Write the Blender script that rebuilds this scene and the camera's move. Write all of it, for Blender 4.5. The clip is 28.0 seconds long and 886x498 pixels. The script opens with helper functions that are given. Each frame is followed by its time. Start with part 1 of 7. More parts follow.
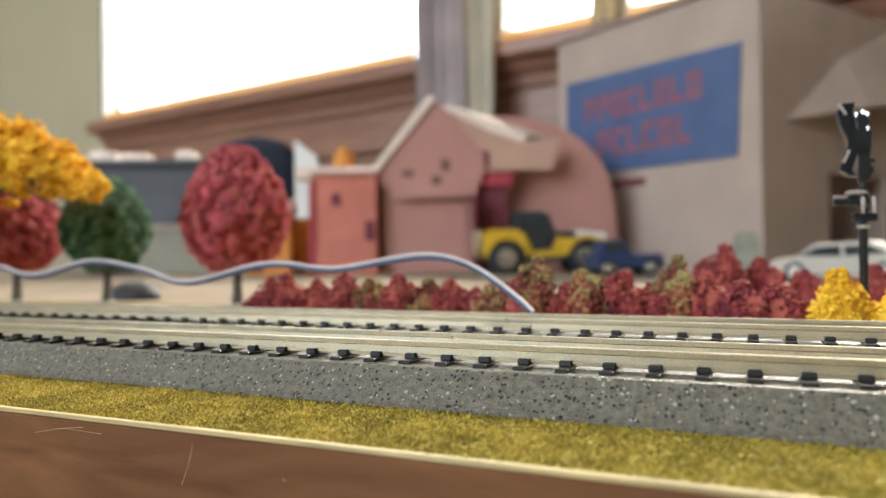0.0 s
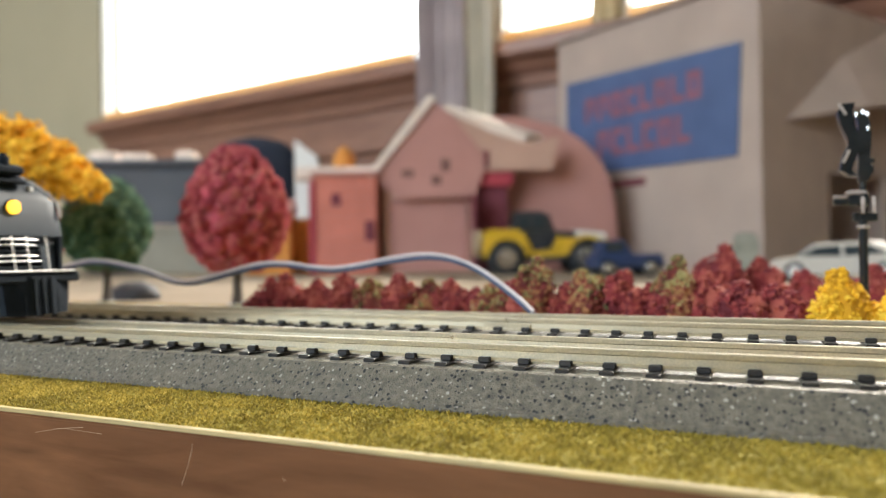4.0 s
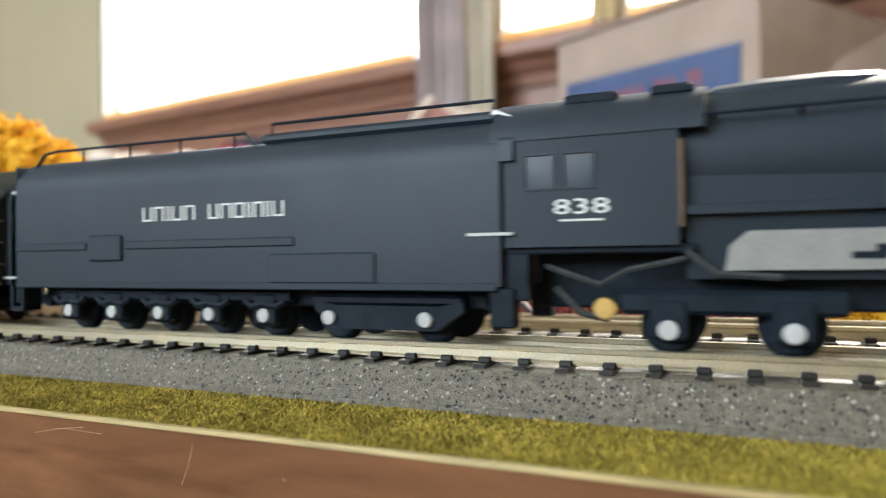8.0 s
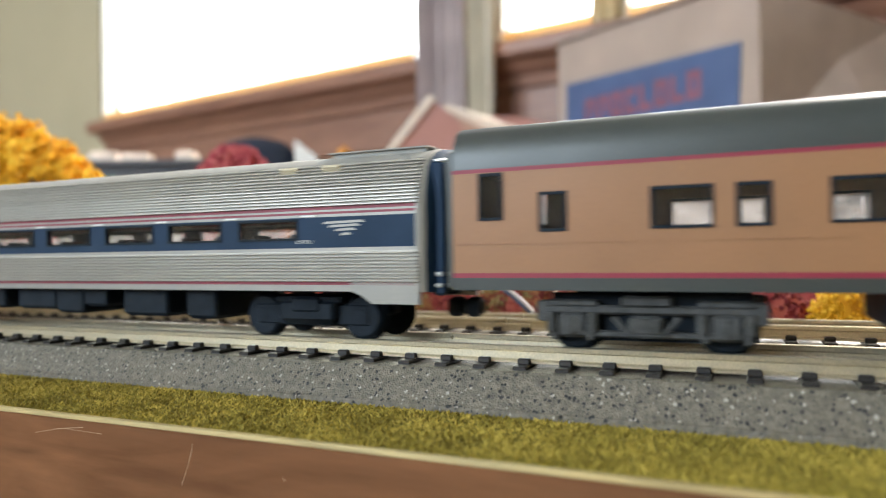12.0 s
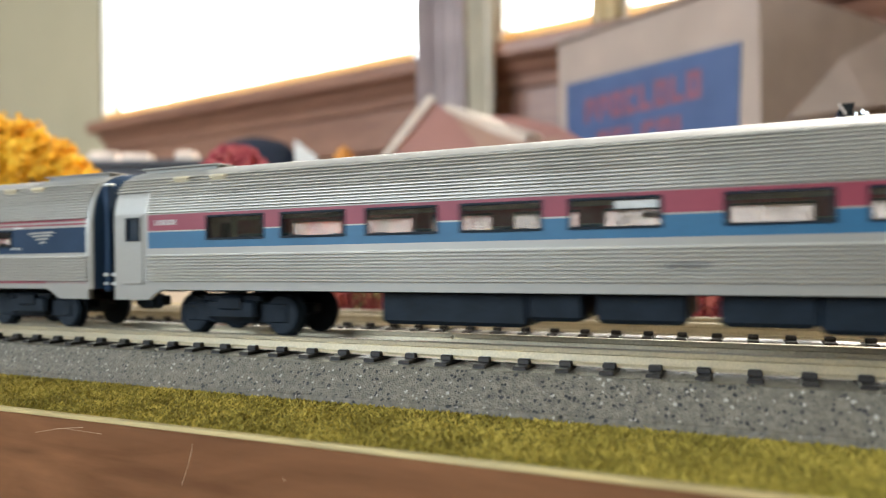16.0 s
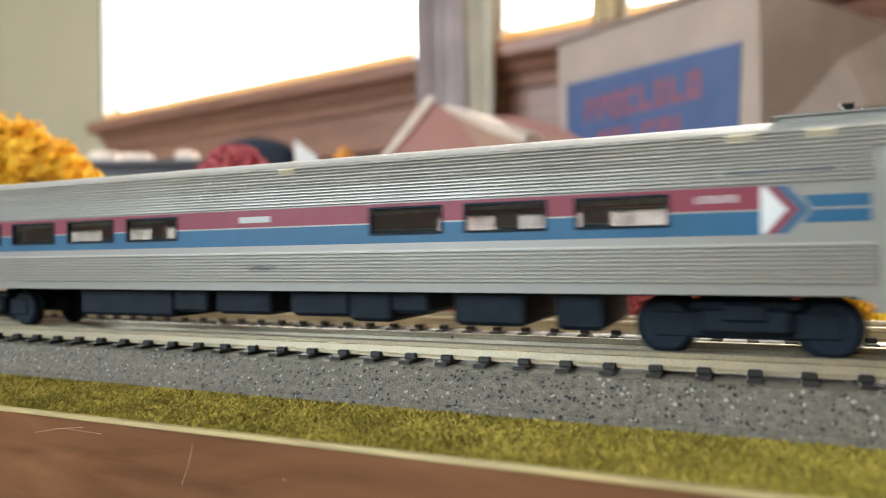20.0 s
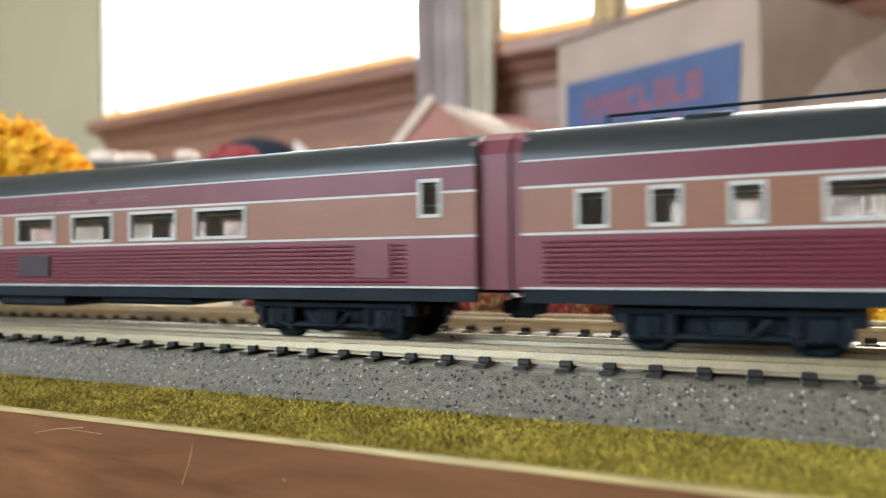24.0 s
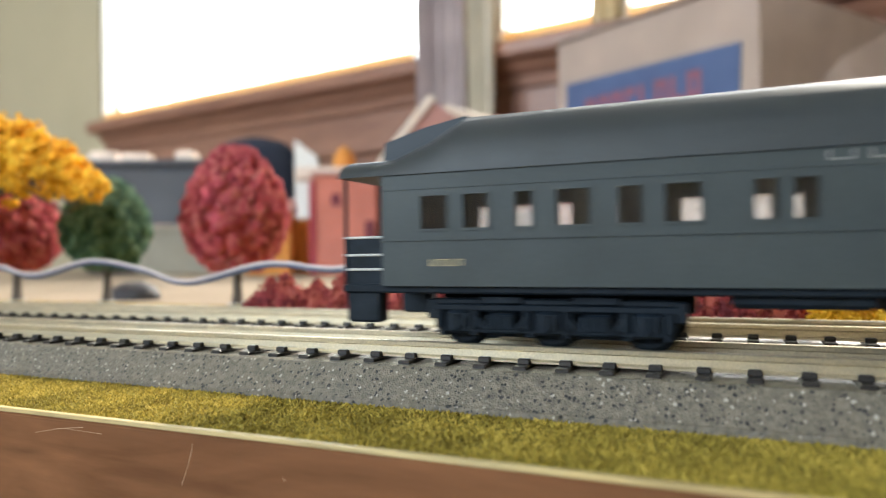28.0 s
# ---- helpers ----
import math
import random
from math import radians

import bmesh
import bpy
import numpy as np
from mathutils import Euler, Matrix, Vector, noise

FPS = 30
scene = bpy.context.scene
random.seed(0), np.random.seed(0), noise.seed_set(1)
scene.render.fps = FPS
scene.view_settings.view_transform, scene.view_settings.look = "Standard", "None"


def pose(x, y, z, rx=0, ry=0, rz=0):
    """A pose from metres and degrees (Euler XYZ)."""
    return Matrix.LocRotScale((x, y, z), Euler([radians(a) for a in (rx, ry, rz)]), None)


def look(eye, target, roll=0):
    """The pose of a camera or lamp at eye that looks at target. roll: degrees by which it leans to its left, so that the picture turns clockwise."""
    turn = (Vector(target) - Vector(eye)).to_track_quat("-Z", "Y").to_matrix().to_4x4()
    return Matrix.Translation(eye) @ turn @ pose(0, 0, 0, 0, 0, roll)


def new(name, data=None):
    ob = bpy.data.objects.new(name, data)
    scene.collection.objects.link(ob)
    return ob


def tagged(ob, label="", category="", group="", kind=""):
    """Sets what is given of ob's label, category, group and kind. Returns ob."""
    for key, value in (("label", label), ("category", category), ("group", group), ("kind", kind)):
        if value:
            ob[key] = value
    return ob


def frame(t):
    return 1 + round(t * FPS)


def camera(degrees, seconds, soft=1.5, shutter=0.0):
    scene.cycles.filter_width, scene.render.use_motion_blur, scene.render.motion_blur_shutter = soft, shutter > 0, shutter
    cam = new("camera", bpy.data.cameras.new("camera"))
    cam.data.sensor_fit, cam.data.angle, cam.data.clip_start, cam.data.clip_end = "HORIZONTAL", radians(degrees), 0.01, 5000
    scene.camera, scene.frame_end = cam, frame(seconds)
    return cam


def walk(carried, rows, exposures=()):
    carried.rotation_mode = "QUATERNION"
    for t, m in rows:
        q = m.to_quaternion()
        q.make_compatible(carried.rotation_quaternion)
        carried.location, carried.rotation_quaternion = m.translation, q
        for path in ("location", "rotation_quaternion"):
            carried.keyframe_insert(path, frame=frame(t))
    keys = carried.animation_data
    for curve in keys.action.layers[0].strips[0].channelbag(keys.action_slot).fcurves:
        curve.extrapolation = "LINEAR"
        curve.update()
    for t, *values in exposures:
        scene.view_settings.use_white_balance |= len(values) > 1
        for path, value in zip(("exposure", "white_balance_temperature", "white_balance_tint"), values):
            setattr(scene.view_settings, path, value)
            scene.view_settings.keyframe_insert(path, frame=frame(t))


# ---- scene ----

# Camera: a phone lying still before the table's edge.
cam = camera(65.03, 28.0, soft=1.1, shutter=0.4)
cam.data.dof.use_dof, cam.data.dof.focus_distance, cam.data.dof.aperture_fstop = True, 0.087, 21.0
EYE = Vector((0.0, -0.0845, 0.0179))
YAW, TILT = radians(-23.75), radians(0.483)
AIM = EYE + Vector((math.sin(YAW) * math.cos(TILT), math.cos(YAW) * math.cos(TILT), math.sin(TILT)))
# The phone meters darker on the empty sunlit track and opens up for the dark train.
METER = [(0.0, 0.22), (4.6, 0.22), (5.5, 0.36), (6.2, 0.50), (7.0, 0.62), (9.2, 0.62), (10.4, 0.52), (12.0, 0.48), (21.0, 0.48), (23.6, 0.56), (25.5, 0.60), (27.2, 0.58), (28.0, 0.50)]
walk(cam, [(0.0, look(EYE, AIM, -0.806)), (28.0, look(EYE, AIM, -0.806))], METER)

# Light: bright sky beyond the windows.
SUN_EL, SUN_AZ = radians(40), radians(18)
world = bpy.data.worlds.new("world")
scene.world = world
world.use_nodes = True
wn = world.node_tree.nodes
sky = wn.new("ShaderNodeTexSky")
sky.sky_type, sky.sun_disc, sky.sun_elevation, sky.sun_rotation = "NISHITA", False, SUN_EL, -SUN_AZ
world.node_tree.links.new(sky.outputs[0], wn["Background"].inputs[0])
wn["Background"].inputs[1].default_value = 0.12

# Room frame: u along the window wall, v outward, origin on the wall's inner face.
ROOM = Matrix.Translation((-0.463, 0.968, 0)) @ Matrix.Rotation(radians(-8.4), 4, "Z")


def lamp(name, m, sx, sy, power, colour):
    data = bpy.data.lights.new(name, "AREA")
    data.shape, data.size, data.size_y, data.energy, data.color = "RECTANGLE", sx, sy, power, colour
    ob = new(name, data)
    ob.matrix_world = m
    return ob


sun = new("sun", bpy.data.lights.new("sun", "SUN"))
sun.data.energy, sun.data.angle, sun.data.color = 5.0, radians(3.0), (1.0, 0.92, 0.8)
sun_from = Vector((math.sin(SUN_AZ) * math.cos(SUN_EL), math.cos(SUN_AZ) * math.cos(SUN_EL), math.sin(SUN_EL)))
sun.matrix_world = look(sun_from * 5, (0, 0, 0))
# Added fill lamp behind the camera; its window is assumed, not seen.
lamp("camera_side_fill", ROOM @ pose(-0.45, -3.3, 1.0, 90, 0, 0), 1.8, 1.2, 68, (0.76, 0.89, 1.0))

MM = 0.001


# ---- materials ----
def mat(name, colour, rough=0.5, metal=0.0, vary=0.12, size=3.0, bump=0.0, grain=0.4, coat=0.0, second=None, spec=0.5):
    """A painted or plain surface with blotches of `size` mm and fine grain of `grain` mm."""
    m = bpy.data.materials.new(name)
    m.use_nodes = True
    n, l = m.node_tree.nodes, m.node_tree.links
    b = n["Principled BSDF"]
    b.inputs["Roughness"].default_value, b.inputs["Metallic"].default_value = rough, metal
    b.inputs["Coat Weight"].default_value, b.inputs["Specular IOR Level"].default_value = coat, spec
    tc = n.new("ShaderNodeTexCoord")
    big, fine = n.new("ShaderNodeTexNoise"), n.new("ShaderNodeTexNoise")
    big.inputs["Scale"].default_value, big.inputs["Detail"].default_value = 1000 / size, 4
    fine.inputs["Scale"].default_value, fine.inputs["Detail"].default_value = 1000 / grain, 2
    for t in (big, fine):
        l.new(tc.outputs["Object"], t.inputs["Vector"])
    ramp = n.new("ShaderNodeMapRange")
    ramp.inputs["From Min"].default_value, ramp.inputs["From Max"].default_value = 0.3, 0.7
    l.new(big.outputs["Fac"], ramp.inputs["Value"])
    mix = n.new("ShaderNodeMix")
    mix.data_type = "RGBA"
    other = second or tuple(c * (1 - vary) for c in colour)
    light = colour if second else tuple(min(1, c * (1 + vary)) for c in colour)
    mix.inputs["A"].default_value, mix.inputs["B"].default_value = (*light, 1), (*other, 1)
    l.new(ramp.outputs["Result"], mix.inputs["Factor"])
    mul = n.new("ShaderNodeMix")
    mul.data_type, mul.blend_type = "RGBA", "MULTIPLY"
    mul.inputs["Factor"].default_value = 1.0
    fr = n.new("ShaderNodeMapRange")
    fr.inputs["From Min"].default_value, fr.inputs["From Max"].default_value = 0.25, 0.75
    fr.inputs["To Min"].default_value, fr.inputs["To Max"].default_value = 1 - vary, 1 + vary * 0.5
    l.new(fine.outputs["Fac"], fr.inputs["Value"])
    l.new(mix.outputs["Result"], mul.inputs["A"])
    l.new(fr.outputs["Result"], mul.inputs["B"])
    l.new(mul.outputs["Result"], b.inputs["Base Color"])
    rr = n.new("ShaderNodeMapRange")
    rr.inputs["To Min"].default_value, rr.inputs["To Max"].default_value = max(0.02, rough - 0.1), min(1, rough + 0.1)
    l.new(big.outputs["Fac"], rr.inputs["Value"])
    l.new(rr.outputs["Result"], b.inputs["Roughness"])
    if bump:
        bp = n.new("ShaderNodeBump")
        bp.inputs["Strength"].default_value, bp.inputs["Distance"].default_value = 1.0, bump * MM
        l.new(fine.outputs["Fac"], bp.inputs["Height"])
        l.new(bp.outputs["Normal"], b.inputs["Normal"])
    return m


def speckled(name, base, dark, light, cell=0.55, bump=0.25):
    """Moulded ballast: grey plastic with dark and pale specks."""
    m = bpy.data.materials.new(name)
    m.use_nodes = True
    n, l = m.node_tree.nodes, m.node_tree.links
    b = n["Principled BSDF"]
    b.inputs["Roughness"].default_value = 0.40
    tc, vor, noi, sp = n.new("ShaderNodeTexCoord"), n.new("ShaderNodeTexVoronoi"), n.new("ShaderNodeTexNoise"), n.new("ShaderNodeTexVoronoi")
    vor.inputs["Scale"].default_value, noi.inputs["Scale"].default_value, sp.inputs["Scale"].default_value = 1900 / cell, 1300, 1000 / (cell * 1.15)
    noi.inputs["Detail"].default_value = 5
    bent, shift, push = n.new("ShaderNodeTexNoise"), n.new("ShaderNodeVectorMath"), n.new("ShaderNodeVectorMath")
    bent.inputs["Scale"].default_value = 2400
    push.operation, push.inputs[3].default_value = "SCALE", 0.00045
    shift.operation = "ADD"
    for t in (vor, noi, bent):
        l.new(tc.outputs["Object"], t.inputs["Vector"])
    l.new(bent.outputs["Color"], push.inputs[0])
    l.new(tc.outputs["Object"], shift.inputs[0])
    l.new(push.outputs[0], shift.inputs[1])
    l.new(shift.outputs[0], sp.inputs["Vector"])
    sep = n.new("ShaderNodeSeparateColor")
    l.new(sp.outputs["Color"], sep.inputs["Color"])

    def step(socket, lo, hi):
        r = n.new("ShaderNodeMapRange")
        r.inputs["From Min"].default_value, r.inputs["From Max"].default_value = lo, hi
        l.new(socket, r.inputs["Value"])
        return r.outputs["Result"]

    size = n.new("ShaderNodeMath")
    size.operation, size.inputs[1].default_value = "MULTIPLY_ADD", 0.34
    l.new(sep.outputs["Green"], size.inputs[0])
    l.new(sp.outputs["Distance"], size.inputs[2])
    near = step(size.outputs[0], 0.52, 0.42)

    def times(p, q):
        k = n.new("ShaderNodeMath")
        k.operation = "MULTIPLY"
        l.new(p, k.inputs[0])
        l.new(q, k.inputs[1])
        return k.outputs[0]

    def mixed(fac, a_socket, b_colour):
        k = n.new("ShaderNodeMix")
        k.data_type = "RGBA"
        l.new(fac, k.inputs["Factor"])
        l.new(a_socket, k.inputs["A"])
        k.inputs["B"].default_value = (*b_colour, 1)
        return k.outputs["Result"]

    tone = n.new("ShaderNodeMix")
    tone.data_type = "RGBA"
    tone.inputs["A"].default_value, tone.inputs["B"].default_value = (*[c * 0.70 for c in base], 1), (*[c * 1.25 for c in base], 1)
    l.new(step(noi.outputs["Fac"], 0.35, 0.65), tone.inputs["Factor"])
    col = mixed(times(step(sep.outputs["Red"], 0.46, 0.49), near), tone.outputs["Result"], dark)
    col = mixed(times(step(sep.outputs["Red"], 0.20, 0.16), near), col, light)
    l.new(col, b.inputs["Base Color"])
    bp = n.new("ShaderNodeBump")
    bp.inputs["Strength"].default_value, bp.inputs["Distance"].default_value = 1.0, bump * MM
    l.new(vor.outputs["Distance"], bp.inputs["Height"])
    l.new(bp.outputs["Normal"], b.inputs["Normal"])
    return m


def wood(name, colour, dark, rough=0.45, ring=9.0, stretch=14.0, grain=0.75):
    """Wood with long grain along x, rings `ring` mm apart."""
    m = bpy.data.materials.new(name)
    m.use_nodes = True
    n, l = m.node_tree.nodes, m.node_tree.links
    b = n["Principled BSDF"]
    tc, mp, noi, fine = n.new("ShaderNodeTexCoord"), n.new("ShaderNodeMapping"), n.new("ShaderNodeTexNoise"), n.new("ShaderNodeTexNoise")
    mp.inputs["Scale"].default_value = (1 / stretch, 1, 1)
    l.new(tc.outputs["Object"], mp.inputs["Vector"])
    noi.inputs["Scale"].default_value, noi.inputs["Detail"].default_value, noi.inputs["Distortion"].default_value = 1000 / ring, 6, 1.2
    fine.inputs["Scale"].default_value, fine.inputs["Detail"].default_value = 1000 / (ring * 0.12), 3
    for t in (noi, fine):
        l.new(mp.outputs["Vector"], t.inputs["Vector"])
    mix = n.new("ShaderNodeMix")
    mix.data_type = "RGBA"
    mix.inputs["A"].default_value, mix.inputs["B"].default_value = (*dark, 1), (*colour, 1)
    r = n.new("ShaderNodeMapRange")
    r.inputs["From Min"].default_value, r.inputs["From Max"].default_value = 0.3, 0.68
    l.new(noi.outputs["Fac"], r.inputs["Value"])
    l.new(r.outputs["Result"], mix.inputs["Factor"])
    mul = n.new("ShaderNodeMix")
    mul.data_type, mul.blend_type = "RGBA", "MULTIPLY"
    mul.inputs["Factor"].default_value = grain
    l.new(mix.outputs["Result"], mul.inputs["A"])
    streak = n.new("ShaderNodeMapRange")
    streak.inputs["From Min"].default_value, streak.inputs["From Max"].default_value = 0.32, 0.62
    streak.inputs["To Min"].default_value, streak.inputs["To Max"].default_value = 0.36, 0.64
    l.new(fine.outputs["Fac"], streak.inputs["Value"])
    l.new(streak.outputs["Result"], mul.inputs["B"])
    l.new(mul.outputs["Result"], b.inputs["Base Color"])
    b.inputs["Roughness"].default_value = rough
    bp = n.new("ShaderNodeBump")
    bp.inputs["Strength"].default_value, bp.inputs["Distance"].default_value = 0.4, 0.0001
    l.new(fine.outputs["Fac"], bp.inputs["Height"])
    l.new(bp.outputs["Normal"], b.inputs["Normal"])
    return m


def foliage(name, a_colour, b_colour, c_colour, rough=0.85):
    """Dyed foam: three tones that change from crumb to crumb."""
    m = bpy.data.materials.new(name)
    m.use_nodes = True
    n, l = m.node_tree.nodes, m.node_tree.links
    b = n["Principled BSDF"]
    b.inputs["Roughness"].default_value = rough
    geo, tc, noi = n.new("ShaderNodeNewGeometry"), n.new("ShaderNodeTexCoord"), n.new("ShaderNodeTexNoise")
    noi.inputs["Scale"].default_value, noi.inputs["Detail"].default_value = 130, 3
    l.new(tc.outputs["Object"], noi.inputs["Vector"])
    add = n.new("ShaderNodeMath")
    add.operation = "MULTIPLY_ADD"
    l.new(geo.outputs["Random Per Island"], add.inputs[0])
    add.inputs[1].default_value = 0.55
    l.new(noi.outputs["Fac"], add.inputs[2])
    ramp = n.new("ShaderNodeValToRGB")
    e = ramp.color_ramp.elements
    e[0].position, e[0].color = 0.45, (*a_colour, 1)
    e[1].position, e[1].color = 0.8, (*b_colour, 1)
    k = e.new(1.0)
    k.color = (*c_colour, 1)
    l.new(add.outputs[0], ramp.inputs["Fac"])
    l.new(ramp.outputs["Color"], b.inputs["Base Color"])
    b.inputs["Subsurface Weight"].default_value = 0.0
    return m


def glass(name, tint=(0.9, 0.93, 0.95), rough=0.02):
    m = bpy.data.materials.new(name)
    m.use_nodes = True
    n, l = m.node_tree.nodes, m.node_tree.links
    n.remove(n["Principled BSDF"])
    tr, gl, mix, fr, pw = n.new("ShaderNodeBsdfTransparent"), n.new("ShaderNodeBsdfGlossy"), n.new("ShaderNodeMixShader"), n.new("ShaderNodeLayerWeight"), n.new("ShaderNodeMath")
    tr.inputs[0].default_value = (*tint, 1)
    gl.inputs["Roughness"].default_value = rough
    pw.operation, pw.inputs[1].default_value = "POWER", 4.0
    add = n.new("ShaderNodeMath")
    add.operation, add.inputs[1].default_value, add.inputs[2].default_value = "MULTIPLY_ADD", 0.6, 0.02 + 0.6 * rough
    l.new(fr.outputs["Facing"], pw.inputs[0])
    l.new(pw.outputs[0], add.inputs[0])
    l.new(add.outputs[0], mix.inputs[0])
    l.new(tr.outputs[0], mix.inputs[1])
    l.new(gl.outputs[0], mix.inputs[2])
    l.new(mix.outputs[0], n["Material Output"].inputs[0])
    return m


def hazy_pane(name, tint, haze):
    """Clear moulded plastic, scuffed so that light from behind glows in it a little."""
    m = glass(name, tint, 0.03)
    n, l = m.node_tree.nodes, m.node_tree.links
    out = n["Material Output"]
    clear = out.inputs[0].links[0].from_socket
    tr, mix = n.new("ShaderNodeBsdfTranslucent"), n.new("ShaderNodeMixShader")
    tr.inputs[0].default_value = (0.86, 0.84, 0.84, 1)
    tc, noi, lev = n.new("ShaderNodeTexCoord"), n.new("ShaderNodeTexNoise"), n.new("ShaderNodeMapRange")
    noi.inputs["Scale"].default_value = 420
    lev.inputs["From Min"].default_value, lev.inputs["From Max"].default_value = 0.35, 0.65
    lev.inputs["To Min"].default_value, lev.inputs["To Max"].default_value = haze * 0.5, haze * 1.4
    l.new(tc.outputs["Object"], noi.inputs["Vector"])
    l.new(noi.outputs["Fac"], lev.inputs["Value"])
    l.new(lev.outputs["Result"], mix.inputs[0])
    l.new(clear, mix.inputs[1])
    l.new(tr.outputs[0], mix.inputs[2])
    l.new(mix.outputs[0], out.inputs[0])
    return m


def translucent(name, colour):
    """Thin cloth, or the added sill strip, that lets daylight glow through."""
    m = bpy.data.materials.new(name)
    m.use_nodes = True
    n, l = m.node_tree.nodes, m.node_tree.links
    n.remove(n["Principled BSDF"])
    d, t, mix = n.new("ShaderNodeBsdfDiffuse"), n.new("ShaderNodeBsdfTranslucent"), n.new("ShaderNodeMixShader")
    tc, noi, var = n.new("ShaderNodeTexCoord"), n.new("ShaderNodeTexNoise"), n.new("ShaderNodeMix")
    noi.inputs["Scale"].default_value = 60
    var.data_type = "RGBA"
    var.inputs["A"].default_value, var.inputs["B"].default_value = (*[c * 0.85 for c in colour], 1), (*colour, 1)
    l.new(tc.outputs["Object"], noi.inputs["Vector"])
    l.new(noi.outputs["Fac"], var.inputs["Factor"])
    for k in (d, t):
        l.new(var.outputs["Result"], k.inputs[0])
    mix.inputs[0].default_value = 0.45
    l.new(d.outputs[0], mix.inputs[1])
    l.new(t.outputs[0], mix.inputs[2])
    l.new(mix.outputs[0], n["Material Output"].inputs[0])
    return m


def glowing(name, colour, strength):
    m = bpy.data.materials.new(name)
    m.use_nodes = True
    b = m.node_tree.nodes["Principled BSDF"]
    b.inputs["Base Color"].default_value = (*colour, 1)
    b.inputs["Emission Color"].default_value, b.inputs["Emission Strength"].default_value = (*colour, 1), strength
    return m


BALLAST = speckled("ballast", (0.165, 0.143, 0.108), (0.016, 0.017, 0.017), (0.42, 0.39, 0.33), 0.46, 0.10)
RAIL = mat("nickel_rail", (0.60, 0.53, 0.39), 0.32, 0.8, 0.15, 6, 0, 0.3)
TIE = mat("brown_black_plastic", (0.028, 0.024, 0.022), 0.38, 0, 0.3, 2)
GRASS = foliage("turf", (0.20, 0.152, 0.017), (0.33, 0.252, 0.03), (0.54, 0.40, 0.07))
GRASS_BED = mat("turf_bed", (0.34, 0.27, 0.03), 0.95, 0, 0.3, 2.5, 0.3, 0.5, second=(0.24, 0.19, 0.02))
TAN = mat("tan_mat", (0.30, 0.225, 0.15), 0.8, 0, 0.12, 40, 0.1, 1.0)
WOOD_EDGE = wood("pale_wood_lip", (0.90, 0.72, 0.36), (0.78, 0.58, 0.25), 0.5, 5)
WOOD_FACE = wood("brown_veneer", (0.30, 0.135, 0.062), (0.165, 0.072, 0.034), 0.24, 7, 6, 0.28)
SCRATCH = mat("scratched_veneer", (0.5, 0.32, 0.2), 0.6, 0, 0.2, 1)
WOOD_SILL = wood("reddish_sill_wood", (0.50, 0.25, 0.165), (0.36, 0.17, 0.115), 0.4, 30)
WALL = mat("beige_wall_paint", (0.44, 0.375, 0.25), 0.85, 0, 0.05, 300, 0.3, 8)
WHITE = mat("white_paint", (0.78, 0.76, 0.72), 0.6, 0, 0.05, 200)
CURTAIN = mat("grey_brown_curtain", (0.50, 0.42, 0.42), 0.95, 0, 0.15, 60, 0.3, 1.5)
CARD = mat("brown_cardboard", (0.44, 0.335, 0.28), 0.85, 0, 0.08, 60, 0.05, 2.0)
SIGN_BLUE = mat("blue_paper", (0.075, 0.115, 0.24), 0.6, 0, 0.1, 40)
SIGN_RED = mat("faded_red_print", (0.26, 0.095, 0.13), 0.6, 0, 0.1, 30)
LAWN = mat("mown_lawn", (0.06, 0.10, 0.03), 0.95, 0, 0.3, 900, 0.5, 40)
FLOOR = wood("floor_boards", (0.32, 0.19, 0.1), (0.2, 0.11, 0.05), 0.4, 60)


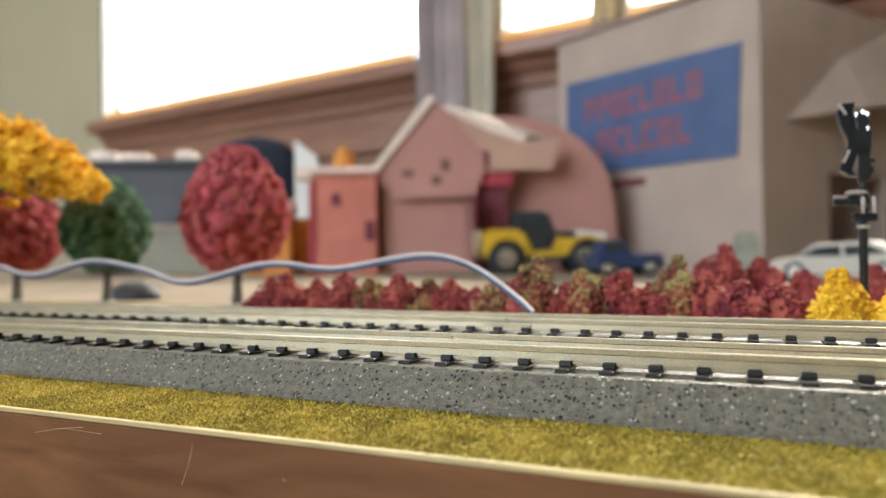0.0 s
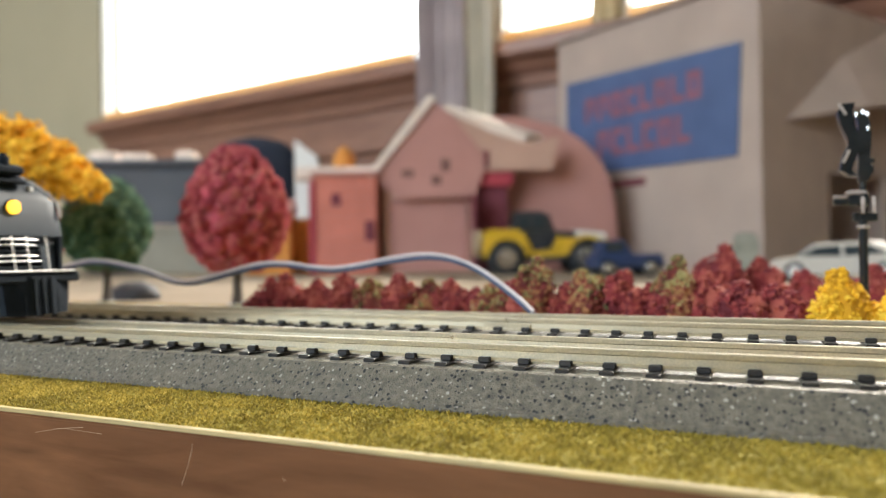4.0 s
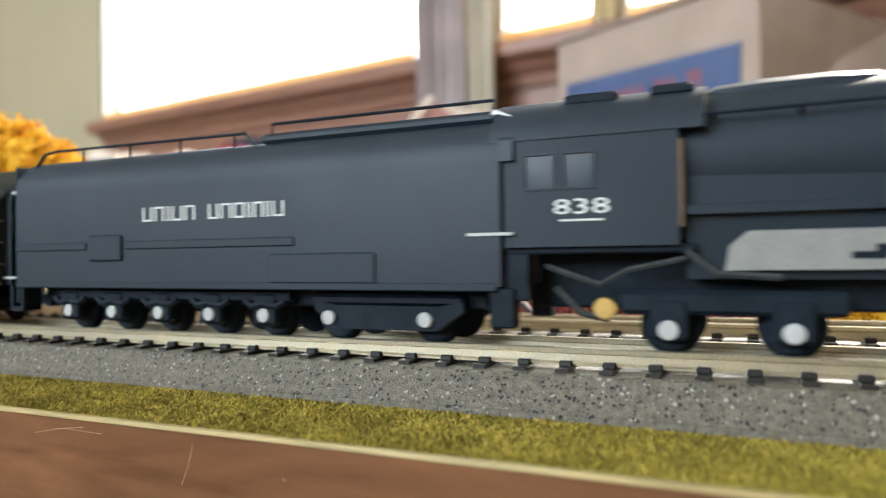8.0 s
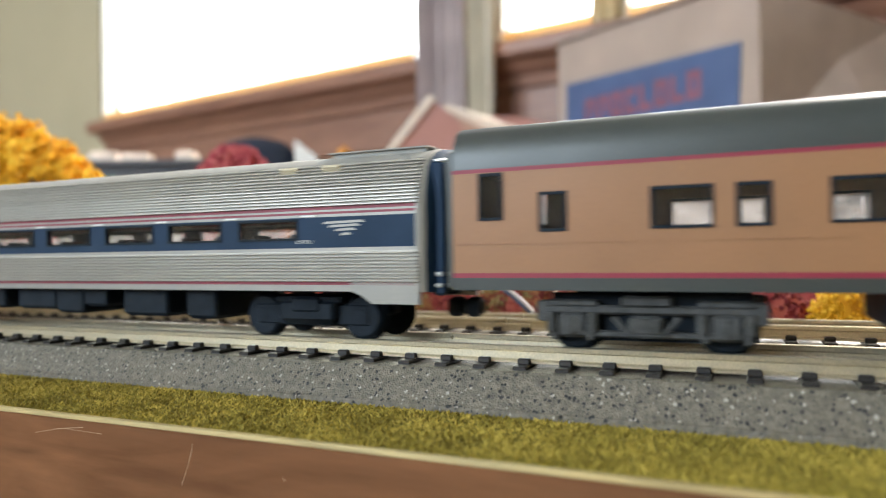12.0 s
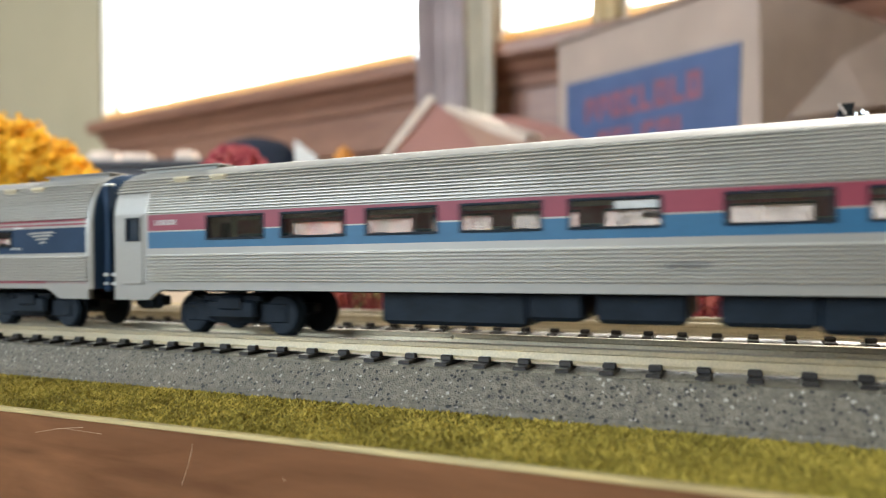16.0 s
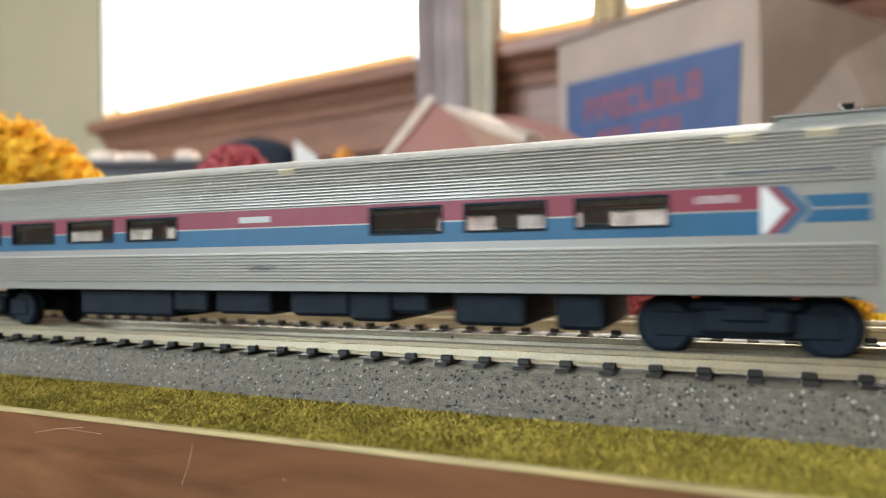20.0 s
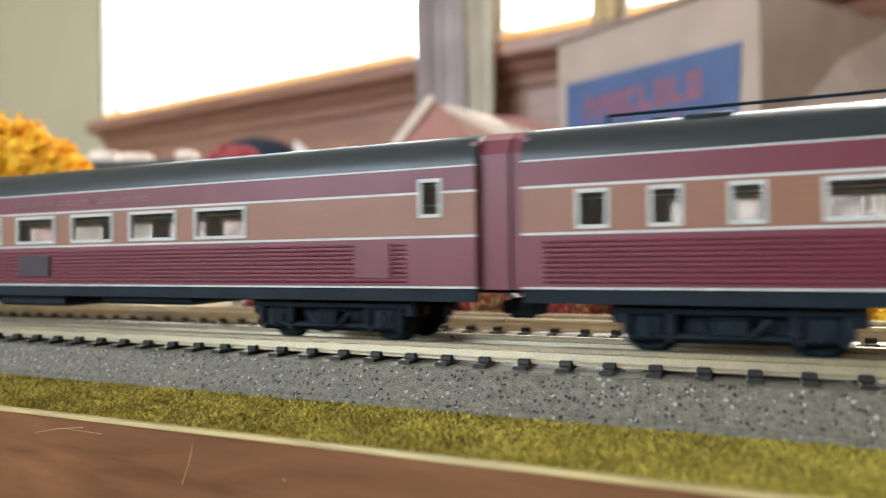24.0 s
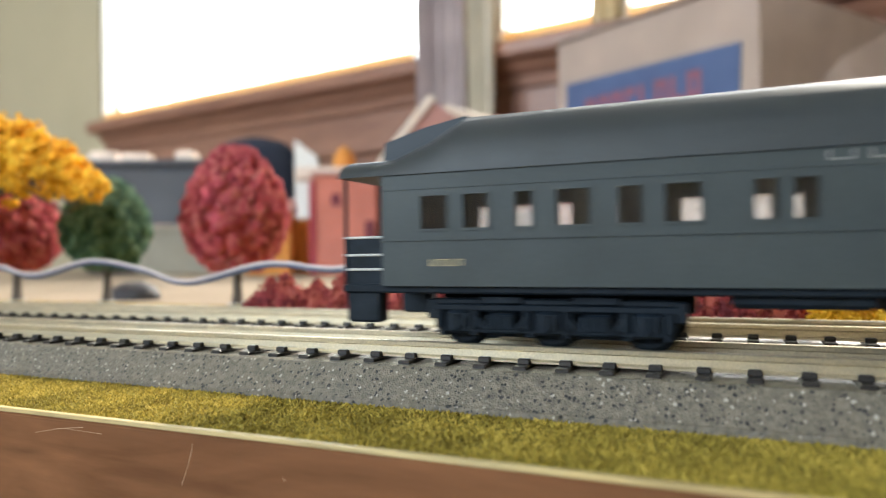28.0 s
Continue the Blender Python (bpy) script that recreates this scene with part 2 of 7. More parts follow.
# ---- mesh helpers (all sizes in mm) ----
class Shape:
    """Collects vertices and faces in mm."""

    def __init__(self):
        self.v, self.f = [], []

    def add(self, verts, faces, m=None):
        k = len(self.v)
        self.v += [tuple(m @ Vector(p)) for p in verts] if m else [tuple(p) for p in verts]
        self.f += [tuple(i + k for i in f) for f in faces]
        return self

    def box(self, x0, x1, y0, y1, z0, z1, c=0.0, m=None):
        """A box; c > 0 chamfers its upright and level edges."""
        if c <= 0:
            vs = [(x, y, z) for x in (x0, x1) for y in (y0, y1) for z in (z0, z1)]
            return self.add(vs, [(0, 1, 3, 2), (4, 6, 7, 5), (0, 4, 5, 1), (2, 3, 7, 6), (0, 2, 6, 4), (1, 5, 7, 3)], m)
        rings = []
        for z, s in ((z0, c), (z0 + c, 0), (z1 - c, 0), (z1, c)):
            a, b, d, e = x0 + s, x1 - s, y0 + s, y1 - s
            q = c * 0.6
            rings += [(a + q, d, z), (b - q, d, z), (b, d + q, z), (b, e - q, z), (b - q, e, z), (a + q, e, z), (a, e - q, z), (a, d + q, z)]
        fs = [tuple(range(7, -1, -1)), tuple(range(24, 32))]
        for r in range(3):
            for i in range(8):
                j = (i + 1) % 8
                fs.append((r * 8 + i, r * 8 + j, r * 8 + 8 + j, r * 8 + 8 + i))
        return self.add(rings, fs, m)

    def prism(self, profile, x0, x1, m=None, closed=True):
        """A closed (y, z) outline drawn out along x."""
        n = len(profile)
        vs = [(x0, y, z) for y, z in profile] + [(x1, y, z) for y, z in profile]
        fs = [(i, (i + 1) % n, n + (i + 1) % n, n + i) for i in range(n)]
        if closed:
            fs += [tuple(range(n - 1, -1, -1)), tuple(range(n, 2 * n))]
        return self.add(vs, fs, m)

    def loft(self, rings, caps=True):
        """Rings of equal count, joined one to the next."""
        n = len(rings[0])
        vs = [p for r in rings for p in r]
        fs = []
        for k in range(len(rings) - 1):
            for i in range(n):
                j = (i + 1) % n
                fs.append((k * n + i, k * n + j, (k + 1) * n + j, (k + 1) * n + i))
        if caps:
            fs += [tuple(range(n - 1, -1, -1)), tuple((len(rings) - 1) * n + i for i in range(n))]
        return self.add(vs, fs)

    def tube(self, path, r, seg=8, caps=True):
        """A round bar along a path; r one radius or one for each point."""
        pts = [Vector(p) for p in path]
        rs = r if isinstance(r, (list, tuple)) else [r] * len(pts)
        rings, side = [], None
        for i, p in enumerate(pts):
            d = (pts[min(i + 1, len(pts) - 1)] - pts[max(i - 1, 0)]).normalized()
            if side is None or abs(side.dot(d)) > 0.95:
                side = Vector((0, 0, 1)) if abs(d.z) < 0.9 else Vector((1, 0, 0))
            a = d.cross(side).normalized()
            b = a.cross(d).normalized()
            side = b
            rings.append([p + (a * math.cos(t) + b * math.sin(t)) * rs[i] for t in (2 * math.pi * k / seg for k in range(seg))])
        return self.loft(rings, caps)

    def disc(self, x, y, z, r, t, seg=24, axis="y", hole=0.0):
        """A short cylinder centred at x, y, z."""
        def at(a, rr, h):
            c, s = math.cos(a) * rr, math.sin(a) * rr
            return (x + c, y + h, z + s) if axis == "y" else (x + h, y + c, z + s) if axis == "x" else (x + c, y + s, z + h)
        an = [2 * math.pi * k / seg for k in range(seg)]
        if hole:
            return self.loft([[at(a, rr, h) for a in an] for rr, h in ((r, -t / 2), (r, t / 2), (hole, t / 2), (hole, -t / 2), (r, -t / 2))], False)
        c = min(0.12 * r, t * 0.3)
        return self.loft([[at(a, rr, h) for a in an] for rr, h in ((r - c, -t / 2), (r, -t / 2 + c), (r, t / 2 - c), (r - c, t / 2))])

    def blob(self, x, y, z, r, rng, flat=1.0):
        """A ragged crumb of twenty faces."""
        g = 1.618
        base = [(-1, g, 0), (1, g, 0), (-1, -g, 0), (1, -g, 0), (0, -1, g), (0, 1, g), (0, -1, -g), (0, 1, -g), (g, 0, -1), (g, 0, 1), (-g, 0, -1), (-g, 0, 1)]
        fs = [(0, 11, 5), (0, 5, 1), (0, 1, 7), (0, 7, 10), (0, 10, 11), (1, 5, 9), (5, 11, 4), (11, 10, 2), (10, 7, 6), (7, 1, 8), (3, 9, 4), (3, 4, 2), (3, 2, 6), (3, 6, 8), (3, 8, 9), (4, 9, 5), (2, 4, 11), (6, 2, 10), (8, 6, 7), (9, 8, 1)]
        q = Euler((rng.random() * 6, rng.random() * 6, rng.random() * 6)).to_matrix()
        vs = []
        for p in base:
            w = q @ Vector(p) * (r / 1.9 * rng.uniform(0.65, 1.3))
            vs.append((x + w.x, y + w.y, z + w.z * flat))
        return self.add(vs, fs)

    def mesh(self, name, material, smooth=None):
        me = bpy.data.meshes.new(name)
        me.from_pydata([(p[0] * MM, p[1] * MM, p[2] * MM) for p in self.v], [], self.f)
        bm = bmesh.new()
        bm.from_mesh(me)
        if len(bm.faces) < 30000:
            bmesh.ops.recalc_face_normals(bm, faces=bm.faces)
        if smooth:
            lim = math.cos(radians(smooth))
            for f in bm.faces:
                f.smooth = True
            for e in bm.edges:
                if len(e.link_faces) == 2 and e.link_faces[0].normal.dot(e.link_faces[1].normal) < lim:
                    e.smooth = False
        bm.to_mesh(me)
        bm.free()
        me.materials.append(material)
        return me


def part(name, shape, material, parent=None, label="", smooth=None, kind=""):
    """Links a shape as one mesh object under a thing or a part."""
    me = shape if isinstance(shape, bpy.types.Mesh) else shape.mesh(name, material, smooth)
    ob = new(name, me)
    if parent:
        ob.parent = parent
    return tagged(ob, label, kind=kind)


def thing(name, label, category, group="", m=None, kind=""):
    ob = new(name)
    ob.empty_display_size = 0.005
    if m:
        ob.matrix_basis = m
    return tagged(ob, label, category, group, kind)


def mm(x, y, z, rx=0, ry=0, rz=0):
    return pose(x * MM, y * MM, z * MM, rx, ry, rz)


def words(text, height, name, material, parent, m, label="", wide=1.0):
    """Lettering as a thin mesh, its middle at m, reading along x and standing along z towards -y."""
    cu = bpy.data.curves.new(name, "FONT")
    cu.body, cu.size, cu.align_x, cu.align_y, cu.extrude = text, 1.0, "CENTER", "CENTER", 0.01
    cu.resolution_u = 2
    ob = bpy.data.objects.new(name, cu)
    me = bpy.data.meshes.new_from_object(ob)
    k = height / 0.72 * MM
    for v in me.vertices:
        x, y, z = v.co
        v.co = m @ Vector((x * k * wide, -z * 0.05 * MM / 0.01 - 0.00004, y * k))
    me.materials.clear()
    me.materials.append(material)
    bpy.data.objects.remove(ob)
    bpy.data.curves.remove(cu)
    return part(name, me, material, parent, label)


# ---- the room ----
def room_slab(name, u0, u1, v0, v1, z0, z1, material, label, category, kind="structure", parent=None, c=0.0):
    ob = part(name, Shape().box(u0, u1, v0, v1, z0, z1, c), material, parent)
    if not parent:
        ob.matrix_basis = ROOM
        tagged(ob, label, category, kind=kind)
    return ob


FL = -750.0
TOP = 1650.0
W1 = (-962.0, -43.0)
W2 = (106.0, 276.0)
W3 = (306.0, 1180.0)
SILL, HEAD = 345.0, 1500.0


def wall_with_windows():
    sh = Shape()
    sh.box(-3200, 2600, 0, 55, FL, SILL)
    sh.box(-3200, 2600, 0, 55, HEAD, TOP)
    edges = [-3200, W1[0], W1[1], W2[0], W2[1], W3[0], W3[1], 2600]
    for k in range(0, 8, 2):
        sh.box(edges[k], edges[k + 1], 0, 55, SILL, HEAD)
    ob = part("wall_north", sh, WALL)
    ob.matrix_basis = ROOM
    tagged(ob, "beige painted wall around the bright windows", "wall", kind="structure")
    for i, (a, b) in enumerate((W1, W2, W3)):
        w = tagged(new("window_%d" % (i + 1)), "bright window with a white frame in the beige wall", "window", "windows", "structure")
        w.matrix_basis = ROOM
        fr = Shape()
        fr.box(a, a + 9, 4, 30, SILL, HEAD, 2).box(b - 9, b, 4, 30, SILL, HEAD, 2).box(a + 9, b - 9, 5, 29, SILL, SILL + 7, 2).box(a + 9, b - 9, 5, 29, HEAD - 20, HEAD, 2)
        part("window_frame", fr, WHITE, w)
        p = part("pane", Shape().box(a + 8, b - 8, 15, 18, SILL + 6, HEAD - 18), GLASS, w)
        p.visible_shadow = False


GLASS = glass("clear_glass")
wall_with_windows()


def plain_walls():
    """The rest of the room, with an assumed opening behind for the fill lamp."""
    sh = Shape()
    sh.box(-3200, 2600, -3600, -3450, FL, 400).box(-3200, 2600, -3600, -3450, 1600, TOP)
    sh.box(-3200, -1400, -3600, -3450, 400, 1600).box(500, 2600, -3600, -3450, 400, 1600)
    ob = part("wall_south", sh, WALL)
    ob.matrix_basis = ROOM
    tagged(ob, "beige painted wall with an assumed opening for the fill lamp", "wall", kind="structure")
    room_slab("wall_west", -3350, -3200, -3600, 150, FL, TOP, WALL, "plain beige painted wall", "wall")
    room_slab("wall_east", 2600, 2750, -3600, 150, FL, TOP, WALL, "plain beige painted wall", "wall")
    room_slab("ceiling", -3350, 2750, -3600, 150, TOP, TOP + 100, WHITE, "plain white ceiling", "ceiling")
    room_slab("floor", -3350, 2750, -3600, 150, FL - 50, FL, FLOOR, "brown wooden floor", "floor")
    g = part("ground", Shape().box(-60000, 60000, -60000, 60000, FL - 900, FL - 600), LAWN)
    g.matrix_basis = ROOM
    tagged(g, "green lawn outside the house", "ground", kind="structure")


plain_walls()
SKY_WHITE = glowing("white_overcast_sky", (1.0, 0.985, 0.96), 9.0)
bd = part("backdrop", Shape().box(-9000, 9000, 4000, 4020, FL - 600, 3300), SKY_WHITE)
bd.matrix_basis = ROOM
tagged(bd, "bright white hazy sky beyond the windows", "sky", kind="structure")


def window_sill():
    s = tagged(new("window_sill"), "reddish brown wooden window sill with a deep apron", "window sill", kind="structure")
    s.matrix_basis = ROOM
    part("stool", Shape().box(-912, 2000, -70, 0, SILL - 42, SILL - 14, 6).box(-948, 2000, -22, 0, SILL - 14, SILL - 2, 2), WOOD_SILL, s)
    part("moulding", Shape().prism([(-52, SILL - 42), (0, SILL - 42), (0, SILL - 78), (-30, SILL - 78), (-34, SILL - 62), (-44, SILL - 54)], -895, 1980), WOOD_SILL, s)
    part("apron", Shape().box(-880, 1960, -26, 0, SILL - 150, SILL - 78, 4), WOOD_SILL, s)
    part("lower_panel", Shape().box(-700, 1940, -14, 0, SILL - 260, SILL - 150, 3), WOOD_SILL, s)


window_sill()
# Added translucent strips that colour in the orange glow along the sill.
for a, b in (W1, W2, W3):
    ob = part("window_film", Shape().box(a + 9, b - 9, 1, 2, SILL - 2, SILL + 22), translucent("amber_glow_strip", (0.82, 0.60, 0.33)))
    ob.matrix_basis = ROOM
    tagged(ob, "narrow amber strip added for the orange glow along the sill", "window film", "window films")


def curtain(name, u0, u1, v, z0, z1, material, folds, depth, label):
    sh = Shape()
    n = folds * 8
    rings = []
    for k in range(n + 1):
        u = u0 + (u1 - u0) * k / n
        w = depth * (math.sin(k / 8 * 2 * math.pi) + 0.35 * math.sin(k * 1.7))
        rings.append([(u, v + w - 1, z0), (u, v + w + 1, z0), (u, v + w * 0.7 + 1, z1), (u, v + w * 0.7 - 1, z1)])
    sh.loft(rings)
    ob = part(name, sh, material, smooth=60)
    ob.matrix_basis = ROOM
    return tagged(ob, label, "curtain", "curtains")


CREAM = mat("cream_cloth", (0.68, 0.62, 0.52), 0.95, 0, 0.1, 60, 0.3, 1.5)
GOLD = translucent("sunlit_yellow_cloth", (0.8, 0.68, 0.45))
curtain("curtain", 14, 102, -92, 196, HEAD + 40, CURTAIN, 5, 9, "grey-brown curtain gathered between two windows")
curtain("curtain", 103, 146, -88, 196, HEAD + 40, CREAM, 3, 8, "cream curtain gathered beside the grey-brown one")
curtain("curtain", 268, 308, -20, SILL - 8, HEAD + 40, GOLD, 2, 6, "narrow sunlit yellow curtain between two windows")

# ---- the layout table ----
X0, X1 = -2050.0, 1650.0


def table():
    t = thing("layout_table", "long brown wooden layout table with a pale lip", "table")
    top = [(X0, -26.8), (X1, -26.8), (X1, 560), (420, 560), (420, 800), (X0, 800)]
    part("tabletop", Shape().loft([[(x, y, z) for x, y in top] for z in (-18, -0.6)]), TAN, t, "tan covered table surface")
    part("lip", Shape().box(X0, X1, -28.9, -28.1, -0.3, 0.2, 0.08), WOOD_EDGE, t, "pale bare wood lip")
    part("fascia", Shape().box(X0, X1, -28.7, -26.8, -120, -0.6, 0.05).box(X0, X1, -28.7, -28.15, -0.6, -0.3), WOOD_FACE, t, "scratched brown veneer front")
    for x in (X0 + 60, -200, X1 - 60):
        for y in (30, 500 if x > 0 else 760):
            part("leg", Shape().box(x - 30, x + 30, y - 30, y + 30, FL, -18, 3), WOOD_FACE, t)
    for path, r in (([(-53.4, -28.7, -1.4), (-53.5, -28.7, -2.2), (-54.1, -28.7, -4.0), (-54.9, -28.7, -5.9)], 0.05), ([(-77.6, -28.7, -2.4), (-73.5, -28.7, -1.6), (-69.5, -28.7, -1.1)], 0.04), ([(-73.0, -28.7, -1.5), (-66.5, -28.7, -1.6)], 0.03), ([(-42, -28.7, -3.6), (-41.7, -28.7, -3.9)], 0.06)):
        part("scratch", Shape().tube(path, [r * 0.4] + [r] * (len(path) - 1), 5), SCRATCH, t, "fine pale scratch in the veneer")


table()


def grass():
    ob = part("turf_mat", Shape().box(X0, X1, -28.1, 118, -0.6, 0.05), GRASS_BED)
    tagged(ob, "yellow-green turf mat under the tracks", "ground cover", kind="structure")
    rng = random.Random(4)
    sh = Shape()

    def blade(x, y, h):
        a, w = rng.random() * 6.28, rng.uniform(0.10, 0.22)
        dx, dy = math.cos(a) * w, math.sin(a) * w
        lx, ly = rng.uniform(-1.1, 1.1) * h, rng.uniform(-1.1, 1.1) * h
        sh.add([(x - dx, y - dy, -0.1), (x + dx, y + dy, -0.1), (x + lx, y + ly, h), (x - dy * 0.4, y + dx * 0.4, h * 0.4)], [(0, 1, 2), (0, 3, 2), (1, 3, 2)])

    for _ in range(34000):
        x = -125 + 150 * rng.random()
        blade(x, rng.uniform(-28.2, -12.4), rng.uniform(0.15, 0.5))
    for _ in range(9000):
        blade(rng.uniform(-330, 40), rng.uniform(46, 118), rng.uniform(0.4, 1.1))
    ob = part("turf", sh, GRASS)
    tagged(ob, "short yellow-green static grass fibres on the mat", "grass", kind="stuff")


grass()


# ---- tracks ----
PITCH = 4.947


def rail_profile(y):
    """Code 80 rail, 2 mm high, its foot at z = 5."""
    half = [(0.75, 5.0), (0.75, 5.22), (0.28, 5.42), (0.24, 6.25), (0.45, 6.42), (0.46, 6.88), (0.36, 7.0)]
    return [(y + a, z) for a, z in half] + [(y - a, z) for a, z in reversed(half)]


def track(y, tie_from, joints, label):
    t = thing("model_track", label, "track", "model tracks", kind="structure")
    for j0, j1 in zip([X0 + 20] + joints, joints + [X1 - 20]):
        prof = [(-12.5, 0.05), (-12.5, 0.75), (-12.2, 0.95), (-9.0, 4.35), (-8.6, 4.5), (8.6, 4.5), (9.0, 4.35), (12.2, 0.95), (12.5, 0.75), (12.5, 0.05)]
        part("roadbed", Shape().prism([(y + a, b) for a, b in prof], j0 + 0.08, j1 - 0.08), BALLAST, t, "grey speckled moulded ballast")
        for s in (-4.85, 4.85):
            part("rail", Shape().prism(rail_profile(y + s), j0 + 0.08, j1 - 0.08), RAIL, t, "dull nickel-silver rail", 30)
    for j in joints:
        for s in (-4.85, 4.85):
            jo = Shape()
            for q in (-1, 1):
                jo.box(j - 4.2, j + 4.2, y + s + q * 0.5 - 0.12, y + s + q * 0.5 + 0.12, 5.25, 6.15, 0.08)
                jo.box(j - 4.2, j + 4.2, y + s + q * 0.85 - 0.2, y + s + q * 0.85 + 0.2, 4.95, 5.3)
            part("rail_joiner", jo, RAIL, t, "folded metal rail joiner")
    one = Shape().box(-0.8, 0.8, -8.0, 8.0, 4.4, 4.95, 0.12)
    for s in (-4.85, 4.85):
        for q in (-1, 1):
            one.box(-0.72, 0.72, s + q * 1.08 - 0.42, s + q * 1.08 + 0.42, 4.9, 5.62, 0.14)
    me = one.mesh("tie", TIE)
    rest = Shape()
    k0, k1 = int((X0 + 30 - tie_from) / PITCH), int((X1 - 30 - tie_from) / PITCH)
    for k in range(k0, k1):
        x = tie_from + k * PITCH
        if -420 < x < 60:
            ob = part("tie", me, TIE, t)
            ob.location = (x * MM, y * MM, 0)
        else:
            rest.box(x - 0.8, x + 0.8, y - 8, y + 8, 4.4, 4.95)
            for s in (-5.9, -3.8, 3.8, 5.9):
                rest.box(x - 0.7, x + 0.7, y + s - 0.4, y + s + 0.4, 4.9, 5.6)
    part("far_ties", rest, TIE, t, kind="stuff")
    return t


track(0.0, -113.4, [-540.0, 130.0], "near model railway track on grey moulded ballast")
track(33.0, -113.4, [-355.0, -37.8, 250.0], "far model railway track on grey moulded ballast")


# ---- the train ----
TRAIN, SPIN, RODS = [], [], []
# Bluish tint puts the haze over the dark train into its black paint.
BLACK = mat("haze_blue_black_paint", (0.017, 0.026, 0.037), 0.5, 0, 0.08, 20, spec=0.3)
SOOT = mat("dull_black_plastic", (0.007, 0.013, 0.021), 0.65, 0, 0.25, 3, spec=0.22)
STEEL = mat("bare_steel", (0.46, 0.34, 0.28), 0.32, 1.0, 0.15, 2)
TYRE = mat("dark_tyre_metal", (0.11, 0.105, 0.1), 0.45, 1.0, 0.2, 2)
PALE = mat("pale_grey_paint", (0.5, 0.5, 0.48), 0.55, 0, 0.08, 3)
INK = mat("white_print", (0.75, 0.75, 0.72), 0.6, 0, 0.04, 3)
LIT = glowing("lit_headlamp", (1.0, 0.55, 0.04), 2.2)
GREY_METAL = mat("dull_grey_metal", (0.26, 0.25, 0.24), 0.5, 0.5, 0.15, 2)
ASH = mat("dull_grey_paint", (0.27, 0.265, 0.25), 0.6, 0, 0.15, 4)
PALE_TRUCK = mat("weathered_pale_grey_truck", (0.062, 0.062, 0.06), 0.7, 0, 0.35, 1.5, 0.05, 0.3)
SILVER_ROOF = mat("dull_silver_roof", (0.30, 0.29, 0.265), 0.65, 0.1, 0.06, 12)
PLATE = mat("dark_maroon_paint", (0.03, 0.017, 0.022), 0.5, 0, 0.1, 6)
# Near-white metal; on edges, ribs and apron its colour stands for glints.
GLINT_METAL = mat("glint_pale_metal", (0.88, 0.88, 0.86), 0.38, 0.5, 0.1, 2)
SMOKED = mat("smoked_window", (0.024, 0.036, 0.052), 0.18, 0, 0.15, 3)
TRUCK_GREY = mat("weathered_grey_truck", (0.034, 0.038, 0.04), 0.7, 0, 0.3, 1.5, 0.05, 0.3)
SILVER = mat("silver_paint", (0.43, 0.405, 0.36), 0.42, 0.35, 0.06, 12)
SILVER_FLAT = mat("smooth_silver_paint", (0.31, 0.295, 0.268), 0.4, 0.3, 0.05, 12)
AM_RED = mat("carmine_stripe", (0.23, 0.026, 0.046), 0.5, 0, 0.08, 6)
AM_BLUE = mat("bright_blue_stripe", (0.012, 0.10, 0.20), 0.5, 0, 0.08, 6)
AM_NAVY = mat("navy_stripe", (0.009, 0.030, 0.068), 0.6, 0, 0.1, 6, spec=0.25)
CREAM_VENT = mat("cream_vent", (0.62, 0.54, 0.38), 0.6, 0, 0.05, 4)
YELLOW = mat("dull_orange_yellow_paint", (0.31, 0.148, 0.062), 0.5, 0, 0.06, 12)
UP_RED = mat("scarlet_line", (0.25, 0.016, 0.036), 0.5, 0, 0.05, 6)
UP_GREY = mat("harbour_grey_paint", (0.042, 0.048, 0.044), 0.36, 0, 0.1, 10)
SP_RED = mat("deep_red_paint", (0.150, 0.026, 0.040), 0.45, 0, 0.1, 10)
SP_ORANGE = mat("dusty_orange_paint", (0.25, 0.108, 0.064), 0.5, 0, 0.08, 10)
OLIVE = mat("dark_grey_green_paint", (0.041, 0.052, 0.054), 0.55, 0, 0.1, 12, spec=0.35)
OLIVE_ROOF = mat("dark_grey_roof_paint", (0.026, 0.032, 0.035), 0.5, 0, 0.1, 12, spec=0.4)
CAR_GLASS = hazy_pane("scuffed_clear_window_plastic", (0.97, 0.975, 0.985), 0.15)
SEAT = mat("dark_interior", (0.06, 0.062, 0.075), 0.8, 0, 0.3, 3)


def sides(sh, x0, x1, z0, z1, yo, th, holes=(), one=0):
    """Both side walls from x0 to x1 and z0 to z1, cut through by holes (x0, x1, z0, z1)."""
    zs = sorted({z0, z1, *[min(max(h[k], z0), z1) for h in holes for k in (2, 3)]})
    for a, b in zip(zs, zs[1:]):
        cuts = sorted((h[0], h[1]) for h in holes if h[2] < b - 1e-6 and h[3] > a + 1e-6)
        x = x0
        for c0, c1 in cuts + [(x1, x1)]:
            if c0 > x + 1e-6:
                for s in ((-1,) if one else (-1, 1)):
                    sh.box(x, c0, min(s * yo, s * (yo - th)), max(s * yo, s * (yo - th)), a, b)
            x = max(x, c1)
    return sh


PANES = {}


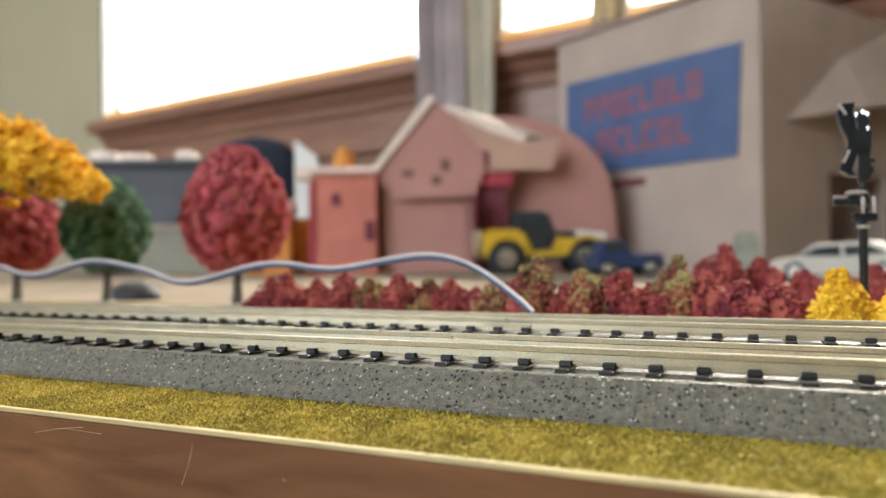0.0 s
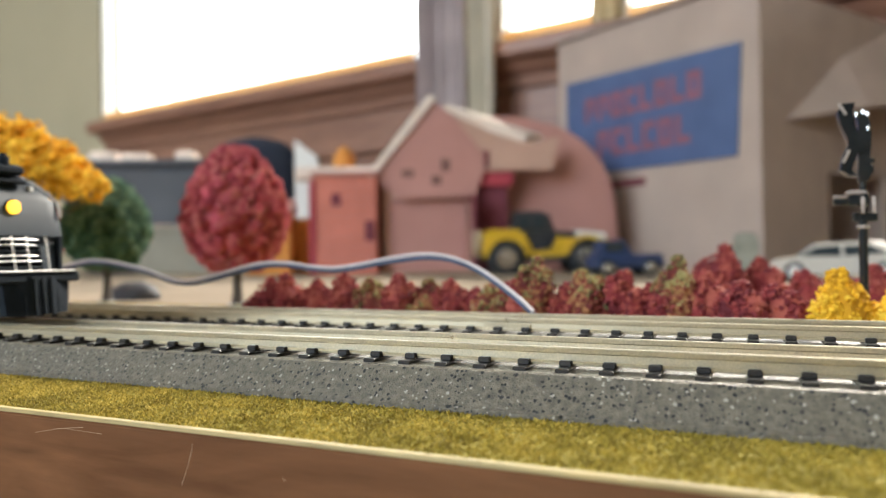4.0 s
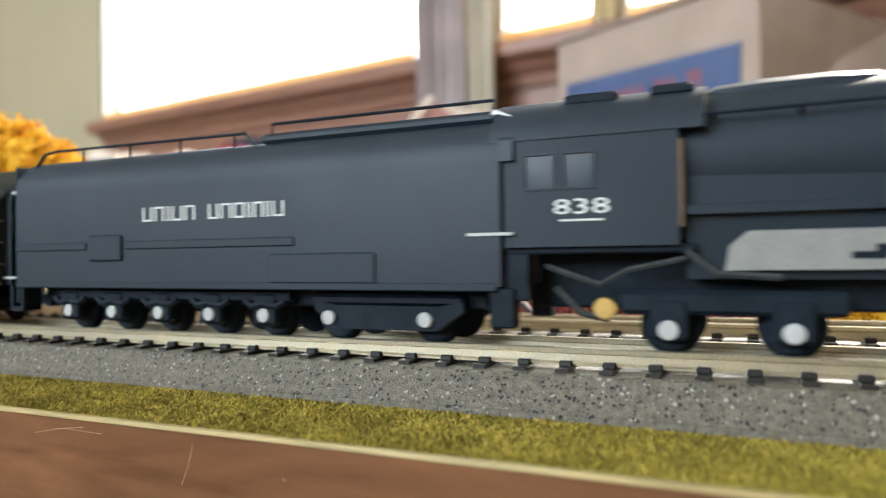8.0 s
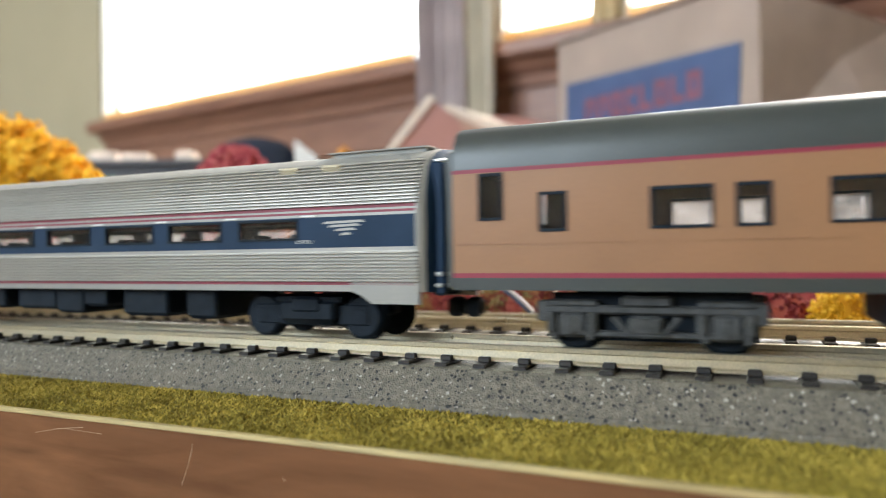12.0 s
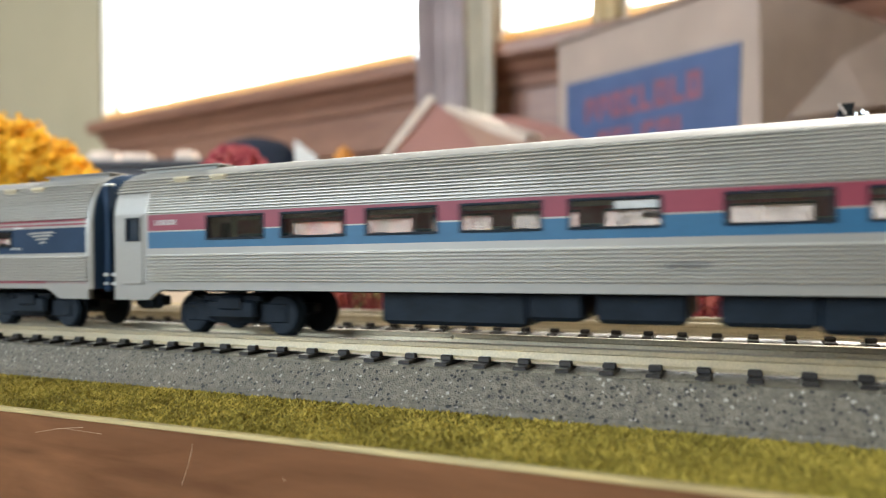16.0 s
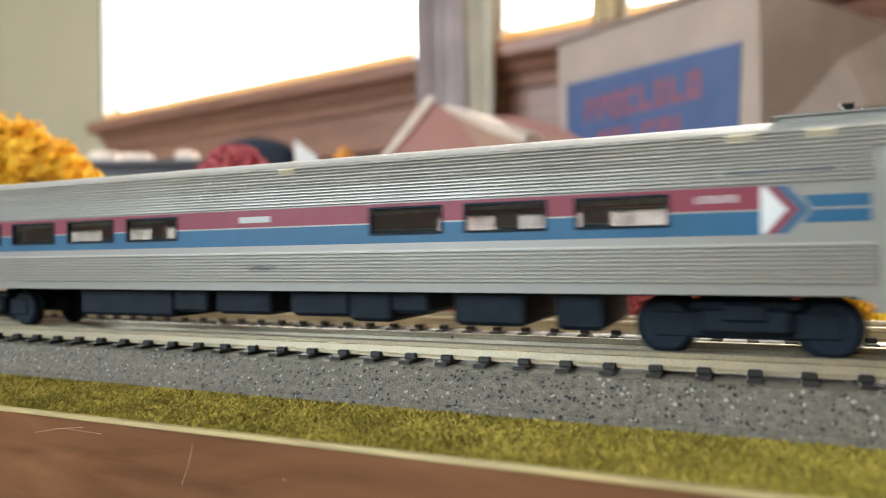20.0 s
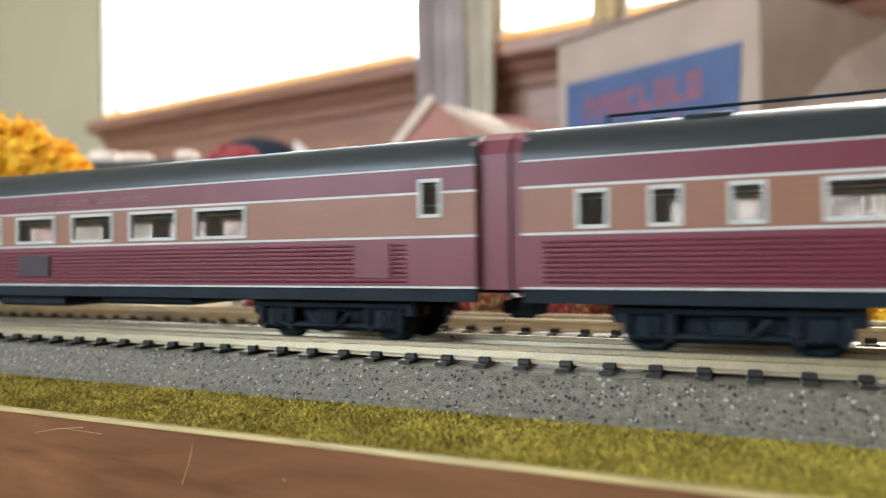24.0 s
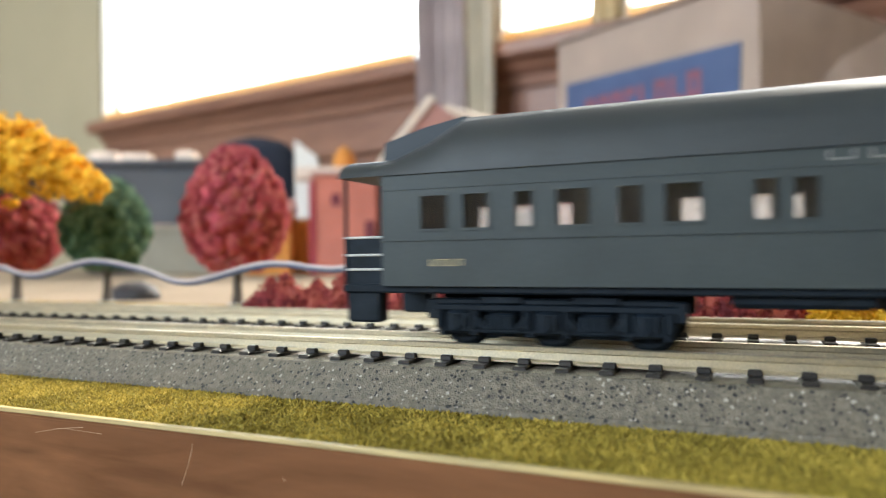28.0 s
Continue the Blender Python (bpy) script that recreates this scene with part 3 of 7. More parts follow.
def panes(car, holes, yo, rim, rim_w=0.32, label="", pane=None):
    """A framed pane in each hole, on both sides."""
    for x0, x1, z0, z1 in holes:
        w, h = round(x1 - x0, 2), round(z1 - z0, 2)
        pane = pane or CAR_GLASS
        key = (w, h, rim.name, rim_w, pane.name)
        if key not in PANES:
            fr = Shape()
            fr.box(0, w, -0.45, 0.14, 0, rim_w).box(0, w, -0.45, 0.14, h - rim_w, h).box(0, rim_w, -0.45, 0.14, rim_w, h - rim_w).box(w - rim_w, w, -0.45, 0.14, rim_w, h - rim_w)
            PANES[key] = fr.mesh("window", rim), Shape().box(rim_w, w - rim_w, -0.32, -0.22, rim_w, h - rim_w).mesh("pane", pane)
        for s in (-1, 1):
            ob = part("window", PANES[key][0], rim, car, label)
            ob.matrix_basis = mm(x0, s * yo, z0) if s > 0 else mm(x1, s * yo, z0, 0, 0, 180)
            part("pane", PANES[key][1], pane, ob)


def wheelset(parent, x, r, y=5.2, material=None, z=None):
    sh = Shape()
    for s in (-1, 1):
        sh.disc(0, s * (y - 0.4), 0, r, 1.1, 28).disc(0, s * (y - 1.1), 0, r + 0.45, 0.35, 28).disc(0, s * (y + 0.22), 0, r * 0.36, 0.3, 14)
        sh.disc(0, s * (y + 0.12), 0, r * 0.86, 0.16, 28, hole=r * 0.72)
    sh.tube([(0, -y, 0), (0, y, 0)], 0.5, 8)
    ob = part("wheelset", sh, material or SOOT, parent, smooth=40)
    ob.matrix_basis = mm(x, 0, r if z is None else z)
    SPIN.append((ob, x, r if z is None else z, r))
    return ob


def truck(car, xc, axles, r, material, frame_y, style):
    """A truck with side frames, bolster and wheelsets; axles are offsets along x."""
    lo, hi = min(axles) - 3.4, max(axles) + 3.4
    t = part("truck", Shape().box(-2.2, 2.2, -7.0, 7.0, 3.4, 5.6, 0.4).box(lo + 1, hi - 1, -1.2, 1.2, 3.0, 4.2, 0.2), SOOT, car)
    t.matrix_basis = mm(xc, 0, 0)
    for s in (-1, 1):
        f = Shape()
        y0, y1 = sorted((s * frame_y, s * (frame_y - 1.5)))
        if style == "outside":
            web = Shape().box(lo + 0.8, hi - 0.8, min(s * (frame_y - 1.9), s * (frame_y - 1.6)), max(s * (frame_y - 1.9), s * (frame_y - 1.6)), 1.1, 6.4, 0)
            part("inner_web", web, SOOT, t)
            for a in axles:
                f.box(a - 2.4, a - 1.7, y0 - 0.15, y1 + 0.15, 1.2, 4.4, 0.15).box(a + 1.7, a + 2.4, y0 - 0.15, y1 + 0.15, 1.2, 4.4, 0.15)
                f.box(a - 2.8, a + 2.8, y0, y1, 4.9, 5.7, 0.2).tube([(a, s * (frame_y + 0.5), 1.9), (a, s * (frame_y + 0.5), 3.9)], 0.35, 6)
            for a, b in zip(axles, axles[1:]):
                for q in (-1.2, -0.4, 0.4, 1.2):
                    f.disc((a + b) / 2 + q, s * (frame_y + 0.45), 3.0, 0.5, 1.6, 8, "z")
                f.box((a + b) / 2 - 2.6, (a + b) / 2 + 2.6, y0 - 0.2, y1 + 0.2, 4.9, 6.2, 0.3)
            f.box(lo - 0.6, lo + 0.6, y0, y1, 3.2, 5.6, 0.2).box(hi - 0.6, hi + 0.6, y0, y1, 3.2, 5.6, 0.2)
            f.box(lo, hi, y0, y1, 4.1, 5.1, 0.25)
            f.box(lo + 2.5, hi - 2.5, y0, y1, 1.6, 2.3, 0.2)
            for a in axles:
                f.box(a - 1.5, a + 1.5, y0 - 0.25, y1 + 0.25, 1.5, 4.3, 0.35)
                f.disc(a, s * (frame_y + 0.35), 2.9, 1.0, 0.5, 16)
                for q in (-2.3, 2.3):
                    f.tube([(a + q, s * frame_y, 2.2), (a + q, s * frame_y, 4.3)], 0.6, 8)
            for a in zip(axles, axles[1:]):
                m_ = sum(a) / 2
                f.box(m_ - 1.9, m_ + 1.9, y0 - 0.3, y1 + 0.3, 1.9, 4.0, 0.5)
                f.tube([(m_ - 3.4, s * (frame_y + 0.2), 3.9), (m_ - 1.8, s * (frame_y + 0.3), 2.0), (m_ + 1.8, s * (frame_y + 0.3), 2.0), (m_ + 3.4, s * (frame_y + 0.2), 3.9)], 0.35, 6)
        else:
            f.box(lo + 2.2, hi - 2.2, y0 + s * -1.8, y1 + s * -1.8, 1.6, 4.6, 0.3)
            f.box(-4.4, 4.4, y0 - s * 0.6, y1 - s * 0.6, 1.8, 5.4, 0.8)
            f.box(-5.2, 5.2, y0 - s * 1.0, y1 - s * 1.0, 4.6, 5.8, 0.3)
        part("side_frame", f, material, t, smooth=35)
    for a in axles:
        wheelset(t, a, r)
    return t


def coupler(car, x, d):
    sh = Shape().box(min(x, x + d * 3.6), max(x, x + d * 3.6), -1.0, 1.0, 3.4, 5.0, 0.2)
    sh.box(min(x + d * 2.6, x + d * 4.4), max(x + d * 2.6, x + d * 4.4), -1.7, 0.9, 2.9, 5.4, 0.4)
    part("coupler", sh, SOOT, car)


def bars(car, x0, z0, widths, height, gap, yo, material, name="lettering", label="", thick=0.16):
    """Lettering that is not spelt: one plain upright bar pair for each letter, on both sides."""
    for s in (-1, 1):
        sh, x = Shape(), x0
        for n_, w in enumerate(widths):
            if w < 0:
                x += -w
                continue
            y0, y1 = sorted((s * yo, s * (yo + 0.06)))
            t = min(thick * height, w * 0.3)
            sh.box(x, x + t, y0, y1, z0, z0 + height).box(x + w - t, x + w, y0, y1, z0, z0 + height)
            if n_ % 3 != 1:
                sh.box(x + t, x + w - t, y0, y1, z0, z0 + t * 0.8)
            if n_ % 3 != 0:
                sh.box(x + t, x + w - t, y0, y1, z0 + height - t * 0.8, z0 + height)
            x += w + gap
        part(name, sh, material, car, label)


def roof_arch(yo, z0, pts):
    """A closed arch outline through mirrored (y, z) points, from eave to crown."""
    left = [(-yo, z0)] + [(-a, b) for a, b in pts]
    right = [(a, b) for a, b in reversed(pts)] + [(yo, z0)]
    return left + right


def interior(car, x0, x1, pitch, z):
    sh = Shape().box(x0, x1, -8.6, 8.6, z - 0.6, z, 0)
    x = x0 + 4
    while x < x1 - 4:
        for y in (-6.6, 6.6):
            sh.box(x - 0.9, x + 1.9, y - 1.9, y + 1.9, z, z + 1.8, 0.3).box(x - 0.9, x - 0.1, y - 1.9, y + 1.9, z + 1.6, z + 3.5, 0.3)
        x += pitch
    part("interior", sh, SEAT, car, "dark moulded floor and seats")


def underfloor(car, boxes, material):
    for x0, x1, z0 in boxes:
        part("equipment_box", Shape().box(x0, x1, -8.2, 8.2, z0, 6.9, 0.5), material, car)


def place(car, u):
    TRAIN.append((car, u))
    return car


# -- the steam locomotive --
CASING = mat("dull_dark_grey_casing", (0.05, 0.053, 0.056), 0.5, 0, 0.12, 3)
def locomotive():
    c = thing("steam_locomotive", "black model steam locomotive with bare steel rods and a lit headlamp", "locomotive")
    ring = lambda x, r, zc=20.8: [(x, math.cos(a) * r, zc + math.sin(a) * r) for a in (2 * math.pi * k / 36 for k in range(36))]
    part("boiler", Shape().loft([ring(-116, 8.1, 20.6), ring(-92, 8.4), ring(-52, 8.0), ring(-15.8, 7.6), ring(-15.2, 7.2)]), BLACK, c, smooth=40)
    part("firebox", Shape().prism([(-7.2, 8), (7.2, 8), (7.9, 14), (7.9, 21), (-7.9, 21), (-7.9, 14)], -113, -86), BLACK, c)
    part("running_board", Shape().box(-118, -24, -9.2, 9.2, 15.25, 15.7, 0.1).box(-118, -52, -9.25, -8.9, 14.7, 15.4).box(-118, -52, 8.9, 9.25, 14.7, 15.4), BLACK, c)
    part("main_frame", Shape().box(-130, -12, -3.2, 3.2, 4.5, 13.2, 0.3).box(-120, -14, -6.5, 6.5, 11.8, 15.2, 0.3), SOOT, c)
    # smoke deflectors that run back as jackets over the running boards
    for s in (-1, 1):
        rings = []
        for k in range(27):
            x = -52.5 + (41.9 / 26) * k
            f = max(0.0, (x + 20.0) / 9.4)
            top = 27.3 - 11.8 * (1 - math.sqrt(max(0.0, 1 - min(1, f) ** 2)))
            prof = []
            for y, z in [(-9.1, 15.4), (-9.1, 19.0), (-9.1, 21.5), (-8.8, 23.0), (-8.1, 24.6), (-7.0, 26.0), (-5.6, 27.0), (-4.6, 27.3)]:
                zz = min(z, top)
                prof.append((x, -s * y, zz))
            inner = [(x, -s * (abs(q[1]) - 0.45), q[2] - (0.3 if i > 3 else 0)) for i, q in reversed(list(enumerate(prof)))]
            rings.append(prof + inner)
        part("smoke_deflector", Shape().loft(rings), BLACK, c, "black deflector with a painted highlight along its front edge", 50)
        # Pale tube along the front edge stands for its lit highlight.
        edge = [(-10.6, s * 9.15, 14.0)] + [(-20 + 9.4 * math.sin(a), s * (9.15 if math.cos(a) < 0.6 else 9.15 - 3.6 * (math.cos(a) - 0.6) / 0.4), 15.5 + 11.8 * math.cos(a)) for a in (radians(90 - 9 * k) for k in range(10))]
        part("deflector_highlight", Shape().tube(edge[3:], 0.22, 6), PALE, c, "pale tube painted as the edge highlight")
        sk = [(-27, 15.4), (-23.5, 14.4), (-21.3, 12.4), (-20.2, 9.8), (-19.8, 7.4), (-10.6, 7.0), (-10.6, 15.4)]
        y0, y1 = sorted((s * 9.1, s * 8.5))
        part("front_skirt", Shape().add([(x, y0, z) for x, z in sk] + [(x, y1, z) for x, z in sk], [tuple(range(7)), tuple(range(13, 6, -1))] + [(i, (i + 1) % 7, 7 + (i + 1) % 7, 7 + i) for i in range(7)]), BLACK, c)
    # boiler top
    hump = lambda x0, x1, hw, z0, z1, q: Shape().loft([[(x, -hw * w, z0), (x, hw * w, z0), (x, hw * w, z0 + (z1 - z0) * h * 0.75), (x, hw * w * 0.75, z0 + (z1 - z0) * h), (x, -hw * w * 0.75, z0 + (z1 - z0) * h), (x, -hw * w, z0 + (z1 - z0) * h * 0.75)] for x, w, h in ((x0, 0.7, 0.45), (x0 + q, 0.95, 0.9), (x0 + 2.5 * q, 1, 1), (x1 - 2 * q, 1, 1), (x1 - 0.6 * q, 0.95, 0.9), (x1, 0.7, 0.45))])
    part("sand_dome_casing", hump(-66.5, -46.0, 3.6, 27.0, 31.0, 1.2), BLACK, c, smooth=50)
    part("stack_casing", hump(-31.0, -18.5, 3.0, 27.0, 31.6, 0.5), CASING, c, "dull grey flat-sided stack casing", 50)
    part("roof_ridge", hump(-113, -93, 4.0, 26.5, 29.2, 3.0), BLACK, c, smooth=50)
    st = Shape().tube([(-36, -1.5, 28), (-34.5, -1.5, 29.2), (-31.5, -1.5, 30.4)], 0.45, 8).box(-38.5, -36, -2.2, -0.6, 28, 29.3, 0.3)
    part("steam_pipe", st, SOOT, c)
    for x, r in ((-72.5, 0.9), (-69.5, 0.7)):
        part("turret", Shape().disc(x, -1.2, 29.0, r, 1.5, 16, "z"), SOOT, c, smooth=40)
    part("bell_bracket", Shape().box(-20.6, -13.0, -3.4, 3.4, 26.8, 28.8, 0.6).disc(-14.2, 0, 29.4, 1.0, 1.6, 16, "z").disc(-14.2, 0, 30.4, 0.55, 0.8, 12, "z").box(-14.6, -12.8, -3.6, 3.6, 25.2, 26.0, 0.2), SOOT, c, smooth=40)
    for s in (-1, 1):
        # Pale line puts the sunlit highlight along the casing's top edge.
        part("casing_highlight", Shape().tube([(-52.4, s * 4.9, 27.45), (-20.5, s * 4.9, 27.45)], 0.22, 8), PALE, c, "pale line painted as the casing's sunlit edge")
        part("sand_pipe", Shape().tube([(-64, s * 8.3, 23.4), (-56, s * 8.35, 23.6), (-53, s * 8.3, 23.6)], 0.2, 6).tube([(-66, s * 8.2, 22.2), (-58, s * 8.4, 22.4)], 0.2, 6), BLACK, c)
    # Near-white fittings carry the sparkle of light on the boiler top.
    for x, z in ((-47.5, 28.2), (-44.5, 28.4), (-43.0, 27.9), (-39.5, 28.3), (-35.0, 27.9), (-33.0, 28.4)):
        part("top_fitting", Shape().box(x - 0.8, x + 0.8, -2.6, -0.9, 27.0, z, 0.2).disc(x, -1.6, z + 0.1, 0.5, 0.5, 12, "z"), GLINT_METAL, c, "small boiler fitting, near-white for the sunlit sparkle", 40)
    # handrails
    hr = Shape()
    for s in (-1, 1):
        hr.tube([(-112, s * 8.9, 24.9), (-53, s * 8.5, 25.2)], 0.22, 6)
        for x in range(-110, -53, 8):
            hr.tube([(x, s * 8.7, 25.0), (x, s * 7.4, 24.6)], 0.2, 6)
    part("handrail", hr, SOOT, c)
    # front
    part("smokebox_door", Shape().disc(-15.4, 0, 20.8, 6.9, 0.8, 36, "x").disc(-14.5, 0, 20.6, 5.2, 0.8, 36, "x").disc(-13.8, 0, 20.6, 2.6, 0.9, 30, "x"), SOOT, c, smooth=30)
    part("headlamp", Shape().disc(-12.7, 0, 20.7, 1.5, 2.2, 24, "x"), SOOT, c, smooth=30)
    part("lamp_lens", Shape().disc(-11.4, 0, 20.7, 1.25, 0.5, 24, "x"), LIT, c, "glowing yellow lens")
    for q in (-1, 1):
        part("number_board", Shape().box(-13.1, -12.7, min(q * 1.7, q * 4.1), max(q * 1.7, q * 4.1), 20.0, 21.1, 0.1), SOOT, c)
        for k in range(4):
            part("number_mark", Shape().box(-12.75, -12.6, q * (1.95 + 0.5 * k) - 0.16, q * (1.95 + 0.5 * k) + 0.16, 20.25, 20.85), LIT, c, "small lit yellow figure")
    part("lower_lamp", Shape().disc(-12.4, 0, 17.8, 0.7, 1.6, 20, "x").tube([(-12.0, 0, 18.6), (-12.0, 0, 19.4)], 0.35, 8), GLINT_METAL, c, smooth=30)
    for y in (-4.9, 4.9):
        part("marker_lamp", Shape().box(-14.6, -13.4, y - 0.45, y + 0.45, 23.9, 25.0, 0.15), GLINT_METAL, c)
        part("ladder", Shape().add([(-12.6, y * 1.45 - 0.5, 18.2), (-12.6, y * 1.45 + 0.5, 18.2), (-11.0, y * 1.45 + 0.5, 14.2), (-11.0, y * 1.45 - 0.5, 14.2), (-12.9, y * 1.45 - 0.5, 18.0), (-12.9, y * 1.45 + 0.5, 18.0), (-11.3, y * 1.45 + 0.5, 14.0), (-11.3, y * 1.45 - 0.5, 14.0)], [(0, 1, 2, 3), (7, 6, 5, 4), (0, 4, 5, 1), (1, 5, 6, 2), (2, 6, 7, 3), (3, 7, 4, 0)]), CASING, c, "black sloping ladder side")
    for k in range(6):
        z = 14.8 - k * 1.0
        part("front_step", Shape().box(-14.5, -10.8 + 0.22 * k, -4.6, 4.6, z - 0.3, z, 0.1), BLACK, c)
        # Uneven bright bars put the glints of light onto four step edges.
        if k in (0, 1, 3, 4):
            part("step_glint", Shape().tube([(-10.75 + 0.22 * k, -4.3 + 0.5 * (k % 3), z), (-10.65 + 0.22 * k, 0, z + 0.05), (-10.75 + 0.22 * k, 4.2 - 0.6 * (k % 2), z)], 0.13, 6), GLINT_METAL, c, "bright bar painted as a glint on the step")
    for q in (-1, 1):
        part("nose_casing", Shape().loft([[(-13.2, q * 4.8, 8.6), (-10.2, q * 4.9, 8.6), (-11.6, q * 9.0, 8.6), (-13.2, q * 9.0, 8.6)], [(-13.2, q * 4.8, 13.0), (-11.0, q * 4.9, 13.0), (-11.9, q * 9.0, 13.0), (-13.2, q * 9.0, 13.0)], [(-13.4, q * 5.6, 17.2), (-12.6, q * 5.7, 17.0), (-12.8, q * 9.0, 17.0), (-13.4, q * 9.0, 17.2)]]), BLACK, c, "curved black casing beside the front steps", 40)
    part("step_back", Shape().box(-15.0, -13.4, -7.6, 7.6, 8.4, 15.0), SOOT, c)
    for y in (-5.2, -1.4, 1.4, 5.2):
        part("handrail", Shape().tube([(-10.2, y, 15.4), (-9.6, y, 12.5), (-8.8, y, 8.7)], 0.16, 6), GLINT_METAL, c)
    part("front_deck", Shape().box(-11.0, -4.0, -7.4, 7.4, 8.6, 8.9, 0.1), BLACK, c, "black pilot deck")
    # Thin near-white bars stand for the jagged glint on the black deck.
    for x, a, b in ((-9.6, -6.8, 2.0), (-8.2, -5.0, 6.2), (-6.4, -7.0, 0.5), (-5.0, -2.0, 6.6), (-4.1, -6.6, 6.6)):
        part("deck_glint", Shape().box(x - 0.22, x + 0.22, a, b, 8.85, 9.15, 0.08), GLINT_METAL, c, "bright bar painted as a glint on the deck")
    part("pilot_beam", Shape().box(-13.0, -4.2, -7.8, 7.8, 7.0, 8.6, 0.3), BLACK, c)
    pil = Shape().loft([[(a, b, z) for a, b in p] for z, p in ((8.2, [(-12, -6.8), (-5.4, -6.4), (-4.0, -2), (-4.0, 2), (-5.4, 6.4), (-12, 6.8)]), (4.5, [(-11.8, -6.6), (-5.2, -6.2), (-3.7, -2), (-3.7, 2), (-5.2, 6.2), (-11.8, 6.6)]), (1.3, [(-11.4, -6.2), (-4.9, -5.8), (-3.3, -1.6), (-3.3, 1.6), (-4.9, 5.8), (-11.4, 6.2)]))])
    part("pilot", pil, SOOT, c, "black snow-plough shaped pilot")
    for k in range(7):
        y = -4.8 + 1.6 * k
        b = 0.45 * max(0.0, abs(y) - 1.6)
        part("pilot_bar", Shape().tube([(-3.9 - b, y, 7.8), (-3.5 - b, y, 4.5), (-3.1 - b, y * 0.96, 1.4)], 0.2, 5), SOOT, c)
    # cylinders and valve gear
    for s in (-1, 1):
        y0, y1 = sorted((s * 5.0, s * 9.3))
        cy = Shape().loft([[(x, s * y, z) for y, z in ((5.0, 1.9), (7.4, 1.7), (8.8, 2.5), (9.4, 4.3), (9.3, 6.6), (9.2, 9.0), (9.3, 10.4), (8.4, 11.5), (6.4, 11.6), (5.0, 11.4))] for x in (-30.4, -21.8)])
        part("cylinder", cy, BLACK, c, smooth=50)
        part("cylinder_cover", Shape().disc(-21.5, s * 7.3, 4.6, 2.3, 0.6, 24, "x").disc(-21.5, s * 7.3, 9.8, 1.3, 0.7, 20, "x").disc(-30.7, s * 7.3, 9.8, 1.3, 0.7, 20, "x"), GREY_METAL, c, "pale worn cover rim", 30)
        y0, y1 = sorted((s * 7.3, s * 8.6))
        part("crosshead_guide", Shape().box(-41.2, -30.0, y0, y1, 7.7, 8.7, 0.15), GREY_METAL, c, "bare grey guide bar")
        part("valve_hanger", Shape().box(-47, -44.4, y0, y1, 9.2, 12.6, 0.4).box(-44, -36, y0, y1, 10.6, 11.2, 0.1).disc(-40.5, s * 8.2, 9.9, 1.7, 0.5, 20, hole=1.1).tube([(-45.7, s * 8.6, 12.0), (-45.7, s * 8.9, 8.6), (-44.2, s * 8.9, 7.4)], 0.45, 6), GREY_METAL, c)
        part("frame_casting", Shape().box(-92, -34, min(s * 3.2, s * 4.2), max(s * 3.2, s * 4.2), 10.2, 13.5, 0.3), SOOT, c)
    # grey ash pan and trailing truck
    for s in (-1, 1):
        y0, y1 = sorted((s * 7.2, s * 8.4))
        pts = [(-107.0, 12.9), (-92.4, 12.9), (-93.8, 9.0), (-109.2, 8.9), (-108.8, 11.4)]
        part("ash_pan", Shape().add([(x, y0, z) for x, z in pts] + [(x, y1, z) for x, z in pts], [tuple(range(5)), tuple(range(9, 4, -1))] + [(i, (i + 1) % 5, 5 + (i + 1) % 5, 5 + i) for i in range(5)]), ASH, c, "grey ash pan side")
        part("ash_pan_mark", Shape().box(-98.0, -95.0, s * 8.42 - 0.02, s * 8.42 + 0.02, 10.0, 10.7).box(-96.0, -94.8, s * 8.42 - 0.02, s * 8.42 + 0.02, 10.5, 11.4), SOOT, c)
        tr = Shape().box(-120, -98, min(s * 6.2, s * 7.6), max(s * 6.2, s * 7.6), 4.2, 6.8, 0.5)
        for a in (-114.9, -103.0):
            tr.box(a - 2.0, a + 2.0, min(s * 6.0, s * 7.9), max(s * 6.0, s * 7.9), 1.4, 6.0, 0.5)
        part("trailing_frame", tr, SOOT, c)
        for a in (-114.9, -103.0):
            part("journal_cap", Shape().disc(a, s * 8.0, 2.6, 1.05, 0.5, 20), PALE, c, "white journal cap", 30)
    part("brass_valve", Shape().disc(-121.5, -7.6, 4.8, 1.3, 1.0, 18), mat("brass", (0.8, 0.55, 0.2), 0.3, 1.0), c, smooth=30)
    for a in (-114.9, -103.0):
        wheelset(c, a, 2.9)
    for a, r in ((-32.6, 2.9), (-17.2, 3.4)):
        w = wheelset(c, a, r, 6.0, TRUCK_GREY)
        tagged(w, "plain grey disc wheelset")
    # drivers
    dr, ty = Shape(), Shape()
    for s in (-1, 1):
        dr.disc(0, s * 4.9, 0, 5.75, 0.9, 40, hole=4.95).disc(0, s * 5.0, 0, 1.3, 1.2, 20)
        for k in range(12):
            a = 2 * math.pi * k / 12
            dr.tube([(math.cos(a) * 1.0, s * 4.95, math.sin(a) * 1.0), (math.cos(a) * 5.1, s * 4.95, math.sin(a) * 5.1)], 0.42, 6)
        dr.disc(2.5, s * 5.3, 0, 0.9, 1.0, 16).disc(0, s * 4.55, 0, 5.3, 0.3, 40)
        dr.box(-4.9, -2.4, s * 4.95 - 0.35, s * 4.95 + 0.35, -2.4, 2.4, 0.3)
        ty.disc(0, s * 4.9, 0, 6.2, 1.2, 44, hole=5.7)
    dr.tube([(0, -5, 0), (0, 5, 0)], 1.0, 12)
    dme, tme = dr.mesh("driving_wheelset", SOOT, 30), ty.mesh("tyre", TYRE, 30)
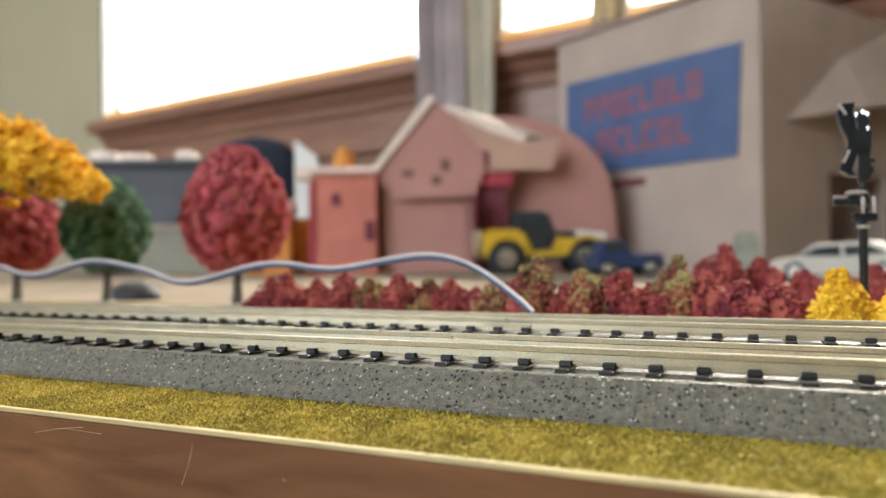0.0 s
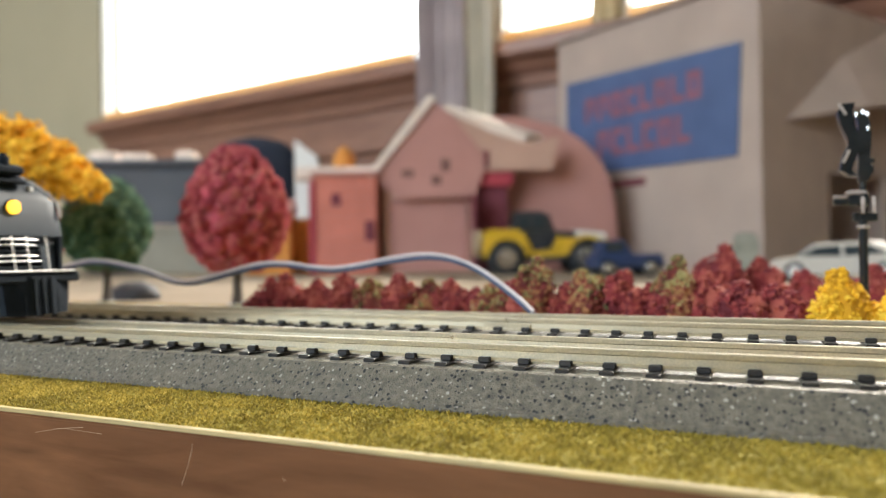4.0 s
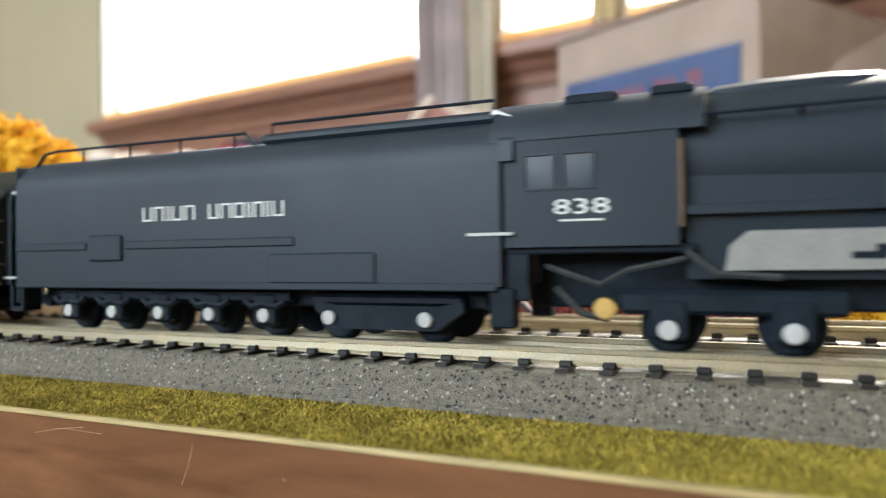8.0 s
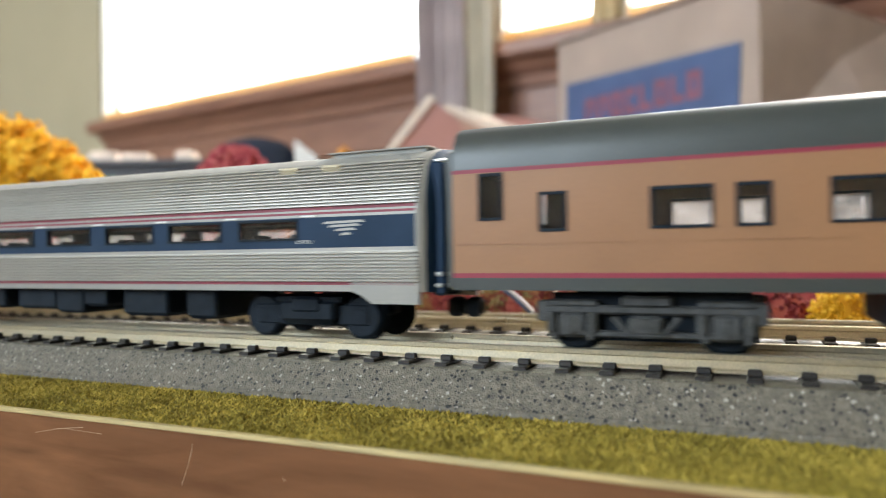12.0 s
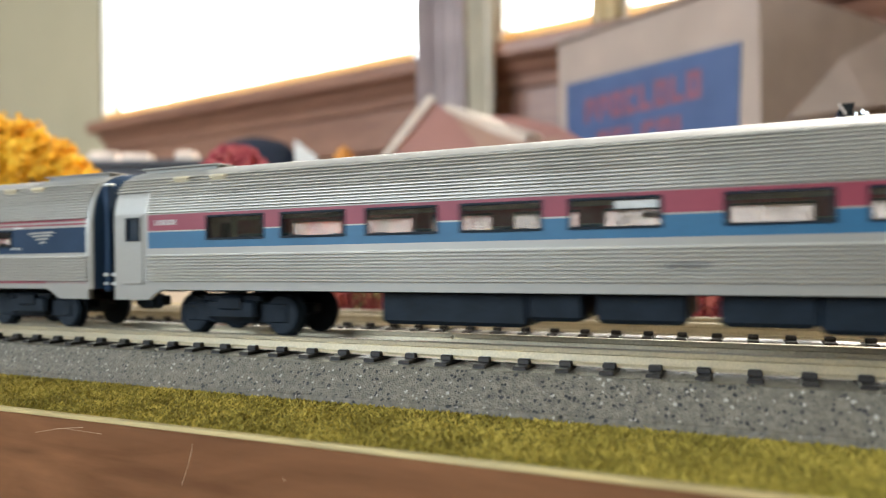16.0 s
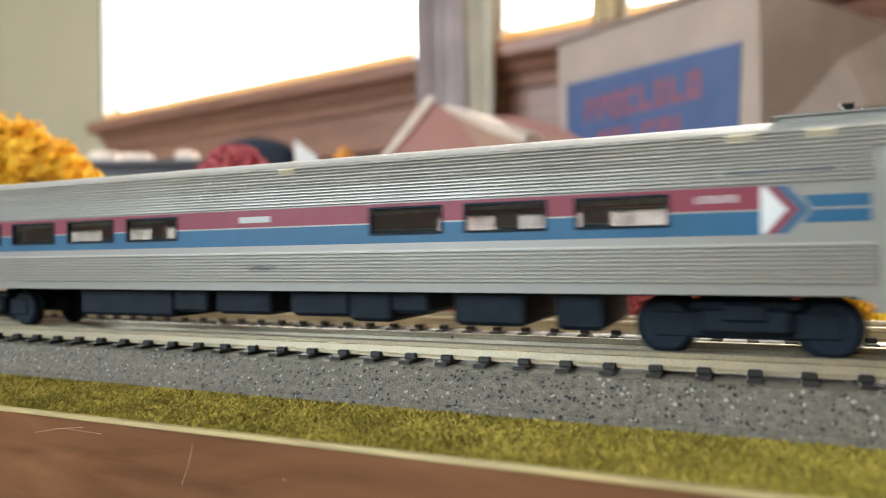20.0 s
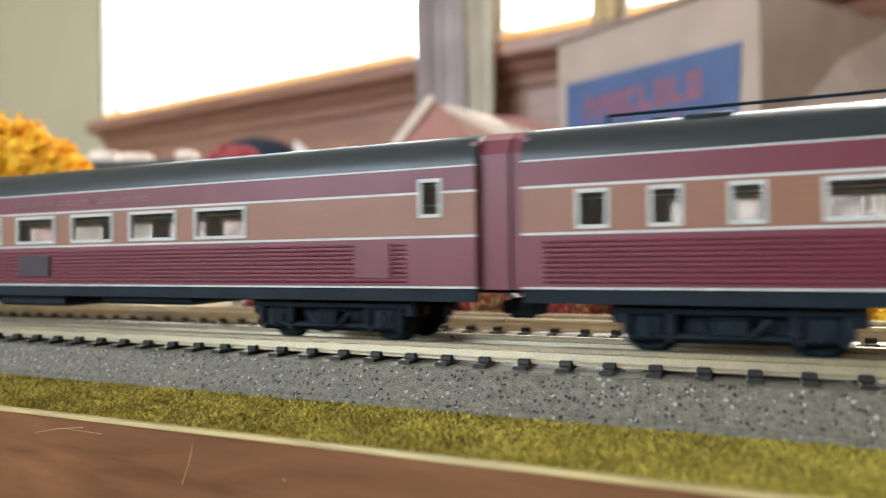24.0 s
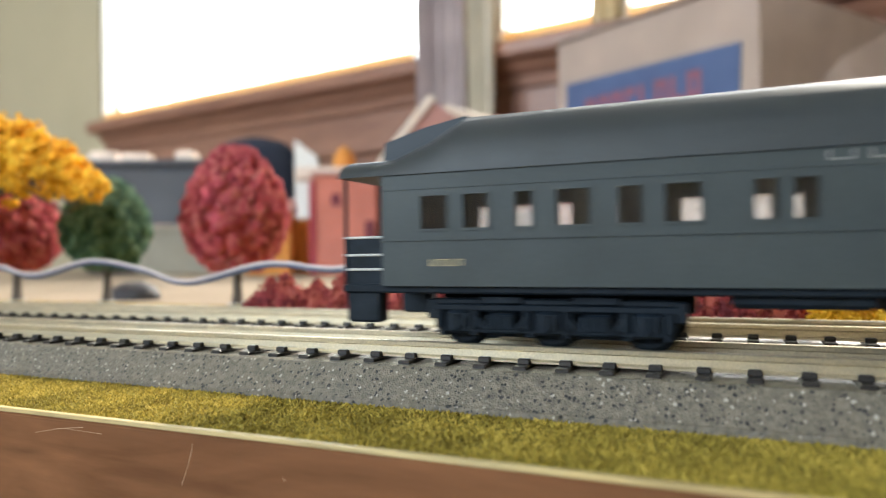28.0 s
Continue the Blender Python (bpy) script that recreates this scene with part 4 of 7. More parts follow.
    for x in (-86.2, -72.2, -58.2, -44.2):
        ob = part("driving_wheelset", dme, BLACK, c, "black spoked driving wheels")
        ob.matrix_basis = mm(x, 0, 6.2)
        part("tyre", tme, TYRE, ob, "worn metal tyre")
        SPIN.append((ob, x, 6.2, 6.2))
    for s in (-1, 1):
        y = s * 7.6
        y0, y1 = y - 0.35, y + 0.35
        sr = Shape().box(-86.2, -44.2, y0, y1, -0.55, 0.55, 0.12)
        for x in (-86.2, -72.2, -58.2, -44.2):
            sr.disc(x, y, 0, 1.35 if x in (-72.2, -58.2) else 1.0, 0.95, 20).disc(x, y + s * 0.5, 0, 0.5, 0.4, 12)
        ob = part("side_rod", sr, STEEL, c, "bright steel coupling rod")
        RODS.append((ob, "side", s))
        mr = Shape().loft([[(0, y + s * 0.9 - 0.35, -0.85), (0, y + s * 0.9 + 0.35, -0.85), (0, y + s * 0.9 + 0.35, 0.85), (0, y + s * 0.9 - 0.35, 0.85)], [(21.5, y + s * 0.9 - 0.35, -0.6), (21.5, y + s * 0.9 + 0.35, -0.6), (21.5, y + s * 0.9 + 0.35, 0.6), (21.5, y + s * 0.9 - 0.35, 0.6)]])
        mr.disc(0, y + s * 0.9, 0, 1.7, 1.0, 20).disc(21.5, y + s * 0.9, 0, 1.0, 0.9, 16)
        ob = part("main_rod", mr, STEEL, c, "bright steel main rod")
        RODS.append((ob, "main", s))
        er = Shape().box(0, 12.2, y + s * 1.7 - 0.25, y + s * 1.7 + 0.25, -0.35, 0.35, 0.08).disc(0, y + s * 1.7, 0, 0.7, 0.6, 14).disc(12.2, y + s * 1.7, 0, 0.6, 0.6, 14)
        ob = part("eccentric_rod", er, STEEL, c, "slim steel eccentric rod")
        RODS.append((ob, "ecc", s))
        ch = Shape().box(-1.6, 2.4, y + s * 0.2 - 0.6, y + s * 0.2 + 0.6, -1.6, 2.0, 0.4).tube([(1.0, y, 0), (8.0, y, 0)], 0.35, 8).tube([(1.8, y + s * 0.9, -1.4), (3.2, y + s * 0.9, 0.8), (3.4, y + s * 0.9, 3.4)], 0.35, 6)
        ob = part("crosshead", ch, GREY_METAL, c, "grey crosshead with its piston rod")
        RODS.append((ob, "head", s))
    # cab
    holes = [(-130.2, -126.4, 17.9, 22.1), (-125.8, -122.0, 17.9, 22.1)]
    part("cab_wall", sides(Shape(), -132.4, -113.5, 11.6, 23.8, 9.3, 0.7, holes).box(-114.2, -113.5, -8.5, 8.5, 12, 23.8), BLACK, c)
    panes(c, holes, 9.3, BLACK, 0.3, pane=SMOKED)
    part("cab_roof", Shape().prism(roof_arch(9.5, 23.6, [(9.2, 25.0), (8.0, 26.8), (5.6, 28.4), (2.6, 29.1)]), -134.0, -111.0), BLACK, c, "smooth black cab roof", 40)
    part("roof_hatch", Shape().box(-126, -120, -6.5, -3, 27.6, 28.9, 0.3).box(-116.5, -112, -6.5, -2, 27.8, 29.0, 0.3), SOOT, c)
    part("cab_floor", Shape().box(-133.5, -112, -8.6, 8.6, 10.8, 11.8, 0.2).box(-132.5, -129.8, -8.8, -7.6, 5.5, 11.0, 0.2).box(-132.5, -129.8, 7.6, 8.8, 5.5, 11.0, 0.2), SOOT, c)
    for pts, r in (([(-113, -8.5, 11.0), (-110, -8.5, 8.6), (-104, -8.3, 8.2)], 0.4), ([(-128, -8, 9.5), (-122, -8, 7.4), (-119, -8, 9.0), (-113, -8.4, 10.2)], 0.35), ([(-127, -7.6, 7), (-124, -7.8, 4.2), (-121, -7.6, 3.6)], 0.4)):
        part("injector_pipe", Shape().tube(pts, r, 6), TRUCK_GREY, c)
    words("838", 1.75, "cab_number", INK, c, mm(-123.6, -9.36, 15.9), "white painted cab number", 1.75)
    part("number_underline", Shape().box(-126.0, -121.2, -9.4, -9.34, 14.4, 14.6), INK, c)
    part("grab_rail", Shape().tube([(-113.2, -9.6, 13.5), (-113.2, -9.6, 22.5)], 0.22, 6), STEEL, c)
    return place(c, 0.0)


locomotive()


# -- the tender --
def tender():
    c = thing("tender", "long black model tender with white journal caps", "tender")
    L = 82.2
    prof = roof_arch(9.7, 7.2, [(9.7, 21.6), (9.45, 23.4), (8.7, 25.0), (7.3, 26.2), (5.0, 26.9), (2.0, 27.1)])
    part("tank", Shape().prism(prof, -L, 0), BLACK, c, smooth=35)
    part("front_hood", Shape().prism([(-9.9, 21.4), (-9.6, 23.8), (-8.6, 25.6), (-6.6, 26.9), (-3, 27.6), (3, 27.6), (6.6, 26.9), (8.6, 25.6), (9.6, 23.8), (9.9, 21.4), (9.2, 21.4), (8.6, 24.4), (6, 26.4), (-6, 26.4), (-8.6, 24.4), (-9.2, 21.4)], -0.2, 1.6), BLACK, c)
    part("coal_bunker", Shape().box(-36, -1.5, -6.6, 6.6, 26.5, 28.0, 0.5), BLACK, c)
    # Sun glint on the black slope is put in as near-white metal.
    part("bunker_apron", Shape().loft([[(x, -y, z), (x, y, z), (x - 0.4, y, z - 0.5), (x - 0.4, -y, z - 0.5)] for x, y, z in ((-1.6, 6.6, 28.1), (0.8, 8.0, 26.9), (2.6, 9.0, 24.2))]), GLINT_METAL, c, "sloping bunker apron, near-white for the sun glint")
    ra = Shape()
    for s in (-1, 1):
        ra.tube([(-34, s * 6.4, 27.6), (-34, s * 6.4, 29.2), (-1.5, s * 6.4, 29.2), (-1.5, s * 6.4, 27.6)], 0.22, 6)
        ra.tube([(-L + 2, s * 7.6, 25.6), (-L + 3.5, s * 7.2, 28.0), (-L + 6, s * 7.0, 28.4), (-38, s * 7.0, 28.2), (-36.5, s * 7, 26.4)], 0.25, 6)
        for x in range(-70, -38, 10):
            ra.tube([(x, s * 7.0, 26.2), (x, s * 7.0, 28.3)], 0.18, 5)
    part("handrail", ra, SOOT, c)
    part("vent_dome", Shape().disc(-37.5, 0, 27.8, 2.0, 2.0, 20, "z"), PALE, c, smooth=40)
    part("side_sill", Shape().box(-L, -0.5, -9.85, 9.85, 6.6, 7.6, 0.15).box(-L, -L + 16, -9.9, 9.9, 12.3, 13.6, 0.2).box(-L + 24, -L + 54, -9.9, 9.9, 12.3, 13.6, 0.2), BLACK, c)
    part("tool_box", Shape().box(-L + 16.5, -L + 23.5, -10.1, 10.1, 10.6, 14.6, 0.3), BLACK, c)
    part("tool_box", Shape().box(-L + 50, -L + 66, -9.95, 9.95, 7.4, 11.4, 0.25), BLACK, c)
    part("rear_ladder", Shape().box(-L - 0.8, -L, -9.2, -7.0, 4.0, 26.0, 0.15).box(-L - 1.6, -L + 1.4, -9.6, -6.4, 2.8, 3.6, 0.1).box(-L - 1.6, -L - 1.0, -9.6, -6.4, 3.0, 7.0).box(-L + 0.9, -L + 1.4, -9.6, -6.4, 3.0, 7.0), SOOT, c)
    part("front_step", Shape().box(-1.5, 1.4, -9.3, -7.2, 2.4, 7.0, 0.2).box(-1.5, 1.4, 7.2, 9.3, 2.4, 7.0, 0.2), SOOT, c)
    part("deck_rail", Shape().box(-4.0, 1.5, -9.95, -9.7, 13.0, 13.35), PALE, c)
    part("water_leg", Shape().box(-L + 2, -3, -6.0, 6.0, 4.2, 7.2, 0.3), SOOT, c)
    caps = [-205.2, -195.8, -186.4, -176.9, -167.4, -157.0, -143.2]
    for s in (-1, 1):
        fr = Shape()
        y0, y1 = sorted((s * 6.3, s * 7.7))
        fr.box(-75.0, -30.5, y0, y1, 4.8, 6.4, 0.3)
        for u in caps[:5]:
            fr.box(u + 132.8 - 1.9, u + 132.8 + 1.9, y0 - 0.2, y1 + 0.2, 1.5, 6.2, 0.5)
            for q in (-3.4, 3.4):
                fr.tube([(u + 132.8 + q, s * 7.6, 5.0), (u + 132.8 + q * 0.6, s * 7.9, 4.2), (u + 132.8, s * 7.9, 4.6)], 0.5, 6)
        fr.box(-27.0, -5.5, y0, y1, 4.4, 6.2, 0.6)
        fr.loft([[(-26.5, y0, 5.2), (-26.5, y1, 5.2), (-26.5, y1, 4.0), (-26.5, y0, 4.0)], [(-23, y0, 4.6), (-23, y1, 4.6), (-23, y1, 1.6), (-23, y0, 1.6)], [(-9, y0, 4.6), (-9, y1, 4.6), (-9, y1, 1.6), (-9, y0, 1.6)], [(-5.5, y0, 5.2), (-5.5, y1, 5.2), (-5.5, y1, 4.0), (-5.5, y0, 4.0)]])
        part("truck_frame", fr, SOOT, c, smooth=35)
        cm = Shape().disc(0, 0, 0, 0.95, 0.5, 20).mesh("journal_cap", PALE, 30)
        for u in caps:
            ob = part("journal_cap", cm, PALE, c, "white journal cap")
            ob.location = ((u + 132.8) * MM, s * 8.0 * MM, 3.0 * MM)
    for u in caps:
        wheelset(c, u + 132.8, 3.0)
    w = [1.8, 1.8, 0.6, 1.9, 1.8, -2.0, 1.7, 1.8, 1.8, 0.6, 1.6, 0.6, 1.8]
    bars(c, -54.6, 16.3, w, 2.05, 0.46, 9.72, INK, "lettering", "row of plain white letter-sized marks", 0.15)
    coupler(c, -L, -1)
    return place(c, -132.8)


tender()


# -- the yellow streamlined coach --
def yellow_coach():
    c = thing("passenger_coach", "yellow model passenger coach with red lines and grey roof", "coach", "coaches of the train")
    L, yo = 157.5, 10.0
    o = 222.0
    holes = [(-376.3 + o, -373.3 + o, 14.7, 20.1), (-369.2 + o, -366.0 + o, 13.3, 17.7), (-357.3 + o, -351.1 + o, 13.3, 17.7), (-349.1 + o, -345.8 + o, 13.3, 17.7), (-242.6 + o, -236.2 + o, 13.3, 17.9)]
    holes += [(-340.9 + o + 8.15 * k, -334.7 + o + 8.15 * k, 13.4, 17.8) for k in range(11)]
    part("side_wall", sides(Shape(), -L, 0, 8.75, 20.2, yo, 0.8, holes), YELLOW, c, "yellow painted side")
    part("red_line", sides(Shape(), -L, 0, 20.2, 20.65, yo, 0.8), UP_RED, c)
    part("red_line", sides(Shape(), -L, 0, 8.2, 8.75, yo, 0.8), UP_RED, c)
    part("sill", sides(Shape(), -L, 0, 6.8, 8.2, yo, 0.8), UP_GREY, c)
    part("floor", Shape().box(-L + 1, -1, -9.2, 9.2, 6.8, 7.6), SOOT, c)
    part("belt_rail", sides(Shape(), -L, 0, 12.0, 12.14, yo + 0.08, 0.1), YELLOW, c)
    part("roof", Shape().prism(roof_arch(yo, 20.65, [(9.95, 21.8), (9.7, 23.4), (8.8, 24.9), (7.2, 25.8), (4.8, 26.3), (2.0, 26.5)]), -L, 0), UP_GREY, c, "grey roof with a soft sheen", 40)
    part("roof_vent", Shape().box(-L + 9, -L + 22, -8.4, -7.6, 23.6, 24.5, 0.2).box(-L + 9, -L + 22, 7.6, 8.4, 23.6, 24.5, 0.2), UP_GREY, c)
    for x, d in ((0, 1), (-L, -1)):
        part("end_wall", Shape().box(min(x, x - d * 0.8), max(x, x - d * 0.8), -9.2, 9.2, 7.2, 24.0, 0), SOOT, c)
        g = 3.9 if d > 0 else 2.0
        part("diaphragm", Shape().box(min(x, x + d * g), max(x, x + d * g), -3.6, -2.4, 7, 21.5, 0.3).box(min(x, x + d * g), max(x, x + d * g), 2.4, 3.6, 7, 21.5, 0.3).box(min(x, x + d * g), max(x, x + d * g), -3.6, 3.6, 20.3, 21.5, 0.3), SOOT, c)
        part("corner_post", Shape().box(min(x, x + d * 0.9), max(x, x + d * 0.9), -9.8, -7.6, 6.8, 23.0, 0.3).box(min(x, x + d * 0.9), max(x, x + d * 0.9), 7.6, 9.8, 6.8, 23.0, 0.3), UP_GREY, c)
        if d > 0:
            part("diaphragm_shroud", Shape().prism(roof_arch(7.6, 7.0, [(7.5, 21.0), (6.8, 22.6), (5.0, 23.6), (2.0, 24.0)]), x + 0.5, x + 2.6), BLACK, c, "black end shroud", 40)
            part("shroud_cap", Shape().box(x + 2.2, x + 4.0, -7.2, -3.0, 22.0, 22.5, 0.15), GLINT_METAL, c, "bright metal bracket")
            for z in (10.4, 14.0, 17.6):
                part("grab_iron", Shape().tube([(x + 0.9, -9.4, z), (x + 1.3, -9.4, z), (x + 1.3, -8.0, z), (x + 0.9, -8.0, z)], 0.14, 6), PALE, c)
            part("end_rail", Shape().box(x + 0.9, x + 4.0, -7.9, -7.5, 7.9, 8.3, 0.1), GLINT_METAL, c, "bright metal end rail")
        coupler(c, x, d)
    panes(c, holes, yo, SOOT, 0.34)
    interior(c, -L + 2, -2, 8.15, 9.8)
    underfloor(c, [(-114, -98, 3.0), (-84, -62, 3.8), (-57.5, -38.5, 3.3), (-96, -88, 4.6)], SOOT)
    for xc in (-21.3, -L + 21.3):
        truck(c, xc, (-8, 8), 2.85, PALE_TRUCK, 7.6, "outside")
    w = [1.2, 1.3, 0.4, 1.3, 1.3]
    x = -325.9 + o
    for n_, xs in ((5, x), (7, -299.1 + o)):
        step = 3.9 if n_ == 5 else 3.6
        for k in range(n_):
            bars(c, xs + k * step, 19.0, [1.25 if k not in (2, 3, 5) else 0.9], 1.05, 0, yo, UP_RED, "lettering", "plain dark red letter-sized mark", 0.26)
    words("PORTLAND ROSE", 0.95, "car_name", UP_RED, c, mm(-301.2 + o, -yo - 0.05, 11.0), "dark red car name", 1.45)
    bars(c, -250.9 + o, 9.4, [0.6] * 4, 0.7, 0.2, yo, UP_RED, "number_marks")
    part("grab_iron", Shape().box(-6.5, -1.0, -10.2, -10.02, 11.2, 11.35).box(-6.5, -1.0, -10.2, -10.02, 9.5, 9.65), YELLOW, c)
    return place(c, -o)


yellow_coach()


# -- the silver fluted coaches --
TUBE = [(10.0, 6.5), (10.0, 16.6), (9.85, 18.2), (9.45, 19.8), (8.75, 21.4), (7.7, 22.7), (6.2, 23.6), (4.2, 24.2), (2.0, 24.5)]


def tube_y(z):
    for (y0, z0), (y1, z1) in zip(TUBE, TUBE[1:]):
        if z0 <= z <= z1:
            return y0 + (y1 - y0) * (z - z0) / (z1 - z0)
    return TUBE[-1][0]


def fluted(sh, x0, x1, z0, z1, ribs, th=0.8, depth=0.46):
    """A ribbed band of the body on both sides."""
    pts = []
    for k in range(ribs):
        a, b = z0 + (z1 - z0) * k / ribs, z0 + (z1 - z0) * (k + 1) / ribs
        m_ = (b - a)
        for f, d in ((0.0, 0.0), (0.2, depth), (0.5, depth), (0.72, 0.0)):
            z = a + m_ * f
            pts.append((tube_y(z) + d, z))
    pts.append((tube_y(z1), z1))
    inner = [(tube_y(z1) - th, z1), (tube_y(z0) - th, z0)]
    for s in (-1, 1):
        sh.prism([(s * y, z) for y, z in pts + inner], x0, x1)
    return sh


def holed_panel(x0, x1, z0, z1, a0, a1, b0, b1, ya, yb):
    """A flat panel with one rectangular opening."""
    outer, inner = [(x0, z0), (x1, z0), (x1, z1), (x0, z1)], [(a0, b0), (a1, b0), (a1, b1), (a0, b1)]
    return Shape().loft([[(x, y, z) for x, z in q] for q, y in ((outer, ya), (inner, ya), (inner, yb), (outer, yb), (outer, ya))], False)


def silver_coach(u, kind, label, windows, boxes, vents):
    """kind 4: navy window band; kind 1: red and blue bands with an arrowhead."""
    c = thing("passenger_coach", label, "coach", "coaches of the train")
    L, yo = 156.9, 10.0
    holes = [(x0, x1, 13.0 if kind == 4 else 13.4, 15.75 if kind == 4 else 16.8) for x0, x1 in windows]
    door_front = kind == 1
    # plain ends with doors
    ends = []
    if door_front:
        ends.append((-7.4, -0.0))
    ends.append((-L, -L + 6.6))
    b0, b1 = -L + 6.6, (-7.4 if door_front else -0.0)
    part("lower_fluting", fluted(Shape(), b0, b1, 7.7, 11.6, 9), SILVER, c, "ribbed silver lower side")
    zu = 17.2 if kind == 4 else 17.4
    part("upper_fluting", fluted(Shape(), b0, b1, zu, 20.6, 8), SILVER, c, "ribbed silver upper side")
    part("roof_fluting", fluted(Shape(), -L, 0, 20.6, 22.9, 5), SILVER, c, "ribbed silver roof edge")
    part("roof", Shape().prism([(-7.45, 22.9), (-6.2, 23.62), (-4.2, 24.2), (-2.0, 24.5), (2.0, 24.5), (4.2, 24.2), (6.2, 23.62), (7.45, 22.9)], -L, 0), SILVER_ROOF, c, smooth=40)
    if kind == 4:
        part("lower_line", sides(Shape(), b0, b1, 7.3, 7.7, yo, 0.8), AM_RED, c, "thin dark red line")
        part("white_line", sides(Shape(), b0, b1, 11.6, 12.0, yo, 0.8), SILVER_FLAT, c)
        part("window_band", sides(Shape(), b0, b1, 12.0, 15.9, yo, 0.8, holes), AM_NAVY, c, "navy blue window band")
        part("white_line", sides(Shape(), b0, b1, 15.9, 16.25, yo, 0.8), SILVER_FLAT, c)
        part("red_line", sides(Shape(), b0, b1, 16.25, 16.55, yo, 0.8), AM_RED, c)
        part("white_line", sides(Shape(), b0, b1, 16.55, 16.8, yo, 0.8), SILVER_FLAT, c)
        part("red_line", sides(Shape(), b0, b1, 16.8, 17.2, yo, 0.8), AM_RED, c)
        part("skirt", sides(Shape(), -L + 9, -9, 6.5, 7.3, yo, 0.8), SILVER_FLAT, c)
        for s in (-1, 1):
            lg = Shape()
            y0, y1 = sorted((s * yo, s * (yo + 0.05)))
            for k, (a, b_, zc) in enumerate([(-13.4, -7.2, 15.0), (-12.6, -7.8, 14.55), (-11.7, -8.5, 14.05), (-10.9, -9.2, 13.5)]):
                lg.add([(a, y0, zc), (b_, y0, zc + 0.12), (b_ - 0.5, y0, zc + 0.42), (a + 0.3, y0, zc + 0.3), (a, y1, zc), (b_, y1, zc + 0.12), (b_ - 0.5, y1, zc + 0.42), (a + 0.3, y1, zc + 0.3)], [(0, 1, 2, 3), (7, 6, 5, 4), (0, 4, 5, 1), (2, 6, 7, 3), (1, 5, 6, 2), (3, 7, 4, 0)])
            part("emblem", lg, SILVER_FLAT, c, "plain white fan-shaped emblem")
            for x in windows:
                part("light_dash", Shape().box(x[1] + 0.5, x[1] + 2.6, y0, y1 + 0.02 * s, 16.0, 16.18), INK, c)
        bars(c, -17.4, 12.6, [0.5] * 4, 0.4, 0.15, yo, INK, "number_marks")
        bars(c, -82.6, 9.2, [0.8] * 5, 0.6, 0.2, yo + 0.46, SEAT, "number_marks")
    else:
        ar = -16.9
        part("white_line", sides(Shape(), b0, b1, 11.6, 12.4, yo, 0.8), SILVER_FLAT, c)
        part("blue_band", sides(Shape(), b0, ar, 12.4, 14.72, yo, 0.8, holes), AM_BLUE, c, "bright blue stripe")
        part("white_line", sides(Shape(), b0, ar, 14.72, 14.9, yo, 0.8, holes), SILVER_FLAT, c)
        part("red_band", sides(Shape(), b0, ar, 14.9, 17.2, yo, 0.8, holes), AM_RED, c, "dark red stripe")
        part("white_line", sides(Shape(), b0, b1, 17.2, 17.4, yo, 0.8), SILVER_FLAT, c)
        part("arrow_field", sides(Shape(), ar, b1, 12.4, 17.2, yo, 0.8), SILVER_FLAT, c)
        for s in (-1, 1):
            def plate(pts, t=0.05):
                n = len(pts)
                y0, y1 = s * yo, s * (yo + t)
                return Shape().add([(x, y0, z) for x, z in pts] + [(x, y1, z) for x, z in pts], [tuple(range(n)), tuple(range(2 * n - 1, n - 1, -1))] + [(i, (i + 1) % n, n + (i + 1) % n, n + i) for i in range(n)])
            zc = 14.8
            part("arrow_white", plate([(ar + 0.02, 12.5), (ar + 0.4, 12.5), (ar + 2.3, zc), (ar + 0.4, 17.1), (ar + 0.02, 17.1)]), INK, c)
            part("arrow_red", plate([(ar + 0.5, 12.5), (ar + 1.3, 12.5), (ar + 3.3, zc), (ar + 1.3, 17.1), (ar + 0.5, 17.1), (ar + 2.4, zc)]), AM_RED, c, "dark red arrowhead")
            part("arrow_blue", plate([(ar + 1.4, 12.5), (ar + 2.3, 12.5), (ar + 4.3, zc), (ar + 2.3, 17.1), (ar + 1.4, 17.1), (ar + 3.4, zc)]), AM_BLUE, c, "blue arrowhead")
            part("blue_dash", plate([(ar + 3.7, 13.5), (b1 - 0.2, 13.5), (b1 - 0.2, 14.7), (ar + 4.4, 14.7)]), AM_BLUE, c)
            part("blue_dash", plate([(ar + 4.4, 14.95), (b1 - 0.2, 14.95), (b1 - 0.2, 16.1), (ar + 3.7, 16.1)]), AM_BLUE, c)
            part("side_mark", plate([(-84.0 if "cafe" not in label else -80.6, 15.5), (-79.6 if "cafe" not in label else -75.6, 15.5), (-79.6 if "cafe" not in label else -75.6, 16.3), (-84.0 if "cafe" not in label else -80.6, 16.3)], 0.06), PALE, c)
            part("roof_mark", plate([(-20.0, 18.35), (-10.5, 18.35), (-10.5, 18.75), (-20.0, 18.75)], 0.1), SEAT, c, "dim row of small marks")
        part("skirt", sides(Shape(), -L + 9, -9, 6.5, 7.7, yo, 0.8), SILVER_FLAT, c)
        for x in (ar - 6.0, -L + 8.0):
            bars(c, x, 15.7, [0.6, 0.5, 0.4, 0.5, 0.5, 0.5], 0.7, 0.18, yo, INK, "lettering")
        bars(c, -78.7, 9.2, [0.7] * 5, 0.6, 0.15, yo + 0.46, SEAT, "number_marks")
    panes(c, holes, yo, SOOT, 0.28)
    # end doors and skirts that drop between the truck and the corner
    for x0, x1 in ends:
        dr = [(x0 + 1.6, x1 - 0.9)]
